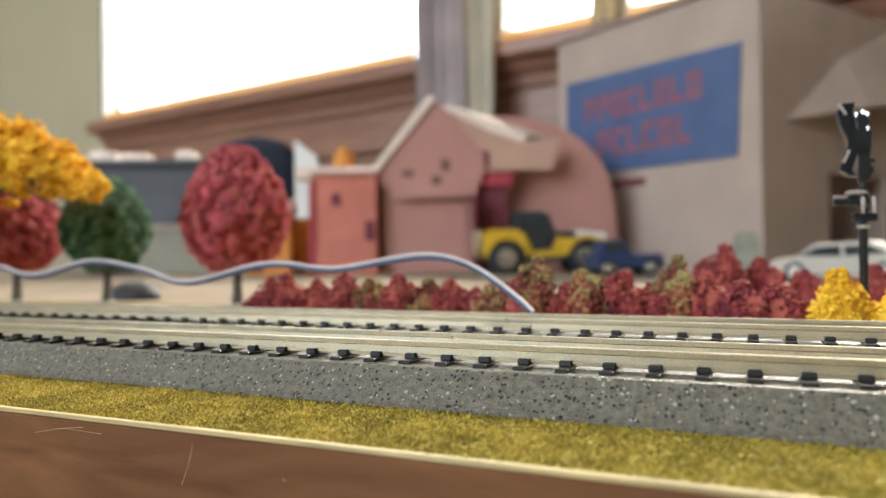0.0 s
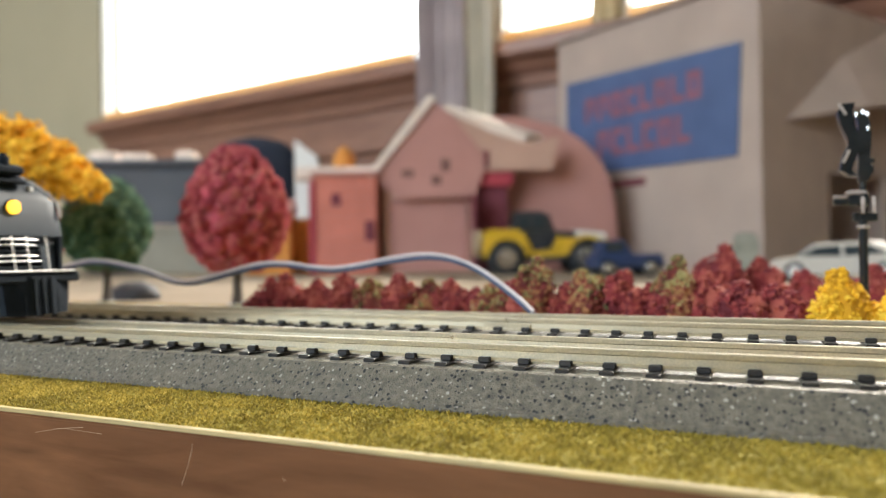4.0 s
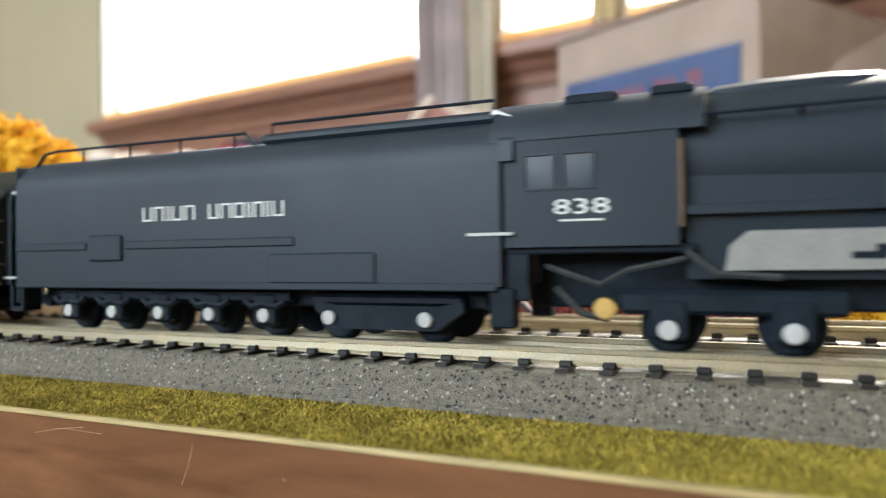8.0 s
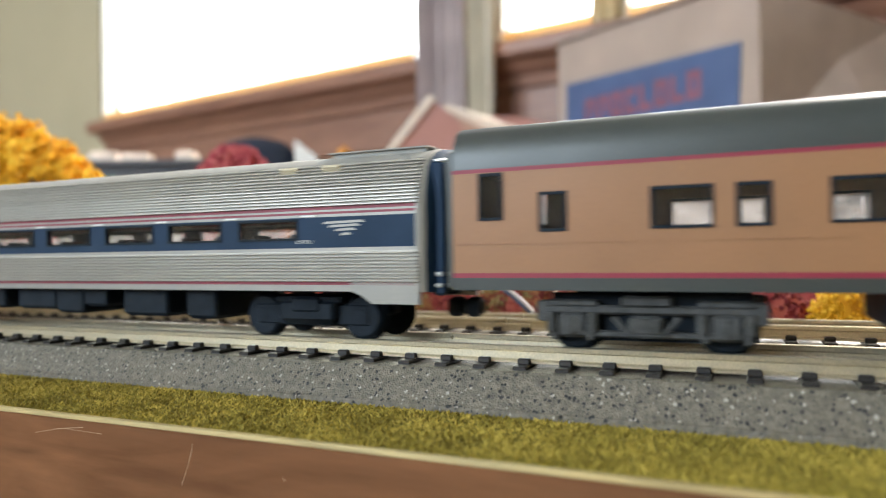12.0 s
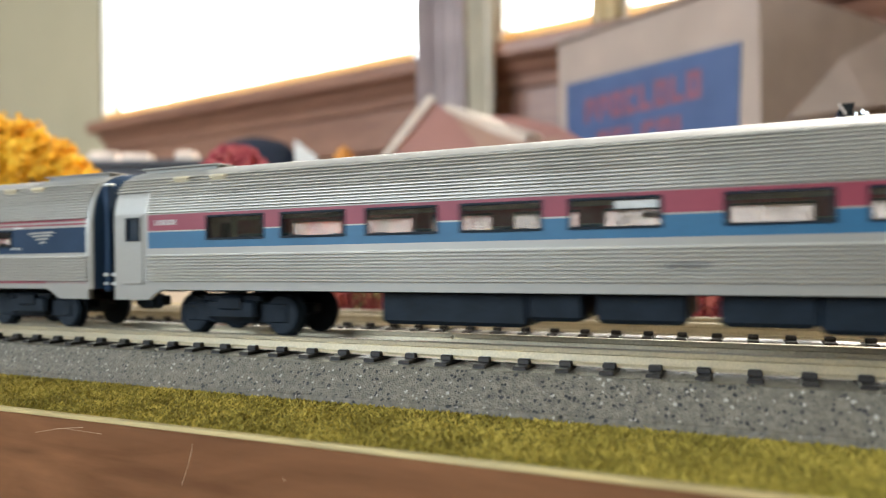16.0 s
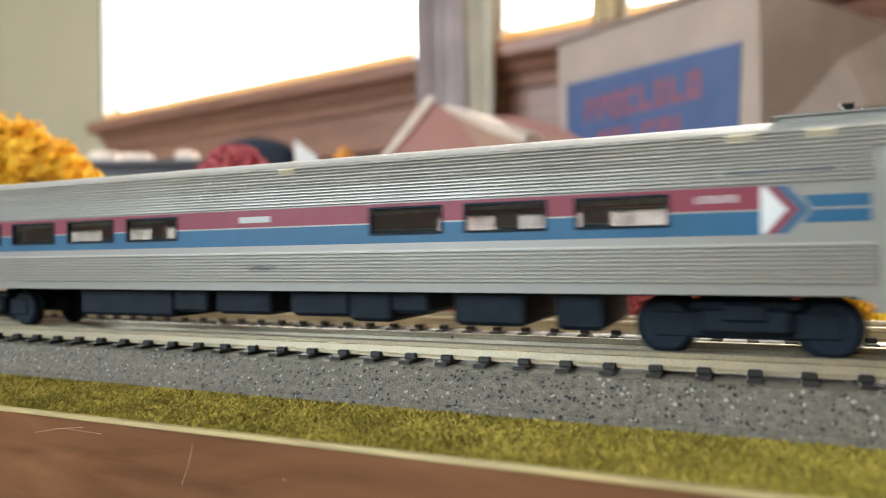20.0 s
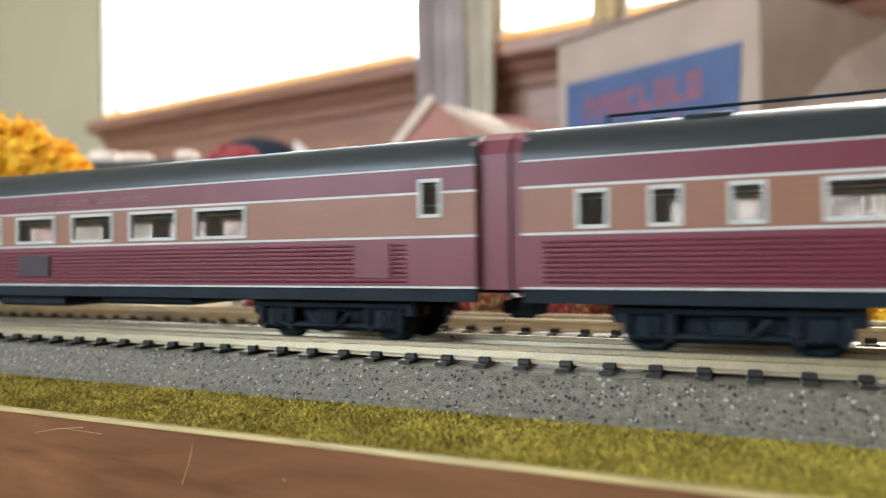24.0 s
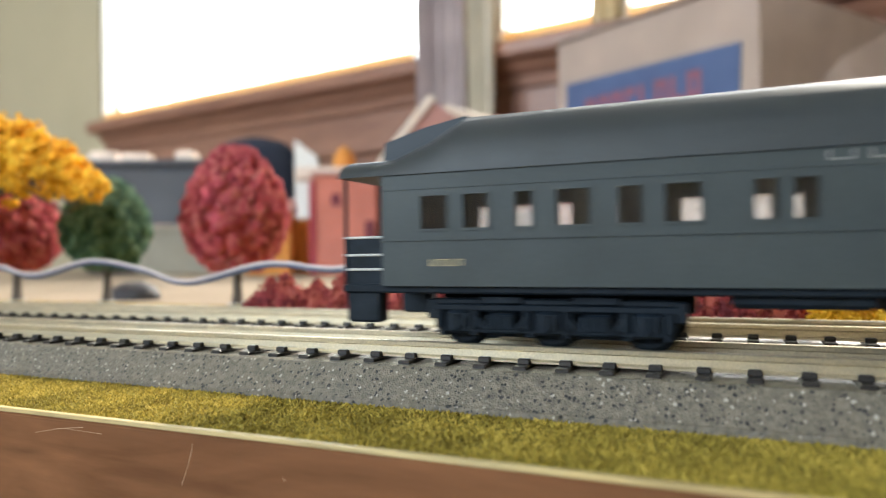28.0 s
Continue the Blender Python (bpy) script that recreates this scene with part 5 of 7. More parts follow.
        hole = ((x1 - 5.6, x1 - 2.8) if x1 == 0 else (x0 + 2.5, x0 + 5.2)) + (13.5, 16.9) if kind == 1 else (x0 + 1.8, x1 - 1.7, 14.4, 19.0)
        for s in (-1, 1):
            part("vestibule_wall", holed_panel(x0, x1, 5.0, 17.4 if kind == 1 else 17.2, hole[0], hole[1], hole[2], min(hole[3], 17.0), s * yo, s * (yo - 0.8)), SILVER_FLAT, c, "smooth silver vestibule side")
        for s in (-1, 1):
            part("door_panel", holed_panel(dr[0][0], dr[0][1], 7.6, 17.3, hole[0], hole[1], hole[2], min(hole[3], 17.1), s * (yo + 0.14), s * (yo - 0.36)), SILVER_FLAT, c, "smooth silver vestibule door")
        panes(c, [hole], yo + 0.2, SOOT, 0.3, pane=SMOKED)
        for s in (-1, 1):
            zs = [17.2 + 0.34 * q for q in range(11)]
            part("door_head", Shape().prism([(s * (tube_y(z) + 0.06), z) for z in zs] + [(s * (tube_y(z) - 0.7), z) for z in reversed(zs)], x0, x1), SILVER_FLAT, c, "smooth curved head above the door", 40)
        part("door_sill", sides(Shape(), dr[0][0], dr[0][1], 7.35, 7.6, yo + 0.35, 0.5), SILVER_FLAT, c)
    for x0, x1 in ((-9.4, 0.0), (-L, -L + 9.4)):
        front = x1 == 0
        for s in (-1, 1):
            y0, y1 = sorted((s * yo, s * (yo - 0.8)))
            pts = [(x0, 6.6), (x0 + 1.6, 5.9), (x0 + 3.0, 5.0), (x1, 5.0), (x1, 7.7), (x0, 7.7)] if front else [(x0, 5.0), (x1 - 3.0, 5.0), (x1 - 1.6, 5.9), (x1, 6.6), (x1, 7.7), (x0, 7.7)]
            part("end_skirt", Shape().add([(x, y0, z) for x, z in pts] + [(x, y1, z) for x, z in pts], [tuple(range(6)), tuple(range(11, 5, -1))] + [(i, (i + 1) % 6, 6 + (i + 1) % 6, 6 + i) for i in range(6)]), SILVER_FLAT, c)
    for x, d in ((0, 1), (-L, -1)):
        ring = [(s_ * (y - 0.3), z) for s_, seq in ((-1, TUBE), (1, TUBE[::-1])) for y, z in seq]
        part("end_wall", Shape().prism(ring, min(x - d * 1.2, x - d * 0.4), max(x - d * 1.2, x - d * 0.4)), SILVER_FLAT, c)
        rim = [(s_ * (y - (0.0 if z < 22 else 0.1)), z) for s_, seq in ((-1, TUBE), (1, TUBE[::-1])) for y, z in seq]
        cap = [(s_ * (y - 2.2), min(z, 23.4)) for s_, seq in ((-1, TUBE), (1, TUBE[::-1])) for y, z in seq]
        if d > 0:
            sh = Shape().loft([[(x - 0.2, y, z) for y, z in rim], [(x + 0.9, y * 0.97, z) for y, z in rim], [(x + 2.2, y, z) for y, z in cap]])
            part("end_cap", sh, AM_NAVY, c, "dark rounded car end", 40)
            hoop = [[(x + dx, y * k, 7 + (z - 7) * k2) for y, z in rim] for dx, k, k2 in ((-0.3, 1.012, 1.006), (0.55, 1.0, 1.0), (0.9, 0.97, 0.985), (0.9, 0.9, 0.95), (-0.3, 0.9, 0.95))]
            part("end_rim", Shape().loft(hoop, False), SILVER_FLAT, c, "silver rim round the car end", 40)
            # Near-white blocks put in for the highlights at the car end's top.
            part("end_glint", Shape().box(x + 1.6, x + 2.9, -8.5, -7.3, 22.1, 22.5, 0.12).box(x + 1.6, x + 2.9, 7.3, 8.5, 22.1, 22.5, 0.12), GLINT_METAL, c)
            part("end_frame", Shape().box(x + 1.2, x + 2.6, -8.4, -7.4, 6, 22.2, 0.3).box(x + 1.2, x + 2.6, 7.4, 8.4, 6, 22.2, 0.3), AM_NAVY, c)
        part("diaphragm", Shape().box(min(x, x + d * 2.8), max(x, x + d * 2.8), -4.4, -3.0, 6.0, 22.0, 0.4).box(min(x, x + d * 2.8), max(x, x + d * 2.8), 3.0, 4.4, 6.0, 22.0, 0.4).box(min(x, x + d * 2.8), max(x, x + d * 2.8), -4.4, 4.4, 20.6, 22.0, 0.4), SOOT, c, "black rubber diaphragm")
        part("end_rail", Shape().box(min(x, x + d * 2.4), max(x, x + d * 2.4), -8.6, -6.6, 8.3, 8.9, 0.15).box(min(x, x + d * 2.4), max(x, x + d * 2.4), -8.6, -6.6, 7.0, 7.5, 0.15), PALE, c)
        coupler(c, x, d)
    interior(c, -L + 8, -8, 6.3, 10.4)
    underfloor(c, boxes, SOOT)
    part("underframe", Shape().box(-L + 3, -3, -8.8, 8.8, 6.3, 7.4, 0.2), SOOT, c)
    for x in vents:
        for s in (-1, 1):
            m_ = Matrix.Translation((x, s * 8.45, 22.0)) @ Matrix.Rotation(s * radians(-38), 4, "X")
            part("roof_vent", Shape().box(-1.3, 1.3, -0.12, 0.32, -0.62, 0.62, 0.1, m=m_), CREAM_VENT, c, "small cream vent")
    for x0, x1 in ((-15.5, -0.6), (-L + 0.6, -L + 15.5)):
        part("roof_walk", Shape().box(x0, x1, -5.4, 5.4, 24.5, 24.72, 0.05).box(x0 + 0.5, x1 - 0.5, -5.0, 5.0, 23.9, 24.5), SILVER_ROOF, c)
    for xc in (-18.5, -L + 18.5):
        truck(c, xc, (-7.9, 7.9), 2.9, SOOT, 7.3, "inside")
    return place(c, u)


def win(*starts, w=9.5):
    return [(a, a + w) for a in starts]


IV_WIN = win(-26.8, -39.3, -51.7, -64.4, -76.9, -92.6, -105.4, -118.3, -130.4, w=9.6)
BOXES = [(-37.9, -32.5, 2.3), (-50.3, -41.5, 2.5), (-58.6, -53.7, 3.7), (-64.8, -58.7, 2.6), (-73.9, -64.9, 3.1), (-86.5, -77.0, 3.1), (-94.3, -88.0, 3.2), (-113.2, -94.4, 2.4)]
VENTS = (-19.6, -13.0, -137.4, -144.0)
VENTS_1 = (-18.6, -11.4, -138.6, -145.2)
silver_coach(-384.0, 4, "silver fluted model coach with a navy window band", IV_WIN, BOXES, VENTS)
silver_coach(-546.3, 1, "silver fluted model coach with red and blue stripes", win(-35.7, -48.5, -60.9, -73.3, -89.0, -101.7, -114.3, -127.0, -139.5, w=9.8), BOXES, VENTS_1)
silver_coach(-708.8, 4, "silver fluted model coach with a navy window band", IV_WIN, BOXES, VENTS)
silver_coach(-870.8, 1, "silver fluted cafe coach with red and blue stripes, few windows", win(-35.2, -48.1, -60.6, -101.4, -113.8, -126.5, -139.0, w=9.8), BOXES, VENTS_1 + (-74.0,))



# -- the red and orange coaches --
DIM_PRINT = mat("faded_silver_print", (0.24, 0.17, 0.17), 0.6, 0, 0.1, 2)
def red_coach(u, L, holes_small, holes, label, rib_from, rib_to, panel, antenna):
    c = thing("passenger_coach", label, "coach", "coaches of the train")
    yo = 10.0
    hs = [(a + 0.0, b, 13.5, 17.8) for a, b in holes]
    tall = [(a, b, 15.3, 19.9) for a, b in holes_small]
    part("lower_side", sides(Shape(), -L, 0, 7.2, 12.9, yo, 0.8), SP_RED, c, "deep red lower side")
    for sd in (-1, 1):
        rib = Shape().prism([(sd * (yo + 0.22), 0), (sd * (yo - 0.01), -0.14), (sd * (yo - 0.01), 0.2)], rib_from, rib_to).mesh("rib", SP_RED)
        for k in range(9):
            part("rib", rib, SP_RED, c).location = (0, 0, (7.7 + 0.55 * k) * MM)
    part("side_panel", sides(Shape(), panel[0], panel[1], 8.2, 12.5, yo + 0.28, 0.3), SP_RED, c)
    part("silver_line", sides(Shape(), -L, 0, 12.9, 13.2, yo, 0.8), PALE, c)
    part("window_band", sides(Shape(), -L, 0, 13.2, 18.1, yo, 0.8, hs + tall), SP_ORANGE, c, "dusty orange window band")
    part("silver_line", sides(Shape(), -L, 0, 18.1, 18.4, yo, 0.8, tall), PALE, c)
    part("letter_board", sides(Shape(), -L, 0, 18.4, 21.1, yo, 0.8, tall), SP_RED, c, "deep red letter board")
    part("silver_line", sides(Shape(), -L, 0, 21.1, 21.3, yo, 0.8), PALE, c)
    part("silver_line", sides(Shape(), -L, 0, 6.95, 7.2, yo, 0.8), PALE, c)
    part("sill", sides(Shape(), -L, 0, 5.4, 6.95, yo - 0.2, 0.8), SOOT, c)
    part("floor", Shape().box(-L + 1, -1, -9, 9, 6.4, 7.1), SOOT, c)
    part("roof", Shape().prism(roof_arch(yo, 21.3, [(9.9, 22.0), (9.3, 23.4), (8.2, 24.5), (6.4, 25.2), (4.0, 25.6), (1.6, 25.75)]), -L, 0), UP_ROOF, c, "glossy black roof", 40)
    panes(c, hs + tall, yo, PALE, 0.42, "silver-framed window")
    for x, d in ((0, 1), (-L, -1)):
        part("end_wall", Shape().box(min(x, x - d * 0.8), max(x, x - d * 0.8), -9.2, 9.2, 7, 24), SP_RED, c)
        arch = [(-8.8, 6.8), (-8.8, 22.4), (-7.6, 24.2), (-5.4, 25.3), (5.4, 25.3), (7.6, 24.2), (8.8, 22.4), (8.8, 6.8), (5.6, 6.8), (5.6, 21.0), (3.8, 22.6), (-3.8, 22.6), (-5.6, 21.0), (-5.6, 6.8)]
        n = len(arch)
        sh = Shape()
        x0, x1 = sorted((x, x + d * (3.7 if d > 0 else 1.4)))
        sh.add([(x0, y, z) for y, z in arch] + [(x1, y, z) for y, z in arch], [(i, (i + 1) % n, n + (i + 1) % n, n + i) for i in range(n)] + [(0, 13, 12, 1), (1, 12, 11, 2), (2, 11, 10, 5, 4, 3)[:3] + (3,), (3, 11, 10, 4), (4, 10, 9, 5)[:4], (5, 10, 9, 6), (6, 9, 8, 7)] + [(n + 13, n, n + 1, n + 12), (n + 12, n + 1, n + 2, n + 11), (n + 11, n + 2, n + 3, n + 3)[:3], (n + 11, n + 3, n + 4, n + 10), (n + 10, n + 4, n + 5), (n + 10, n + 5, n + 6, n + 9), (n + 9, n + 6, n + 7, n + 8)])
        part("diaphragm", sh, SP_RED, c, "deep red full-width diaphragm")
        part("end_step", Shape().box(x0, x1, -8.8, 8.8, 7.3, 8.0, 0.15), SP_RED, c)
        coupler(c, x, d)
    interior(c, -L + 3, -3, 6.1, 9.8)
    underfloor(c, [(-62, -44, 4.2), (-86, -70, 3.6), (-110, -92, 4.0)], SOOT)
    for xc in (-21.5, -L + 21.5):
        truck(c, xc, (-8.2, 8.2), 2.85, SOOT, 7.6, "outside")
    if antenna:
        an = Shape().tube([(-L + 8, 0, 27.3), (-10, 0, 27.3)], 0.2, 6)
        x = -L + 8
        while x <= -10:
            an.tube([(x, 0, 25.5), (x, 0, 27.4)], 0.25, 6)
            x += (L - 18) / 4
        part("roof_antenna", an, SOOT, c, "thin dark antenna rail above the roof")
    for xs, n in ((-79.0, 8), (-69.2, 6), (-60.4, 9)):
        bars(c, xs, 19.3, [0.75] * n, 0.7, 0.4, yo, DIM_PRINT, "lettering", "plain silver letter-sized marks")
    if not antenna:
        part("builder_plate", sides(Shape(), -78.0, -71.0, 8.4, 11.6, yo + 0.3, 0.3), PLATE, c, "dark maroon square panel")
    part("roof_vent", Shape().disc(-L + 14, 0, 26.0, 1.6, 0.8, 18, "z").box(-L + 17, -L + 22, -7.4, -5.8, 24.4, 25.4, 0.2), SOOT, c, smooth=40)
    return place(c, u)


UP_ROOF = mat("gloss_black_roof", (0.018, 0.022, 0.024), 0.34, 0, 0.08, 10, spec=0.35)
o1 = 1049.0
red_coach(15.3 - o1, 161.0, [(-1056.7 + o1, -1053.7 + o1)], [(-1079.4 + o1, -1076.3 + o1), (-1091.7 + o1, -1088.6 + o1), (-1103.4 + o1, -1096.9 + o1), (-1114.7 + o1, -1106.1 + o1)] + [(-1126.9 + o1 - 11.2 * 0, -1118.2 + o1), (-1138.5 + o1, -1129.6 + o1), (-1145.3 - 5.0 + o1 + 5.0 - 0.0, -1142.0 + o1 + 5.9), (-1157.0 + o1, -1147.6 + o1), (-1168.6 + o1, -1159.3 + o1), (-1180.3 + o1, -1171.3 + o1), (-1188.6 + o1, -1185.1 + o1), (-1196.3 + o1, -1192.9 + o1), (-1203.9 + o1, -1200.3 + o1)], "deep red and orange model coach with a roof antenna", -158.5, -10.5, (-18.0, -13.0), True)
o2 = 1215.5
red_coach(15.3 - o2, 150.5, [(-1222.7 + o2, -1219.7 + o2)], [(a + o2, b + o2) for a, b in ((-1362.0, -1359.1), (-1351.3, -1346.9), (-1343.0, -1336.4), (-1331.1, -1323.0), (-1318.7, -1310.2), (-1306.4, -1297.8), (-1294.3, -1285.3), (-1281.8, -1272.9), (-1269.7, -1260.6), (-1257.3, -1248.3))], "deep red and orange model coach with silver window frames", -149.0, -9.0, (-16.0, -11.0), False)


# -- the dark observation car --
def observation_car():
    c = thing("observation_car", "dark grey-green heavyweight observation car with an open rear platform", "coach", "coaches of the train")
    o, yo = 1371.0, 9.9
    L = 149.2
    pairs = [(-1515.1, -1511.2), (-1509.7, -1506.1), (-1503.4, -1500.9), (-1498.7, -1494.5), (-1492.0, -1489.0), (-1487.3, -1483.2), (-1478.9, -1476.2), (-1475.4, -1472.7), (-1467.4, -1464.0), (-1462.2, -1458.8), (-1455.0, -1451.6), (-1449.4, -1446.0), (-1442.3, -1439.2), (-1437.5, -1434.4), (-1430.6, -1427.4), (-1425.8, -1422.6), (-1419.4, -1415.4), (-1414.4, -1410.6), (-1404.0, -1401.0), (-1399.9, -1395.9), (-1392.2, -1390.9)]
    holes = [(a + o, b + o, 13.7, 18.2) for a, b in pairs]
    part("side_wall", sides(Shape(), -L, -1.5, 7.2, 20.6, yo, 0.8, holes), OLIVE, c, "dark grey-green painted side")
    part("belt_rail", sides(Shape(), -L, -1.5, 12.6, 13.0, yo + 0.18, 0.2).box(-L, -1.5, -yo - 0.1, -yo, 18.75, 18.9).box(-L, -1.5, yo, yo + 0.1, 18.75, 18.9), OLIVE, c)
    arch = [(9.9, 21.8), (9.6, 23.6), (8.7, 25.4), (7.0, 26.9), (4.8, 27.8), (2.2, 28.3)]
    full = roof_arch(10.15, 20.6, arch)
    low = roof_arch(10.15, 20.6, [(9.85, 21.2), (9.2, 21.9), (7.8, 22.6), (6.0, 23.0), (4.0, 23.3), (2.0, 23.4)])
    mid = [((a[0] + b[0]) / 2, (a[1] + b[1]) / 2) for a, b in zip(full, low)]
    rg = lambda x, p: [(x, y, z) for y, z in p]
    part("roof", Shape().loft([rg(-L - 6.0, low), rg(-L + 0.5, low), rg(-L + 5.5, mid), rg(-L + 9.5, full), rg(-9.5, full), rg(-5.5, mid), rg(-1.2, low), rg(0.2, low)]), OLIVE_ROOF, c, "smooth dark roof that dips at both ends", 50)
    for x0, x1 in ((-L - 2.5, -L + 9.0), (-9.0, -0.6)):
        part("roof_clerestory", Shape().loft([[(x, -w, z0), (x, w, z0), (x, w * 0.9, z1), (x, -w * 0.9, z1)] for x, w, z0, z1 in ((x0, 4.6, 23.0, 25.6 if x0 < -50 else 28.0), ((x0 + x1) / 2, 4.6, 23.2, 27.2), (x1, 4.6, 23.2, 28.2 if x0 < -50 else 25.6))]), BLACK, c, smooth=40)
    part("roof_vent", Shape().disc(-70, 0, 28.5, 1.0, 0.8, 14, "z").disc(-80, 0, 28.5, 1.0, 0.8, 14, "z").disc(-12, 0, 28.5, 1.4, 0.9, 14, "z").disc(-43, 0, 28.5, 1.0, 0.8, 14, "z"), SOOT, c, smooth=40)
    panes(c, holes[:8], yo, OLIVE, 0.3)
    panes(c, holes[8:], yo, OLIVE, 0.3, pane=SMOKED)
    part("floor_sill", Shape().box(-L - 6, -0.5, -9.2, 9.2, 6.3, 7.4, 0.2), SOOT, c)
    part("end_wall", Shape().box(-2.3, -1.5, -9.2, 9.2, 7, 23).box(-L, -L + 0.8, -9.1, 9.1, 7, 22), OLIVE, c)
    part("vestibule", Shape().box(-1.6, 0.2, -9.0, -5.5, 5.6, 22.4, 0.4).box(-1.6, 0.2, 5.5, 9.0, 5.6, 22.4, 0.4).box(-1.6, 1.6, -4.4, -3.2, 6.5, 22.0, 0.3).box(-1.6, 1.6, 3.2, 4.4, 6.5, 22.0, 0.3), SOOT, c)
    rl = Shape().box(-L - 5.9, -L - 5.5, -8.4, 8.4, 7.4, 13.0).box(-L - 5.9, -L, -8.6, -8.2, 7.4, 13.0).box(-L - 5.9, -L, 8.2, 8.6, 7.4, 13.0)
    part("platform_panel", rl, SOOT, c, "dark open-platform railing panel")
    pr = Shape()
    for z in (9.2, 11.0, 13.2):
        pr.tube([(-L, -8.7, z), (-L - 6, -8.7, z), (-L - 6, 8.7, z), (-L, 8.7, z)], 0.18, 6)
    part("platform_rail", pr, PALE, c, "bright railing edge")
    part("platform_post", Shape().tube([(-L - 5.8, -8.6, 7), (-L - 5.8, -8.6, 21.2)], 0.001 + 0.25, 6).tube([(-L - 5.8, 8.6, 7), (-L - 5.8, 8.6, 21.2)], 0.25, 6), SOOT, c)
    for x in (-L - 5.6, -5.0):
        for y in (-8.8, 6.4):
            part("steps", Shape().box(x, x + 4.6, y, y + 2.4, 2.6, 7, 0.3), SOOT, c)
    interior(c, -L + 3, -3, 7.0, 9.6)
    underfloor(c, [(-40, -34, 4.6), (-64, -41, 3.2), (-96, -65, 4.4), (-110, -97, 5.0)], SOOT)
    for xc in (-21.0, -L + 20.0):
        truck(c, xc, (-11.0, 0.0, 11.0), 2.85, SOOT, 7.6, "outside")
    gold = mat("dull_gold_print", (0.5, 0.42, 0.24), 0.6, 0, 0.05, 3)
    for xs, n, st in ((-1472.2 + o, 5, 3.5), (-1450.5 + o, 7, 3.35)):
        for k in range(n):
            bars(c, xs + st * k, 19.35, [2.2 if not (n == 5 and k == 2 or n == 7 and k in (3, 5)) else 0.7], 0.95, 0, yo, ASH, "lettering", "plain greyish white letter-sized mark")
    words("EL DORADO", 0.85, "car_name", gold, c, mm(-1449.6 + o, -yo - 0.05, 10.3), "dull gold car name", 1.75)
    for xs in (-1513.8 + o, -1392.4 + o):
        bars(c, xs, 9.6, [0.7] * 5, 0.8, 0.2, yo, gold, "number_marks")
    coupler(c, 0, 1)
    return place(c, 15.3 - o)


observation_car()


# ---- bushes, trees and the things beyond the tracks ----
AUTUMN = foliage("russet_foam", (0.13, 0.015, 0.022), (0.30, 0.038, 0.042), (0.42, 0.10, 0.07))
AUTUMN_TIP = foliage("russet_foam_with_pale_tips", (0.13, 0.02, 0.022), (0.27, 0.05, 0.04), (0.42, 0.20, 0.08))
GOLDEN = foliage("golden_foam", (0.58, 0.27, 0.008), (0.85, 0.47, 0.015), (0.92, 0.60, 0.05))
RED_TREE = foliage("red_foam", (0.26, 0.026, 0.045), (0.50, 0.075, 0.105), (0.60, 0.19, 0.17))
OLIVE_TIP = foliage("olive_foam", (0.11, 0.085, 0.03), (0.24, 0.19, 0.065), (0.42, 0.35, 0.14))
GREEN_TREE = foliage("green_foam", (0.03, 0.085, 0.055), (0.07, 0.16, 0.10), (0.17, 0.27, 0.16))
TRUNK = mat("grey_brown_plastic_trunk", (0.10, 0.085, 0.075), 0.7, 0, 0.25, 2, 0.05, 0.4)


def bush(x, y, w, h, material, seed, label, d=None, group="foam bushes"):
    """A ragged foam bush, w wide and h high, standing on the mat."""
    rng = random.Random(seed)
    sh = Shape()
    lumps = [(0, 0, h * 0.42, w * 0.40, h * 0.46)]
    for _ in range(8):
        a = rng.random() * 6.28
        lumps.append((math.cos(a) * w * rng.uniform(0.16, 0.36), math.sin(a) * (d or w) * 0.26, h * rng.uniform(0.25, 0.6), w * rng.uniform(0.17, 0.26), h * rng.uniform(0.22, 0.36)))
    lumps.append((rng.uniform(-0.12, 0.12) * w, 0, h * 0.74, w * 0.17, h * 0.27))
    n = int(800 + w * h * 7.0)
    for _ in range(n):
        cx, cy, cz, r, rz = rng.choice(lumps)
        v = Vector((rng.gauss(0, 1), rng.gauss(0, 1), rng.gauss(0, 1))).normalized() * rng.uniform(0.75, 1.05)
        z = cz + v.z * rz
        if z < 0.3:
            continue
        sh.blob(x + cx + v.x * r, y + cy + v.y * r * ((d or w) / w), z, rng.uniform(0.26, 0.6), rng)
    core = Shape()
    for cx, cy, cz, r, rz in lumps:
        rings = []
        for k in range(1, 6):
            t = math.pi * k / 6
            rings.append([(x + cx + math.cos(a) * math.sin(t) * r * 0.86, y + cy + math.sin(a) * math.sin(t) * r * 0.86 * ((d or w) / w), max(0.06, cz + math.cos(t) * rz * 0.86)) for a in (2 * math.pi * q / 10 for q in range(10))])
        core.loft(rings)
    sh.add(core.v, core.f)
    ob = part("bush", sh, material)
    # Olive foam crumbs on the crests, pale also for light from above.
    if material == AUTUMN_TIP:
        tips = Shape()
        for _ in range(int(w * h * 2.4)):
            cx, cy, cz, r, rz = rng.choice(lumps)
            a, up = rng.random() * 6.28, rng.uniform(0.45, 1.0)
            q = math.sqrt(1 - up * up) * r * 1.06
            tips.blob(x + cx + math.cos(a) * q, y + cy + math.sin(a) * q * ((d or w) / w), cz + up * rz * 1.07, rng.uniform(0.2, 0.5), rng)
        part("tip_crumbs", tips, OLIVE_TIP, ob, "olive foam crumbs, pale also for the light on the tips")
    return tagged(ob, label, "bush", group)


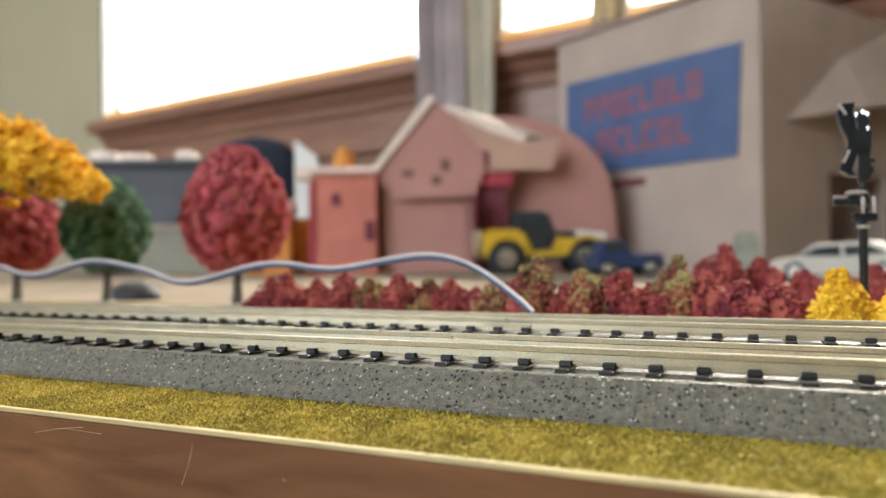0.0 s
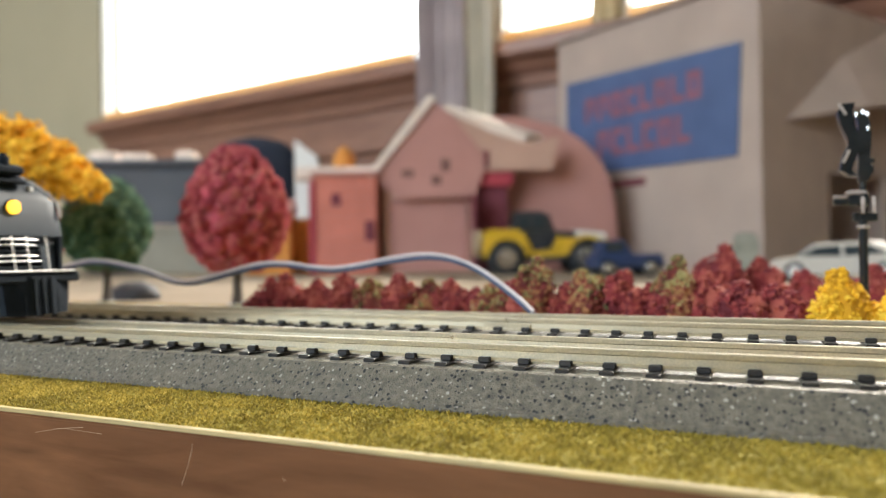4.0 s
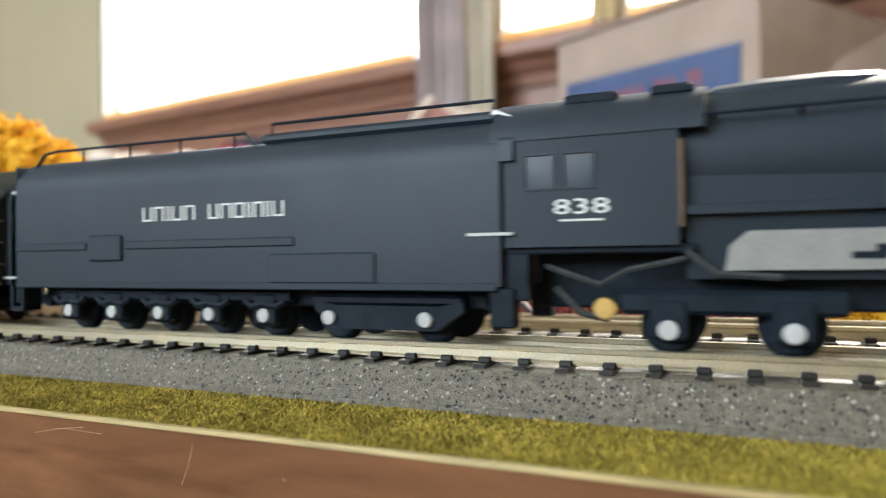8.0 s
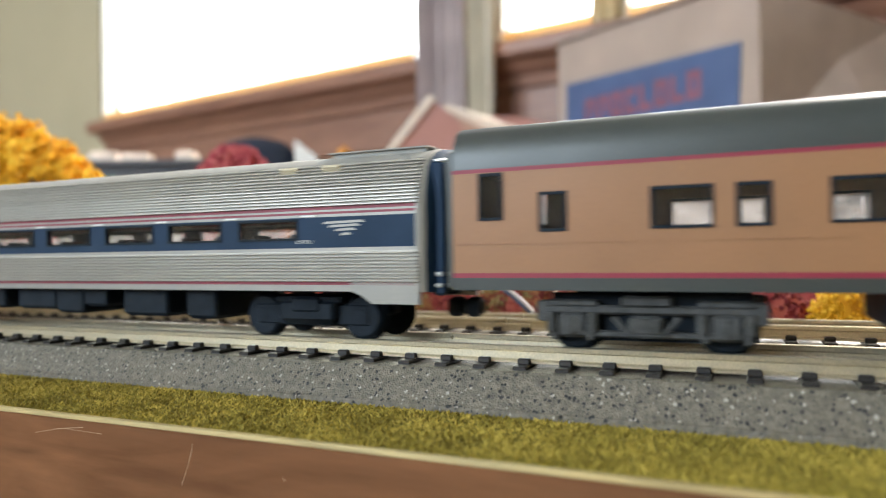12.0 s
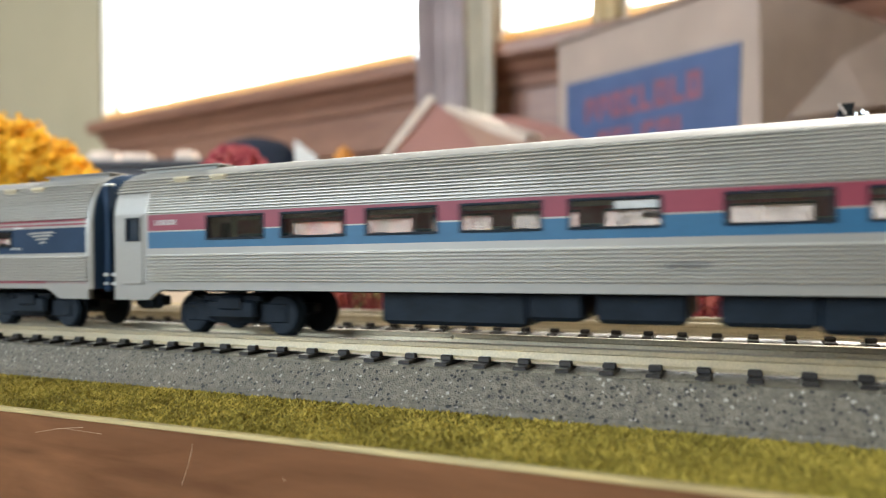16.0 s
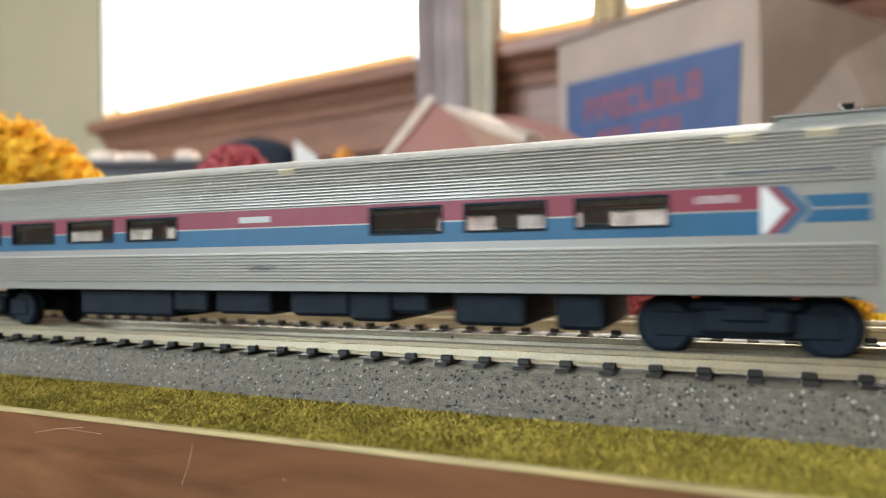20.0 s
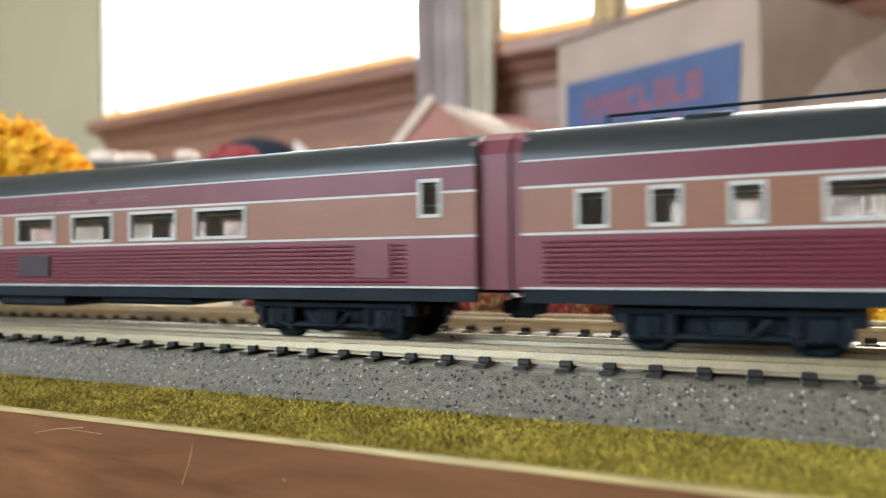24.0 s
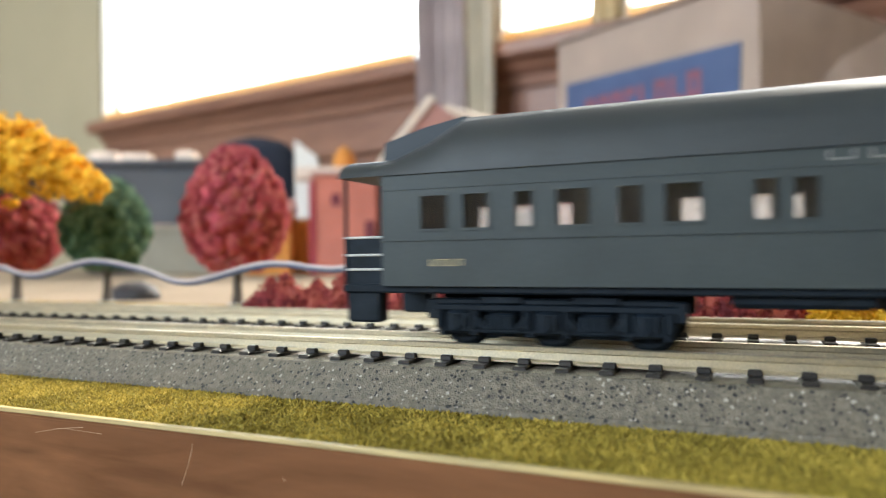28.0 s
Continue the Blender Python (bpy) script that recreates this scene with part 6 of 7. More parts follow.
R1 = "russet foam bush with ragged outline beside the track"
R2 = "russet foam bush with pale green tips beside the track"
row = [(-112, 9.0, 12.6, 0), (-105.5, 9.5, 13.9, 0), (-98.5, 9.0, 12.4, 0), (-91.5, 9.5, 13.6, 0), (-84.5, 9.0, 12.2, 1), (-77.5, 9.5, 13.2, 0), (-70.5, 9.0, 12.0, 1), (-64, 8.5, 12.0, 0), (-58, 8.0, 10.2, 0), (-52.5, 8.0, 11.0, 1), (-47.0, 7.5, 12.4, 0), (-41.5, 7.5, 17.0, 1), (-36, 7.0, 11.5, 0), (-31.5, 9.0, 14.2, 1), (-24, 8.5, 14.2, 0), (-18.5, 7.0, 11.5, 0), (-13.8, 8.0, 16.6, 1), (-7.0, 9.0, 14.0, 0), (-1.0, 8.5, 12.4, 0), (5.0, 9.0, 11.6, 0)]
for k, (x, w, h, tip) in enumerate(row):
    bush(x, 59 + (k * 37 % 9), w * 1.3, h, AUTUMN_TIP if tip else AUTUMN, 100 + k, R2 if tip else R1)
bush(14.6, 56, 12.5, 14.6, GOLDEN, 7, "bright golden foam bush at the foot of the signal")
bush(22.5, 57, 9.0, 10.5, GOLDEN, 8, "small golden foam bush beside the track")
for k, (x, y, w, h) in enumerate([(-7, 112, 15, 19.5), (3, 118, 14, 16), (14, 112, 15, 13), (27, 108, 15, 14), (-19, 120, 12, 12.5)]):
    bush(x, y, w, h, AUTUMN, 140 + k, "dark russet foam bush in the second row")


def round_tree(x, y, h, w, z0, material, seed, label):
    """A foam ball tree: tapered trunk with a foot and limbs, and a lumpy crown."""
    t = thing("model_tree", label, "tree", "model trees", mm(x, y, 0))
    rng = random.Random(seed)
    tr = Shape().tube([(0, 0, 0.8), (0.2, 0, z0 * 0.4), (0.1, 0, z0 * 0.75), (0, 0.1, z0 + 4), (0.2, 0, h * 0.7)], [2.3, 1.7, 1.6, 1.3, 0.6], 12)
    for k in range(6):
        a = k * 1.05 + seed
        tr.tube([(0, 0, z0 + k * 1.5), (math.cos(a) * w * 0.16, math.sin(a) * w * 0.16, z0 + 5 + k * 2), (math.cos(a) * w * 0.3, math.sin(a) * w * 0.3, z0 + 9 + k * 3)], [0.5, 0.35, 0.2], 6)
    part("trunk", tr, TRUNK, t, smooth=50)
    part("foot", Shape().disc(0, 0, 0.5, 3.4, 1.0, 20, "z"), PALE, t, "pale round plastic foot")
    sh = Shape()
    ch = h - z0
    prof = lambda f: math.sin(math.pi * min(1.0, f * 0.96 + 0.03) ** 0.82) ** 0.58
    for q in range(430):
        lf = (q + 0.5) / 430
        la = q * 2.39996 + rng.uniform(-0.25, 0.25)
        rr = w / 2 * prof(lf) * rng.uniform(0.86, 0.96)
        cx, cy, cz = math.cos(la) * rr, math.sin(la) * rr, z0 + ch * lf
        s = w * rng.uniform(0.026, 0.05)
        for _ in range(30):
            v = Vector((rng.gauss(0, 1), rng.gauss(0, 1), rng.gauss(0, 1))).normalized() * s
            if z0 - 0.6 < cz + v.z < h:
                sh.blob(cx + v.x, cy + v.y, cz + v.z, rng.uniform(0.45, 0.85), rng)
    rings = []
    for k in range(1, 14):
        f = k / 14
        rings.append([(math.cos(a) * w / 2 * prof(f) * (0.85 + 0.04 * math.sin(3 * a + k)), math.sin(a) * w / 2 * prof(f) * (0.85 + 0.04 * math.cos(2 * a + k)), z0 + ch * f) for a in (2 * math.pi * q / 20 for q in range(20))])
    sh.loft(rings)
    part("crown", sh, material, t)
    return t


round_tree(-173.8, 120.5, 59.0, 38.5, 13.5, RED_TREE, 1, "red foam ball tree on a thin trunk")
round_tree(-241.0, 120.7, 51.5, 34.5, 14.5, GREEN_TREE, 2, "dark green foam ball tree on a thin trunk")
round_tree(-291.0, 117.1, 52.0, 37.0, 14.5, RED_TREE, 3, "red foam ball tree beside the green one")


def spreading_tree(x, y):
    """A wide umbrella crown of yellow clumps on bare branches that fan out from a thin trunk."""
    t = thing("model_tree", "golden spreading tree with bare twigs under its crown", "tree", "model trees", mm(x, y, 0))
    rng = random.Random(12)
    tr = Shape().tube([(0, 0, 0), (0.6, 0, 20), (1.5, 0.5, 38)], [2.0, 1.5, 1.1], 10)
    R = 66.5
    top = lambda r: 70.5 - 27.0 * (r / R) ** 2.2
    clumps = []
    for k in range(170):
        a, r = k * 2.39996, R * math.sqrt((k + 0.5) / 170)
        zt = top(r) + rng.uniform(-2.6, 1.4)
        cx, cy = math.cos(a) * r, math.sin(a) * r * 0.30
        clumps.append((cx, cy, zt - 3.0))
        if r < R * 0.86:
            clumps.append((cx + rng.uniform(-4, 4), cy + rng.uniform(-4, 4), zt - rng.uniform(6.5, 10.5)))
        if k % 5 == 0:
            m_ = (cx * 0.42, cy * 0.42, 40 + r * 0.06 + 3 * rng.random())
            tr.tube([(1.0, 0.2, 30 + 7 * rng.random()), m_, (cx * 0.8, cy * 0.8, zt - 9), (cx, cy, zt - 4)], [0.8, 0.6, 0.4, 0.2], 6)
    part("trunk", tr, TRUNK, t, smooth=50)
    sh = Shape()
    for cx, cy, cz in clumps:
        s = rng.uniform(2.6, 4.6)
        for _ in range(40):
            v = Vector((rng.gauss(0, 1), rng.gauss(0, 1), rng.gauss(0, 1))).normalized() * s * rng.uniform(0.55, 1.0)
            sh.blob(cx + v.x, cy + v.y, cz + v.z * 0.8, rng.uniform(0.5, 1.0), rng)
    part("crown", sh, GOLDEN, t)


spreading_tree(-256.0, 74.0)


def feeder_wire():
    t = thing("feeder_wire", "pair of blue and white feeder wires looping to the far track", "wire")
    pts = [(-38.1, 45.2, 6.3), (-43.4, 47.5, 10.0), (-50.5, 49, 14.5), (-56.7, 49, 17.0), (-63.2, 49, 17.6), (-71.4, 49, 16.8), (-85.8, 49, 15.0), (-99.7, 49, 16.2), (-109.6, 49, 15.4), (-129.1, 49, 11.8), (-144.3, 49, 15.2), (-162.9, 49, 17.3), (-185.4, 49, 13.5), (-206, 49, 16.8), (-240, 49, 14), (-300, 52, 8), (-380, 60, 1.2)]
    fine = []
    V = [Vector(p) for p in pts]
    for i in range(len(V) - 1):
        p0, p1, p2, p3 = V[max(i - 1, 0)], V[i], V[i + 1], V[min(i + 2, len(V) - 1)]
        for k in range(6):
            f = k / 6
            fine.append(0.5 * (2 * p1 + (p2 - p0) * f + (2 * p0 - 5 * p1 + 4 * p2 - p3) * f * f + (3 * p1 - p0 - 3 * p2 + p3) * f ** 3))
    fine.append(V[-1])
    blue = mat("blue_wire_insulation", (0.05, 0.07, 0.14), 0.35, 0, 0.1, 3)
    white = mat("pinkish_white_wire_insulation", (0.62, 0.55, 0.56), 0.35, 0, 0.06, 3)
    part("blue_wire", Shape().tube([p + Vector((0, 0.1, -0.3)) for p in fine], 0.52, 8), blue, t, smooth=60)
    part("white_wire", Shape().tube([p + Vector((0, -0.25, 0.48 + 0.1 * math.sin(k * 0.3))) for k, p in enumerate(fine)], 0.34, 8), white, t, smooth=60)


feeder_wire()


def signal():
    """A black mast with two folded signal heads, a stepped bracket and two round back plates."""
    t = thing("track_signal", "black model signal mast with folded heads and painted pale highlights", "signal", m=mm(20.4, 72, 0))
    part("mast", Shape().tube([(0, 0, 0), (0, 0, 21), (0.1, 0, 30), (0.1, 0, 44.0)], [0.85, 0.8, 0.7, 0.7], 12), GLOSS_BLACK, t, smooth=50)
    part("base", Shape().box(-3, 3, -3, 3, 0, 1.6, 0.3), GLOSS_BLACK, t)

    def head(name, pts, y0, y1, material, label=""):
        rings = []
        for (x, z, w, d) in pts:
            rings.append([(x - w, y0 - d, z), (x + w, y0 - d * 0.4, z), (x + w, y1, z), (x - w, y1, z)])
        return part(name, Shape().loft(rings), material, t, label, 20)

    head("lamp_head", [(-1.7, 32.0, 0.7, 0.2), (-2.9, 33.2, 1.0, 0.8), (-2.2, 36.0, 1.2, 0.9), (-1.5, 38.0, 1.0, 0.5), (-1.6, 39.2, 1.0, 0.5), (-2.5, 42.0, 1.3, 0.9), (-2.9, 44.6, 1.3, 0.9), (-2.3, 46.2, 1.1, 0.3)], -1.6, 0.8, GLOSS_BLACK)
    # Pale strips put the highlights on the upper faces of the hoods.
    for x, z, q in ((-3.4, 45.0, 62), (-2.9, 35.8, -66)):
        m_ = Matrix.Translation((x, -2.2, z)) @ Matrix.Rotation(radians(q), 4, "Y")
        part("hood_highlight", Shape().box(-1.3, 1.3, -0.35, 0.25, -0.28, 0.28, 0.1, m=m_), SIGNAL_PALE, t, "pale strip painted as the hood's highlight")
    head("back_tube", [(0.1, 31.0, 0.85, 0.2), (0.2, 32.2, 1.15, 0.5), (0.3, 35.5, 1.0, 0.5), (0.4, 40.0, 1.15, 0.6), (0.4, 42.0, 1.0, 0.5), (-0.1, 44.2, 0.9, 0.3)], -1.2, 1.0, GLOSS_BLACK)
    for x, z in ((-0.9, 43.9), (0.2, 44.3), (0.9, 43.9), (1.0, 41.1)):
        part("rivet", Shape().disc(x, -1.2, z, 0.42, 0.8, 14, "z"), CHROME_SIGNAL, t, "bright chrome cap", 40)
    part("bracket", Shape().box(-5.2, -2.4, -1.6, 0.6, 26.4, 27.9, 0.35).box(-2.6, 0.9, -1.8, 0.8, 26.2, 28.7, 0.35), GLOSS_BLACK, t)
    # Pale blocks stand for the highlight along the bracket's top.
    part("bracket_top", Shape().box(-5.2, -2.8, -1.7, 0.5, 27.8, 28.3, 0.2).box(-2.9, 0.4, -1.9, 0.6, 28.5, 29.2, 0.25), SIGNAL_PALE, t, "pale bracket top painted as a highlight")
    for x in (-0.3, 1.5):
        part("back_plate", Shape().disc(x, -2.0, 26.3, 1.0, 0.5, 24, "x").loft([[(x + 0.3 * k, -2.4 + math.cos(a) * 0.5, 26.3 + math.sin(a) * 1.6) for a in (6.283 * q / 16 for q in range(16))] for k in (-1, 1)]), SIGNAL_PALE, t, "pale round plate", 40)
    part("cross_tie", Shape().box(-1.8, 2.4, -0.8, 0.6, 23.2, 25.0, 0.3), GLOSS_BLACK, t)
    part("collar", Shape().disc(0, 0, 22.2, 1.15, 0.7, 16, "z"), SIGNAL_PALE, t, "pale collar", 40)
    part("side_lamp", Shape().disc(1.5, -0.8, 34.9, 0.55, 0.9, 14, "z").disc(1.4, -0.8, 33.2, 0.45, 1.4, 14, "z"), GLOSS_BLACK, t, smooth=40)


GLOSS_BLACK = mat("glossy_black_plastic", (0.014, 0.017, 0.02), 0.18, 0, 0.2, 3)
# Pale tone for plates and collar, and for highlights on black plastic.
SIGNAL_PALE = mat("pale_signal_and_highlight", (0.42, 0.36, 0.33), 0.35, 0, 0.15, 2)
CHROME_SIGNAL = mat("small_chrome_cap", (0.85, 0.86, 0.88), 0.15, 1.0, 0.05, 2)
signal()

# ---- toy jeep, pick-up and car ----
TOY_YELLOW = mat("toy_yellow_paint", (0.62, 0.38, 0.03), 0.3, 0, 0.06, 20)
TOY_BLACK = mat("toy_black_plastic", (0.02, 0.022, 0.025), 0.5, 0, 0.2, 10)
TOY_WHITE = mat("toy_white_paint", (0.72, 0.72, 0.7), 0.3, 0, 0.05, 20)
TOY_BLUE = mat("toy_blue_paint", (0.024, 0.045, 0.12), 0.35, 0, 0.1, 20)
CHROME = mat("toy_chrome", (0.6, 0.6, 0.6), 0.25, 1.0, 0.1, 5)
TOY_GLASS = mat("toy_dark_glass", (0.03, 0.04, 0.045), 0.12, 0, 0.1, 10)


def toy_wheel(car, x, y, r, w):
    ob = part("wheel", Shape().disc(x, y, r, r, w, 30), TOY_BLACK, car, "black ribbed toy tyre", 40)
    s = -1 if y < 0 else 1
    part("rim", Shape().disc(x, y + s * w * 0.45, r, r * 0.62, w * 0.25, 24).disc(x, y + s * w * 0.58, r, r * 0.2, w * 0.2, 16), CHROME, ob, "pale silver rim", 30)
    return ob


def jeep():
    c = thing("toy_jeep", "yellow toy jeep with a black soft top and painted bonnet shine", "toy car", "toy vehicles", mm(-176.0, 547.0, -0.6, 0, 0, 24))
    W = 24
    prof = [(-57, 15), (-57, 38), (-50, 41), (-27, 41), (-20, 36), (-12, 21), (4, 21), (9, 33), (56, 31), (58, 17)]
    n = len(prof)
    part("body", Shape().loft([[(x, y, z) for x, z in prof] for y in (-W, -W + 1.5, W - 1.5, W)]), TOY_YELLOW, c, "glossy yellow body with cut-away doors", 20)
    for s in (-1, 1):
        arc = lambda x, r: [(x + r * math.cos(q), r * math.sin(q) + 14.5) for q in (radians(15 + 15 * k) for k in range(11))]
        for x in (-36, 36):
            o_, i_ = arc(x, 20.5), arc(x, 17)
            rings = [[(a[0], s * 20, a[1]), (a[0], s * 28.5, a[1]), (b[0], s * 28.5, b[1]), (b[0], s * 20, b[1])] for a, b in zip(o_, i_)]
            part("fender", Shape().loft(rings), TOY_YELLOW, c, "yellow rounded wheel arch", 40)
            # Black disc on the solid side stands for the shaded wheel hollow.
            part("wheel_well", Shape().disc(x, s * 23.9, 14.5, 17.2, 0.6, 28), TOY_BLACK, c)
        # Black sheet puts the dark of the interior into the door cut.
        part("doorway_shade", Shape().add([(x, s * (W + k), z) for k in (0.0, 0.3) for x, z in ((-19, 36), (-11, 22), (3, 22), (8, 33), (8, 38), (-19, 38))], [(0, 1, 2, 3, 4, 5), (11, 10, 9, 8, 7, 6)] + [(q, (q + 1) % 6, 6 + (q + 1) % 6, 6 + q) for q in range(6)]), TOY_BLACK, c, "black sheet for the shade in the open doorway")
        part("sill_bar", Shape().box(-16, 18, s * 25 - 1.5, s * 25 + 1.5, 11, 16, 0.6), TOY_BLACK, c)
    part("bonnet", Shape().loft([[(9, -17, 32), (9, 17, 32), (9, 15, 39), (9, -15, 39)], [(30, -17, 31.5), (30, 17, 31.5), (30, 14.5, 38.5), (30, -14.5, 38.5)], [(55, -15, 31), (55, 15, 31), (54, 12, 36), (54, -12, 36)]]), TOY_BLACK, c, "dark rear of the bonnet")
    # White paint puts the bright reflection on the front of the bonnet.
    part("bonnet_shine", Shape().loft([[(28, -17.5, 31), (28, 17.5, 31), (28, 15, 39.6), (28, -15, 39.6)], [(56, -15.5, 30.5), (56, 15.5, 30.5), (55.4, 12.5, 36.8), (55.4, -12.5, 36.8)]]), TOY_WHITE, c, "white panel painted as the bonnet's bright reflection")
    part("soft_top", Shape().loft([[(-30, -22, 40), (6, -22, 38), (6, 22, 38), (-30, 22, 40)], [(-28, -21, 52), (1, -21, 52), (1, 21, 52), (-28, 21, 52)], [(-27, -19.5, 57), (-3, -19.5, 57), (-3, 19.5, 57), (-27, 19.5, 57)]]), TOY_BLACK, c, "black soft top")
    for s in (-1, 1):
        part("side_window", Shape().box(-25, -15, s * 22 - 0.5, s * 22 + 0.5, 42, 52, 0.2).box(-12, 0, s * 22 - 0.5, s * 22 + 0.5, 40, 52, 0.2), TOY_GLASS, c)
        for x in (-36, 36):
            toy_wheel(c, x, s * 23.5, 14.5, 11)
        part("headlamp", Shape().disc(58.5, s * 9, 26, 3.6, 1.5, 18, "x"), CHROME, c, smooth=30)
    part("windscreen", Shape().add([(8, -20, 33), (8, 20, 33), (1, 19, 54), (1, -19, 54), (10, -20, 33), (10, 20, 33), (3, 19, 54), (3, -19, 54)], [(0, 1, 2, 3), (7, 6, 5, 4), (0, 4, 5, 1), (1, 5, 6, 2), (2, 6, 7, 3), (3, 7, 4, 0)]), TOY_GLASS, c)
    part("grille", Shape().box(57.6, 58.6, -6, 6, 19, 29, 0.3), TOY_BLACK, c)
    part("bumper", Shape().box(59, 63, -24, 24, 13, 18, 1).box(-61, -57, -24, 24, 12, 17, 1), TOY_BLACK, c)
    part("spare_wheel", Shape().disc(-61, 0, 28, 13, 8, 28, "x"), TAN_TYRE, c, "beige spare wheel cover", 40)


TAN_TYRE = mat("beige_toy_cover", (0.40, 0.30, 0.19), 0.6, 0, 0.1, 20)
jeep()


def small_truck():
    c = thing("toy_pickup", "small dark blue toy pick-up", "toy car", "toy vehicles", mm(-92.0, 470.0, -0.6, 0, 0, 30))
    part("body", Shape().box(-24, 30, -13, 13, 6, 17, 2), TOY_BLUE, c, "dark blue body")
    part("cabin", Shape().loft([[(-20, -12, 16), (6, -12, 16), (6, 12, 16), (-20, 12, 16)], [(-17, -10, 28), (-1, -10, 28), (-1, 10, 28), (-17, 10, 28)]]), TOY_BLUE, c)
    part("windscreen", Shape().box(-16, -2, -12.2, 12.2, 19, 26, 0.4), TOY_GLASS, c)
    for x in (-15, 19):
        for y in (-12, 12):
            toy_wheel(c, x, y, 6.5, 5)
    part("bumper", Shape().box(30, 32, -12, 12, 6, 10, 0.5), CHROME, c)


small_truck()


CAR_CREAM = mat("dull_white_toy_paint", (0.46, 0.42, 0.36), 0.45, 0, 0.06, 20)


def white_car():
    c = thing("toy_car", "white toy estate car with dark windows", "toy car", "toy vehicles", mm(50.0, 374.0, -0.6, 0, 0, -20))
    prof = [(-36, 4), (-37, 10), (-34, 13), (-22, 14.5), (-11, 22), (16, 23), (30, 17.5), (37, 15), (38, 5)]
    W = 15
    n = len(prof)
    sh = Shape().loft([[(x, y, z if i in (0, 8) else z - (2 if abs(y) > 13 else 0)) for i, (x, z) in enumerate(prof)] for y in (-W, -W + 3, W - 3, W)])
    part("body", sh, CAR_CREAM, c, "dull white painted body", 30)
    for s in (-1, 1):
        gl = [(-19, 14.8), (-10, 20), (2, 20.6), (2, 14.8)], [(4, 14.8), (4, 20.6), (15, 21), (25, 16.5)]
        for g in gl:
            part("side_window", Shape().add([(x, s * W, z) for x, z in g] + [(x, s * (W + 0.6), z) for x, z in g], [(0, 1, 2, 3), (7, 6, 5, 4), (0, 4, 5, 1), (1, 5, 6, 2), (2, 6, 7, 3), (3, 7, 4, 0)]), TOY_GLASS, c)
        for x in (-22, 24):
            toy_wheel(c, x, s * 13, 6, 5)
    part("windscreen", Shape().add([(-21, -12, 15), (-21, 12, 15), (-12, 11, 21.4), (-12, -11, 21.4), (-21.6, -12, 15.5), (-21.6, 12, 15.5), (-12.6, 11, 22), (-12.6, -11, 22)], [(0, 1, 2, 3), (7, 6, 5, 4), (0, 4, 5, 1), (1, 5, 6, 2), (2, 6, 7, 3), (3, 7, 4, 0)]), TOY_GLASS, c)
    part("bumper", Shape().box(-39, -36, -13, 13, 4.5, 7.5, 0.5).box(36.5, 39, -13, 13, 4.5, 7.5, 0.5), TOY_BLACK, c)


white_car()


def milestone():
    g = mat("grey_green_stone", (0.26, 0.25, 0.2), 0.9, 0, 0.2, 10, 0.2, 2)
    sh = Shape().loft([[(x * w, y * w, z) for x, y in ((-9, -5), (9, -5), (9, 5), (-9, 5))] for w, z in ((1.2, -0.6), (1.2, 6), (1, 7), (1, 22), (0.85, 28), (0.5, 31))])
    ob = part("toy_boulder", sh, g, smooth=50)
    ob.matrix_basis = mm(-2, 461, 0)
    tagged(ob, "grey-green upright toy stone behind the bushes", "toy stone")


milestone()

# ---- paper and cardboard buildings ----
BRICK_PAPER = mat("salmon_brick_paper", (0.60, 0.19, 0.135), 0.85, 0, 0.12, 30, 0.05, 2)
PINK_CARD = mat("pinkish_brown_card", (0.48, 0.235, 0.20), 0.85, 0, 0.08, 60, 0.05, 2)
TAN_CARD = mat("tan_card", (0.54, 0.33, 0.25), 0.85, 0, 0.08, 60, 0.05, 2)
MAROON_CARD = mat("maroon_card", (0.18, 0.035, 0.05), 0.8, 0, 0.1, 40)
OPENING_SHADE = mat("dim_opening_brown", (0.2, 0.095, 0.08), 0.8, 0, 0.1, 40)
RED_CARD = mat("red_card", (0.42, 0.05, 0.07), 0.8, 0, 0.1, 40)
PALE_CARD = mat("pale_card_and_lit_edges", (0.80, 0.66, 0.56), 0.85, 0, 0.08, 30)
ORANGE_CARD = mat("orange_card", (0.65, 0.26, 0.05), 0.8, 0, 0.1, 30)
NAVY_SHELL = mat("dull_navy_shell", (0.03, 0.036, 0.055), 0.85, 0, 0.12, 60, spec=0.2)
BEIGE_CARD = mat("grey_beige_card", (0.30, 0.27, 0.215), 0.85, 0, 0.1, 40)
GREY_PLASTIC = mat("dark_grey_plastic", (0.065, 0.065, 0.075), 0.6, 0, 0.12, 60)
BUILD = Matrix.Translation((-0.304, 0.570, -0.0006)) @ Matrix.Rotation(radians(23.75), 4, "Z")


def sheet(outline, y0, y1):
    """A flat card cut to an (x, z) outline."""
    n = len(outline)
    return Shape().add([(x, y0, z) for x, z in outline] + [(x, y1, z) for x, z in outline], [tuple(range(n)), tuple(range(2 * n - 1, n - 1, -1))] + [(i, (i + 1) % n, n + (i + 1) % n, n + i) for i in range(n)])


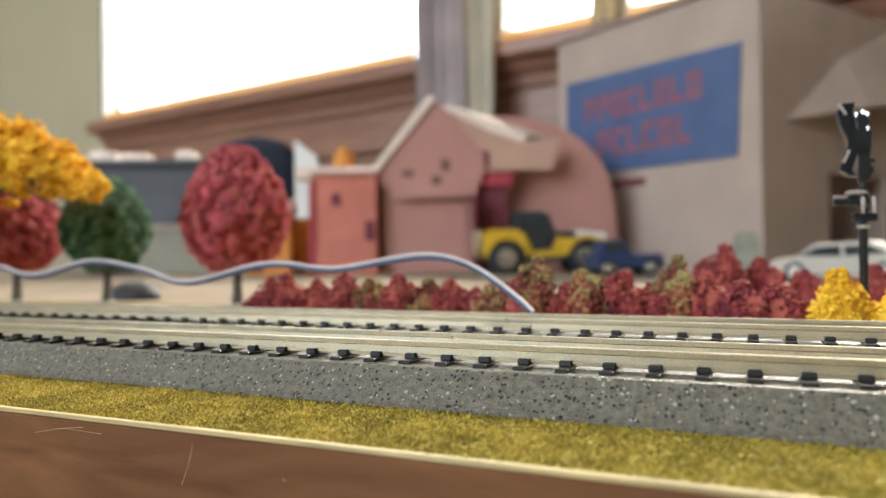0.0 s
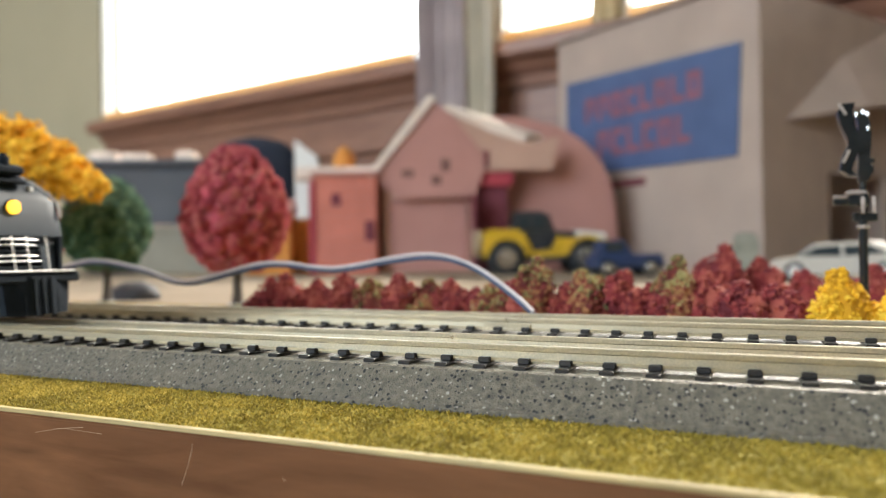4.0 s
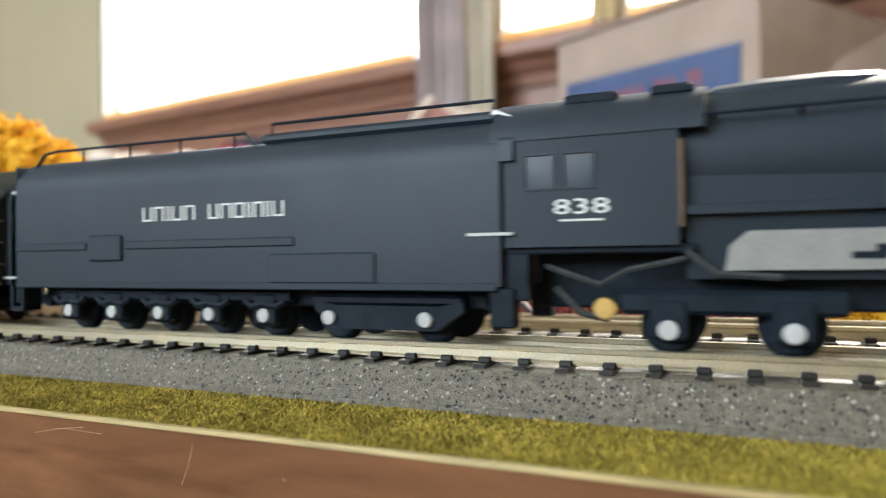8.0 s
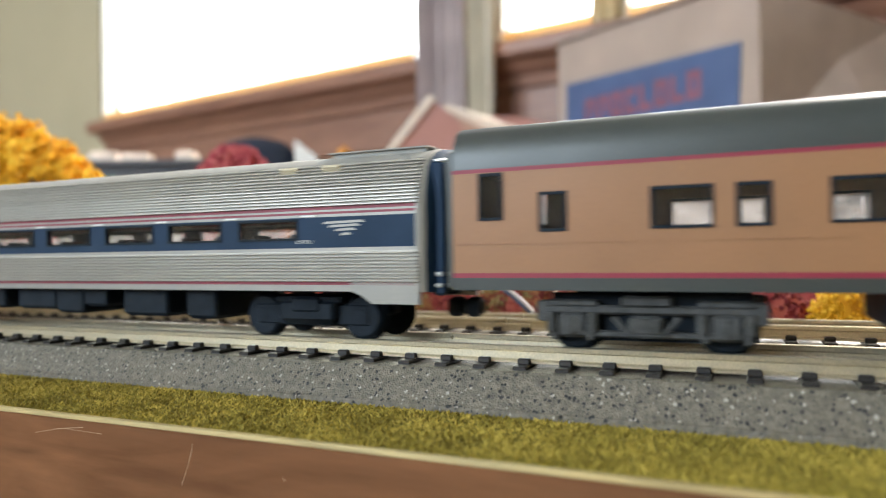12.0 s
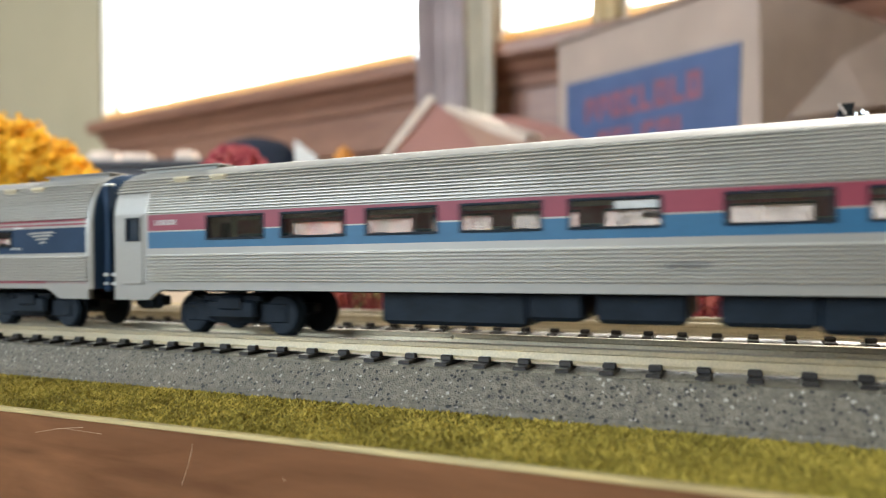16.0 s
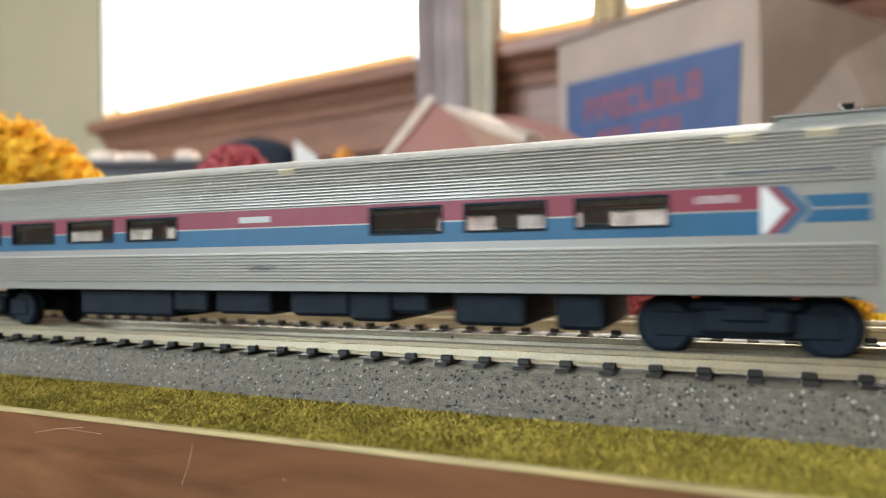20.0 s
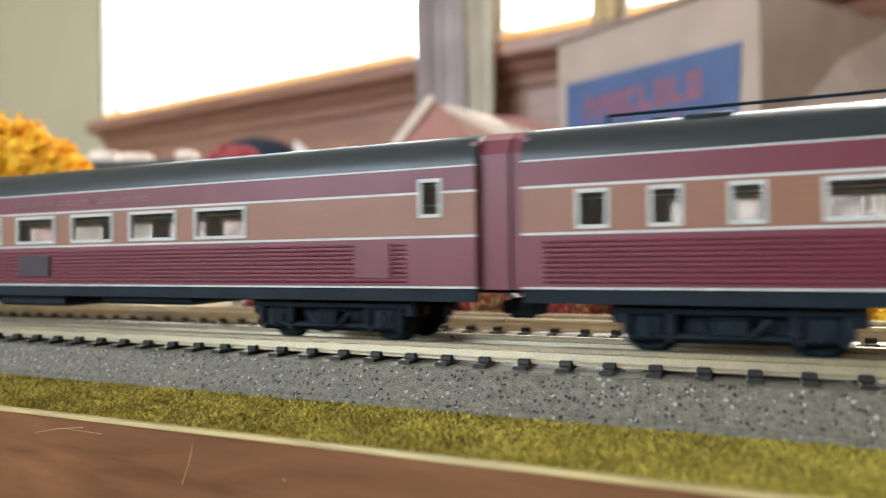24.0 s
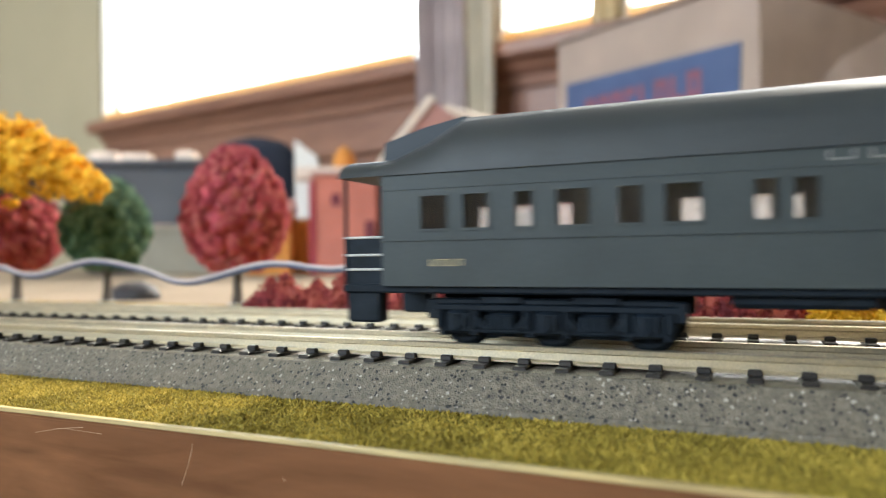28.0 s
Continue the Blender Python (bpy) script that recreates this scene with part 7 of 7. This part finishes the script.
def paper_barn():
    """Gabled front with a pitched roof, a curved card vault behind; x across the view."""
    t = thing("cardboard_barn", "pinkish cardboard barn with a pale-edged gable and curved vault", "model building")
    t.matrix_basis = BUILD
    part("front_wall", sheet([(-46, 0), (50, 0), (50, 78), (58, 110), (6, 168), (-46, 104)], 0, 3), TAN_CARD, t, "tan card front wall")
    part("gable_flap", sheet([(-56, 104), (4, 177), (22, 166), (58, 120), (58, 104), (48, 78), (-32, 76)], -14, -12), PINK_CARD, t, "folded pinkish gable flap")
    # Paler card colours in the light that falls on the roof edges.
    part("roof_edge", sheet([(-62, 100), (-56, 98), (9, 177), (2, 182)], -18, -9), PALE_CARD, t, "pale lit gable edge")
    part("roof_edge", Shape().loft([[(18, -15, 173), (18, 30, 176), (18, 30, 168), (18, -15, 166)], [(70, -15, 152), (96, 34, 158), (96, 34, 148), (70, -15, 141)], [(100, -15, 140), (140, 44, 148), (140, 44, 140), (100, -15, 131)]]), PALE_CARD, t, "pale lit roof edge")
    part("roof_panel", sheet([(20, 166), (100, 131), (136, 138), (128, 104), (58, 104), (56, 122)], -12, -10), TAN_CARD, t, "tan card roof side")
    rings = []
    for y in (20, 130):
        outer = [(72 + 130 * math.cos(a), y, 166 * abs(math.sin(a)) ** 0.5) for a in (math.pi * k / 20 for k in range(21))]
        inner = [(72 + 126 * math.cos(a), y, 162 * abs(math.sin(a)) ** 0.5) for a in (math.pi * k / 20 for k in range(20, -1, -1))]
        rings.append(outer + inner)
    part("vault", Shape().loft(rings), PINK_CARD, t, "curved pinkish card vault", 40)
    part("vault_front", Shape().loft([[(72 + 127 * math.cos(a), y, max(0.1, 163 * abs(math.sin(a)) ** 0.5)) for a in (math.pi * k / 20 for k in range(21))] for y in (18, 20)]), PINK_CARD, t)
    part("door_leaf", Shape().box(44, 48, -34, 0, 0, 78, 0.5), MAROON_CARD, t, "maroon open door leaf")
    part("door_back", Shape().box(50, 82, -4, -1, 0, 90, 0.5), MAROON_CARD, t)
    part("door_header", Shape().box(54, 88, -9, -4, 88, 103, 1), RED_CARD, t, "red door header")
    for x, z, w, h in ((14, 104, 9, 12), (4, 90, 10, 9), (-26, 98, 12, 8)):
        # Dim brown patches stand for the shade inside the small openings.
        part("small_opening", Shape().box(x, x + w, -14.6, -14.1, z, z + h), OPENING_SHADE, t)
    part("roof_notch", Shape().box(56, 63, -12.6, -12.1, 106, 124), MAROON_CARD, t)
    part("front_panel", Shape().box(-40, 40, -2.2, 0, 2, 76, 0.5), PINK_CARD, t)


paper_barn()


def salmon_house():
    t = thing("paper_house", "salmon brick-paper house with a red corner", "model building")
    t.matrix_basis = BUILD @ mm(-86, -18, 0)
    part("wall", Shape().box(-30, 34, 0, 50, 0, 100, 1), BRICK_PAPER, t, "salmon brick-paper walls")
    part("corner_strip", Shape().box(-34, -28, -2, 20, 0, 96, 0.6), RED_CARD, t)
    for k in range(9):
        part("brick_course", Shape().box(-27, 33, -0.5, -0.1, 8 + k * 10, 8.9 + k * 10), PINK_CARD, t)
    part("window_print", Shape().box(22, 32, -0.9, -0.2, 34, 54), MAROON_CARD, t)
    part("window_print", Shape().box(-12, -2, -0.9, -0.2, 70, 82), MAROON_CARD, t)
    part("roof", Shape().box(-33, 37, -4, 54, 100, 104, 1), PINK_CARD, t)


salmon_house()


def orange_cone_house():
    ob = thing("orange_toy_block", "small orange toy block on a white box", "toy block")
    ob.matrix_basis = BUILD @ mm(-130, 60, 0)
    part("base", Shape().box(-22, 22, 0, 30, 0, 62, 1), ORANGE_CARD, ob)
    part("shelf", Shape().box(-26, 70, 20, 50, 108, 122, 2), PALE_CARD, ob)
    part("stem", Shape().box(10, 40, 22, 48, 0, 108, 1), PALE_CARD, ob)
    part("cone", Shape().loft([[(30 + math.cos(a) * r, 34 + math.sin(a) * r, z) for a in (6.283 * k / 16 for k in range(16))] for r, z in ((14, 122), (13, 134), (8, 142), (3, 147))]), ORANGE_CARD, ob, "bright orange cone", 40)


orange_cone_house()


def station_box():
    """Big brown cardboard engine house, its near corner towards the track."""
    t = thing("cardboard_engine_house", "large brown cardboard engine house with a blue sign", "model building")
    t.matrix_basis = Matrix.Translation((0.0124, 0.620, -0.0006)) @ Matrix.Rotation(radians(-34), 4, "Z")
    # local: left face runs along -x, right face along +y
    H, W, D = 269.0, 275.0, 250.0
    part("side_wall", Shape().add([(-W, 0, 0), (0, 0, 0), (0, 0, H), (-W, 0, H + 11), (-W, 4, 0), (0, 4, 0), (0, 4, H), (-W, 4, H + 11)], [(0, 1, 2, 3), (7, 6, 5, 4), (0, 4, 5, 1), (1, 5, 6, 2), (2, 6, 7, 3), (3, 7, 4, 0)]), CARD, t, "plain brown cardboard side")
    part("front_wall", Shape().box(-4, 0, 4, 112, 0, H - 2), CARD, t, "brown cardboard front beside the doorway")
    part("front_header", Shape().box(-4, 0, 112, D, 96, H - 2), CARD, t)
    part("front_jamb", Shape().box(-4, 0, D - 30, D, 0, 96), CARD, t)
    part("back_wall", Shape().box(-W, 0, D, D + 4, 0, H - 4), CARD, t)
    part("end_wall", Shape().box(-W, -W + 4, 4, D, 0, H + 8), CARD, t)
    part("roof", Shape().loft([[(-W - 3, -5, H + 13), (-W - 3, 110, H + 20), (-W - 3, 110, H + 23), (-W - 3, -5, H + 16)], [(4, -5, H + 2), (4, 110, H + 10), (4, 110, H + 13), (4, -5, H + 5)]]), CARD, t, "loose cardboard roof sheet")
    part("flap", Shape().loft([[(1, 40, 141), (1, 44, 146), (3, 44, 147), (3, 40, 142)], [(26, 138, 158), (1, 138, 214), (3, 138, 217), (29, 138, 160)], [(34, D + 8, 174), (1, D, 262), (3, D, 265), (37, D + 8, 176)]]), CARD, t, "half-folded cardboard flap over the doorway")
    part("inner_floor", Shape().box(-W + 6, -6, 6, D - 2, 0.2, 2), CARD, t)
    s = part("sign", Shape().add([(-258, -2.4, 112), (-24, -2.4, 109), (-18, -2.4, 216), (-258, -2.4, 226), (-258, -0.4, 112), (-24, -0.4, 109), (-18, -0.4, 216), (-258, -0.4, 226)], [(0, 1, 2, 3), (7, 6, 5, 4), (0, 4, 5, 1), (1, 5, 6, 2), (2, 6, 7, 3), (3, 7, 4, 0)]), SIGN_BLUE, t, "blue paper sign with faded red marks")
    part("paper_strip", Shape().box(-192, -137, -1.6, -0.4, 92, 100, 0.3), MAROON_CARD, t, "dark red paper strip below the sign")
    rng = random.Random(5)
    for x0, x1, n, z0, z1 in ((-228, -60, 8, 172, 201), (-208, -74, 6, 129, 160)):
        w = (x1 - x0) / n
        for k in range(n):
            a, b = x0 + k * w + 1.5, x0 + (k + 1) * w - 2.5
            st = (b - a) * 0.36
            q = Shape().box(a, a + st, -3.0, -2.4, z0, z1)
            form = rng.randrange(4)
            if form != 1:
                q.box(a + st, b, -3.0, -2.4, z1 - 8, z1)
            if form != 2:
                q.box(a + st, b, -3.0, -2.4, z0, z0 + 8)
            if form in (0, 2):
                q.box(b - st, b, -3.0, -2.4, z0 + 8, z1 - 8)
            part("sign_mark", q, SIGN_RED, s, "faded red letter-sized mark")


station_box()


def far_clutter():
    g = thing("grey_case", "dark grey plastic case standing behind the trees", "case", m=mm(-700, 600, -0.6, 0, 0, 24))
    part("body", Shape().box(-95, 105, -20, 40, 0, 138, 6), GREY_PLASTIC, g)
    part("lid", Shape().box(-98, 108, -23, 43, 138, 146, 3), mat("grey_plastic_lid", (0.10, 0.10, 0.115), 0.5, 0, 0.1, 40), g, "paler grey lid")
    part("label_plate", Shape().box(-60, 70, -21, -20, 20, 62, 0.3), TAN_CARD, g)
    b = thing("black_helmet", "rounded black case beside the white upright board", "case", m=mm(-585, 645, -0.6, 0, 0, 24))
    part("shell", Shape().loft([[(math.cos(a) * 62 * w, math.sin(a) * 40 * w, z) for a in (6.283 * k / 24 for k in range(24))] for w, z in ((0.9, 0), (1, 40), (1, 120), (0.9, 150), (0.6, 168), (0.2, 174))]), NAVY_SHELL, b, smooth=50)
    w = thing("white_board", "narrow white upright board with a slanted top", "board", m=mm(-500, 634, -0.6, 0, 0, 24))
    part("panel", Shape().add([(-14, 0, 0), (14, 0, 0), (14, 0, 142), (-14, 0, 164), (-14, 10, 0), (14, 10, 0), (14, 10, 142), (-14, 10, 164)], [(0, 1, 2, 3), (7, 6, 5, 4), (0, 4, 5, 1), (1, 5, 6, 2), (2, 6, 7, 3), (3, 7, 4, 0)]), WHITE, w)
    part("foot", Shape().box(-20, 20, -10, 20, 0, 4, 0.6), WHITE, w)
    for x, y, ww, hh, m_, lab in ((-470, 520, 46, 66, ORANGE_CARD, "small orange paper tower"),):
        q = thing("paper_house", lab, "model building", m=mm(x, y, -0.6, 0, 0, 24))
        part("wall", Shape().box(-ww / 2, ww / 2, 0, 30, 0, hh, 0.8), m_, q)
        part("roof", Shape().prism([(-3, hh), (33, hh), (15, hh + 16)], -ww / 2 - 3, ww / 2 + 3), PINK_CARD, q)
    bx = thing("storage_box", "low grey-beige cardboard box behind the trees", "box", m=mm(-610, 560, -0.6, 0, 0, 24))
    part("body", Shape().box(-70, 62, 0, 40, 0, 50, 1), BEIGE_CARD, bx)
    part("lid", Shape().box(-72, 64, -2, 42, 50, 58, 1), BEIGE_CARD, bx)
    for x0, x1, zt, lab in ((-92, -54, 159, "crumpled pale paper packet on the grey case"), (-50, -13, 156, "flat pale paper packet on the grey case"), (20, 46, 159, "small pale paper box on the grey case")):
        q = part("paper_packet", Shape().loft([[(x0, -12, 145.8), (x1, -14, 145.8), (x1 - 2, 16, 145.8), (x0 + 1, 18, 145.8)], [(x0 + 1, -13, zt - 4), (x1 - 1, -12, zt - 2), (x1 - 3, 14, zt - 3), (x0 + 2, 16, zt - 5)], [(x0 + 5, -8, zt), (x1 - 6, -7, zt - 1), (x1 - 7, 9, zt), (x0 + 7, 10, zt - 1)]]), PALE_CARD, smooth=40)
        q.matrix_basis = mm(-700, 600, -0.6, 0, 0, 24)
        tagged(q, lab, "paper packet", "paper packets")
    k = part("toy_boulder", Shape().loft([[(math.cos(a) * 13 * w, math.sin(a) * 9 * w, z) for a in (6.283 * j / 14 for j in range(14))] for w, z in ((1, 0), (1.05, 2.5), (0.8, 6), (0.4, 8))]), GREY_PLASTIC, smooth=60)
    k.matrix_basis = mm(-258, 150, -0.6)
    tagged(k, "small dark rock on the tan mat", "toy stone")


far_clutter()


# ---- motion ----
RUN = [(0, -319.6), (2.75, -176.6), (5.5, -33.6), (6, -7.4), (6.5, 19.6), (7.2, 60.8), (8, 107.0), (8.5, 135.2), (9, 163.9), (9.5, 192.6), (10, 221.5), (11, 283.5), (12, 348), (12.5, 380.5), (13.5, 449.5), (14.6, 522.8), (15, 549.8), (15.5, 583.2), (16, 617.4), (17, 687.8), (17.5, 719.7), (18, 753.0), (18.5, 787.2), (19.4, 848.2), (20, 888.8), (20.5, 923.0), (21, 957.3), (21.5, 992.4), (22.5, 1062.7), (23.5, 1135.1), (24.2, 1186.0), (25, 1244.0), (26, 1318.2), (26.5, 1354.2), (27, 1391.2), (27.5, 1427.3), (28, 1463.9)]


def run_at(t):
    """How far the locomotive's nose has gone, in mm."""
    for (t0, s0), (t1, s1) in zip(RUN, RUN[1:]):
        if t <= t1:
            return s0 + (s1 - s0) * (t - t0) / (t1 - t0)
    return RUN[-1][1]


def motions():
    for ob, u in TRAIN:
        walk(ob, [(t, mm(s + u, 0, 7)) for t, s in RUN])
    fine = [k / 30 for k in range(0, 841)]
    for ob, x, z, r in SPIN:
        step = 3 if r > 5 else 1
        walk(ob, [(t, mm(x, 0, z, 0, math.degrees((run_at(t) - 19.6) / r) + 54, 0)) for t in fine[::step]])
    for ob, kind, s in RODS:
        rows = []
        for t in fine[::2]:
            a = -radians(54) - (run_at(t) - 19.6) / 6.2 - (0 if s < 0 else math.pi / 2)
            px_, pz_ = 2.5 * math.cos(a), 2.5 * math.sin(a)
            lean = math.asin((pz_ - 0.0) / 21.5)
            if kind == "side":
                rows.append((t, mm(px_, 0, 6.2 + pz_)))
            elif kind == "main":
                rows.append((t, mm(-58.2 + px_, 0, 6.2 + pz_, 0, math.degrees(lean), 0)))
            elif kind == "ecc":
                q = math.asin((pz_ * 0.5 - 1.0) / 12.2)
                rows.append((t, mm(-58.2 + px_ * 0.5, 0, 6.2 + pz_ * 0.5, 0, math.degrees(q), 0)))
            else:
                rows.append((t, mm(-58.2 + px_ + 21.5 * math.cos(lean), 0, 6.2)))
        walk(ob, rows)


motions()
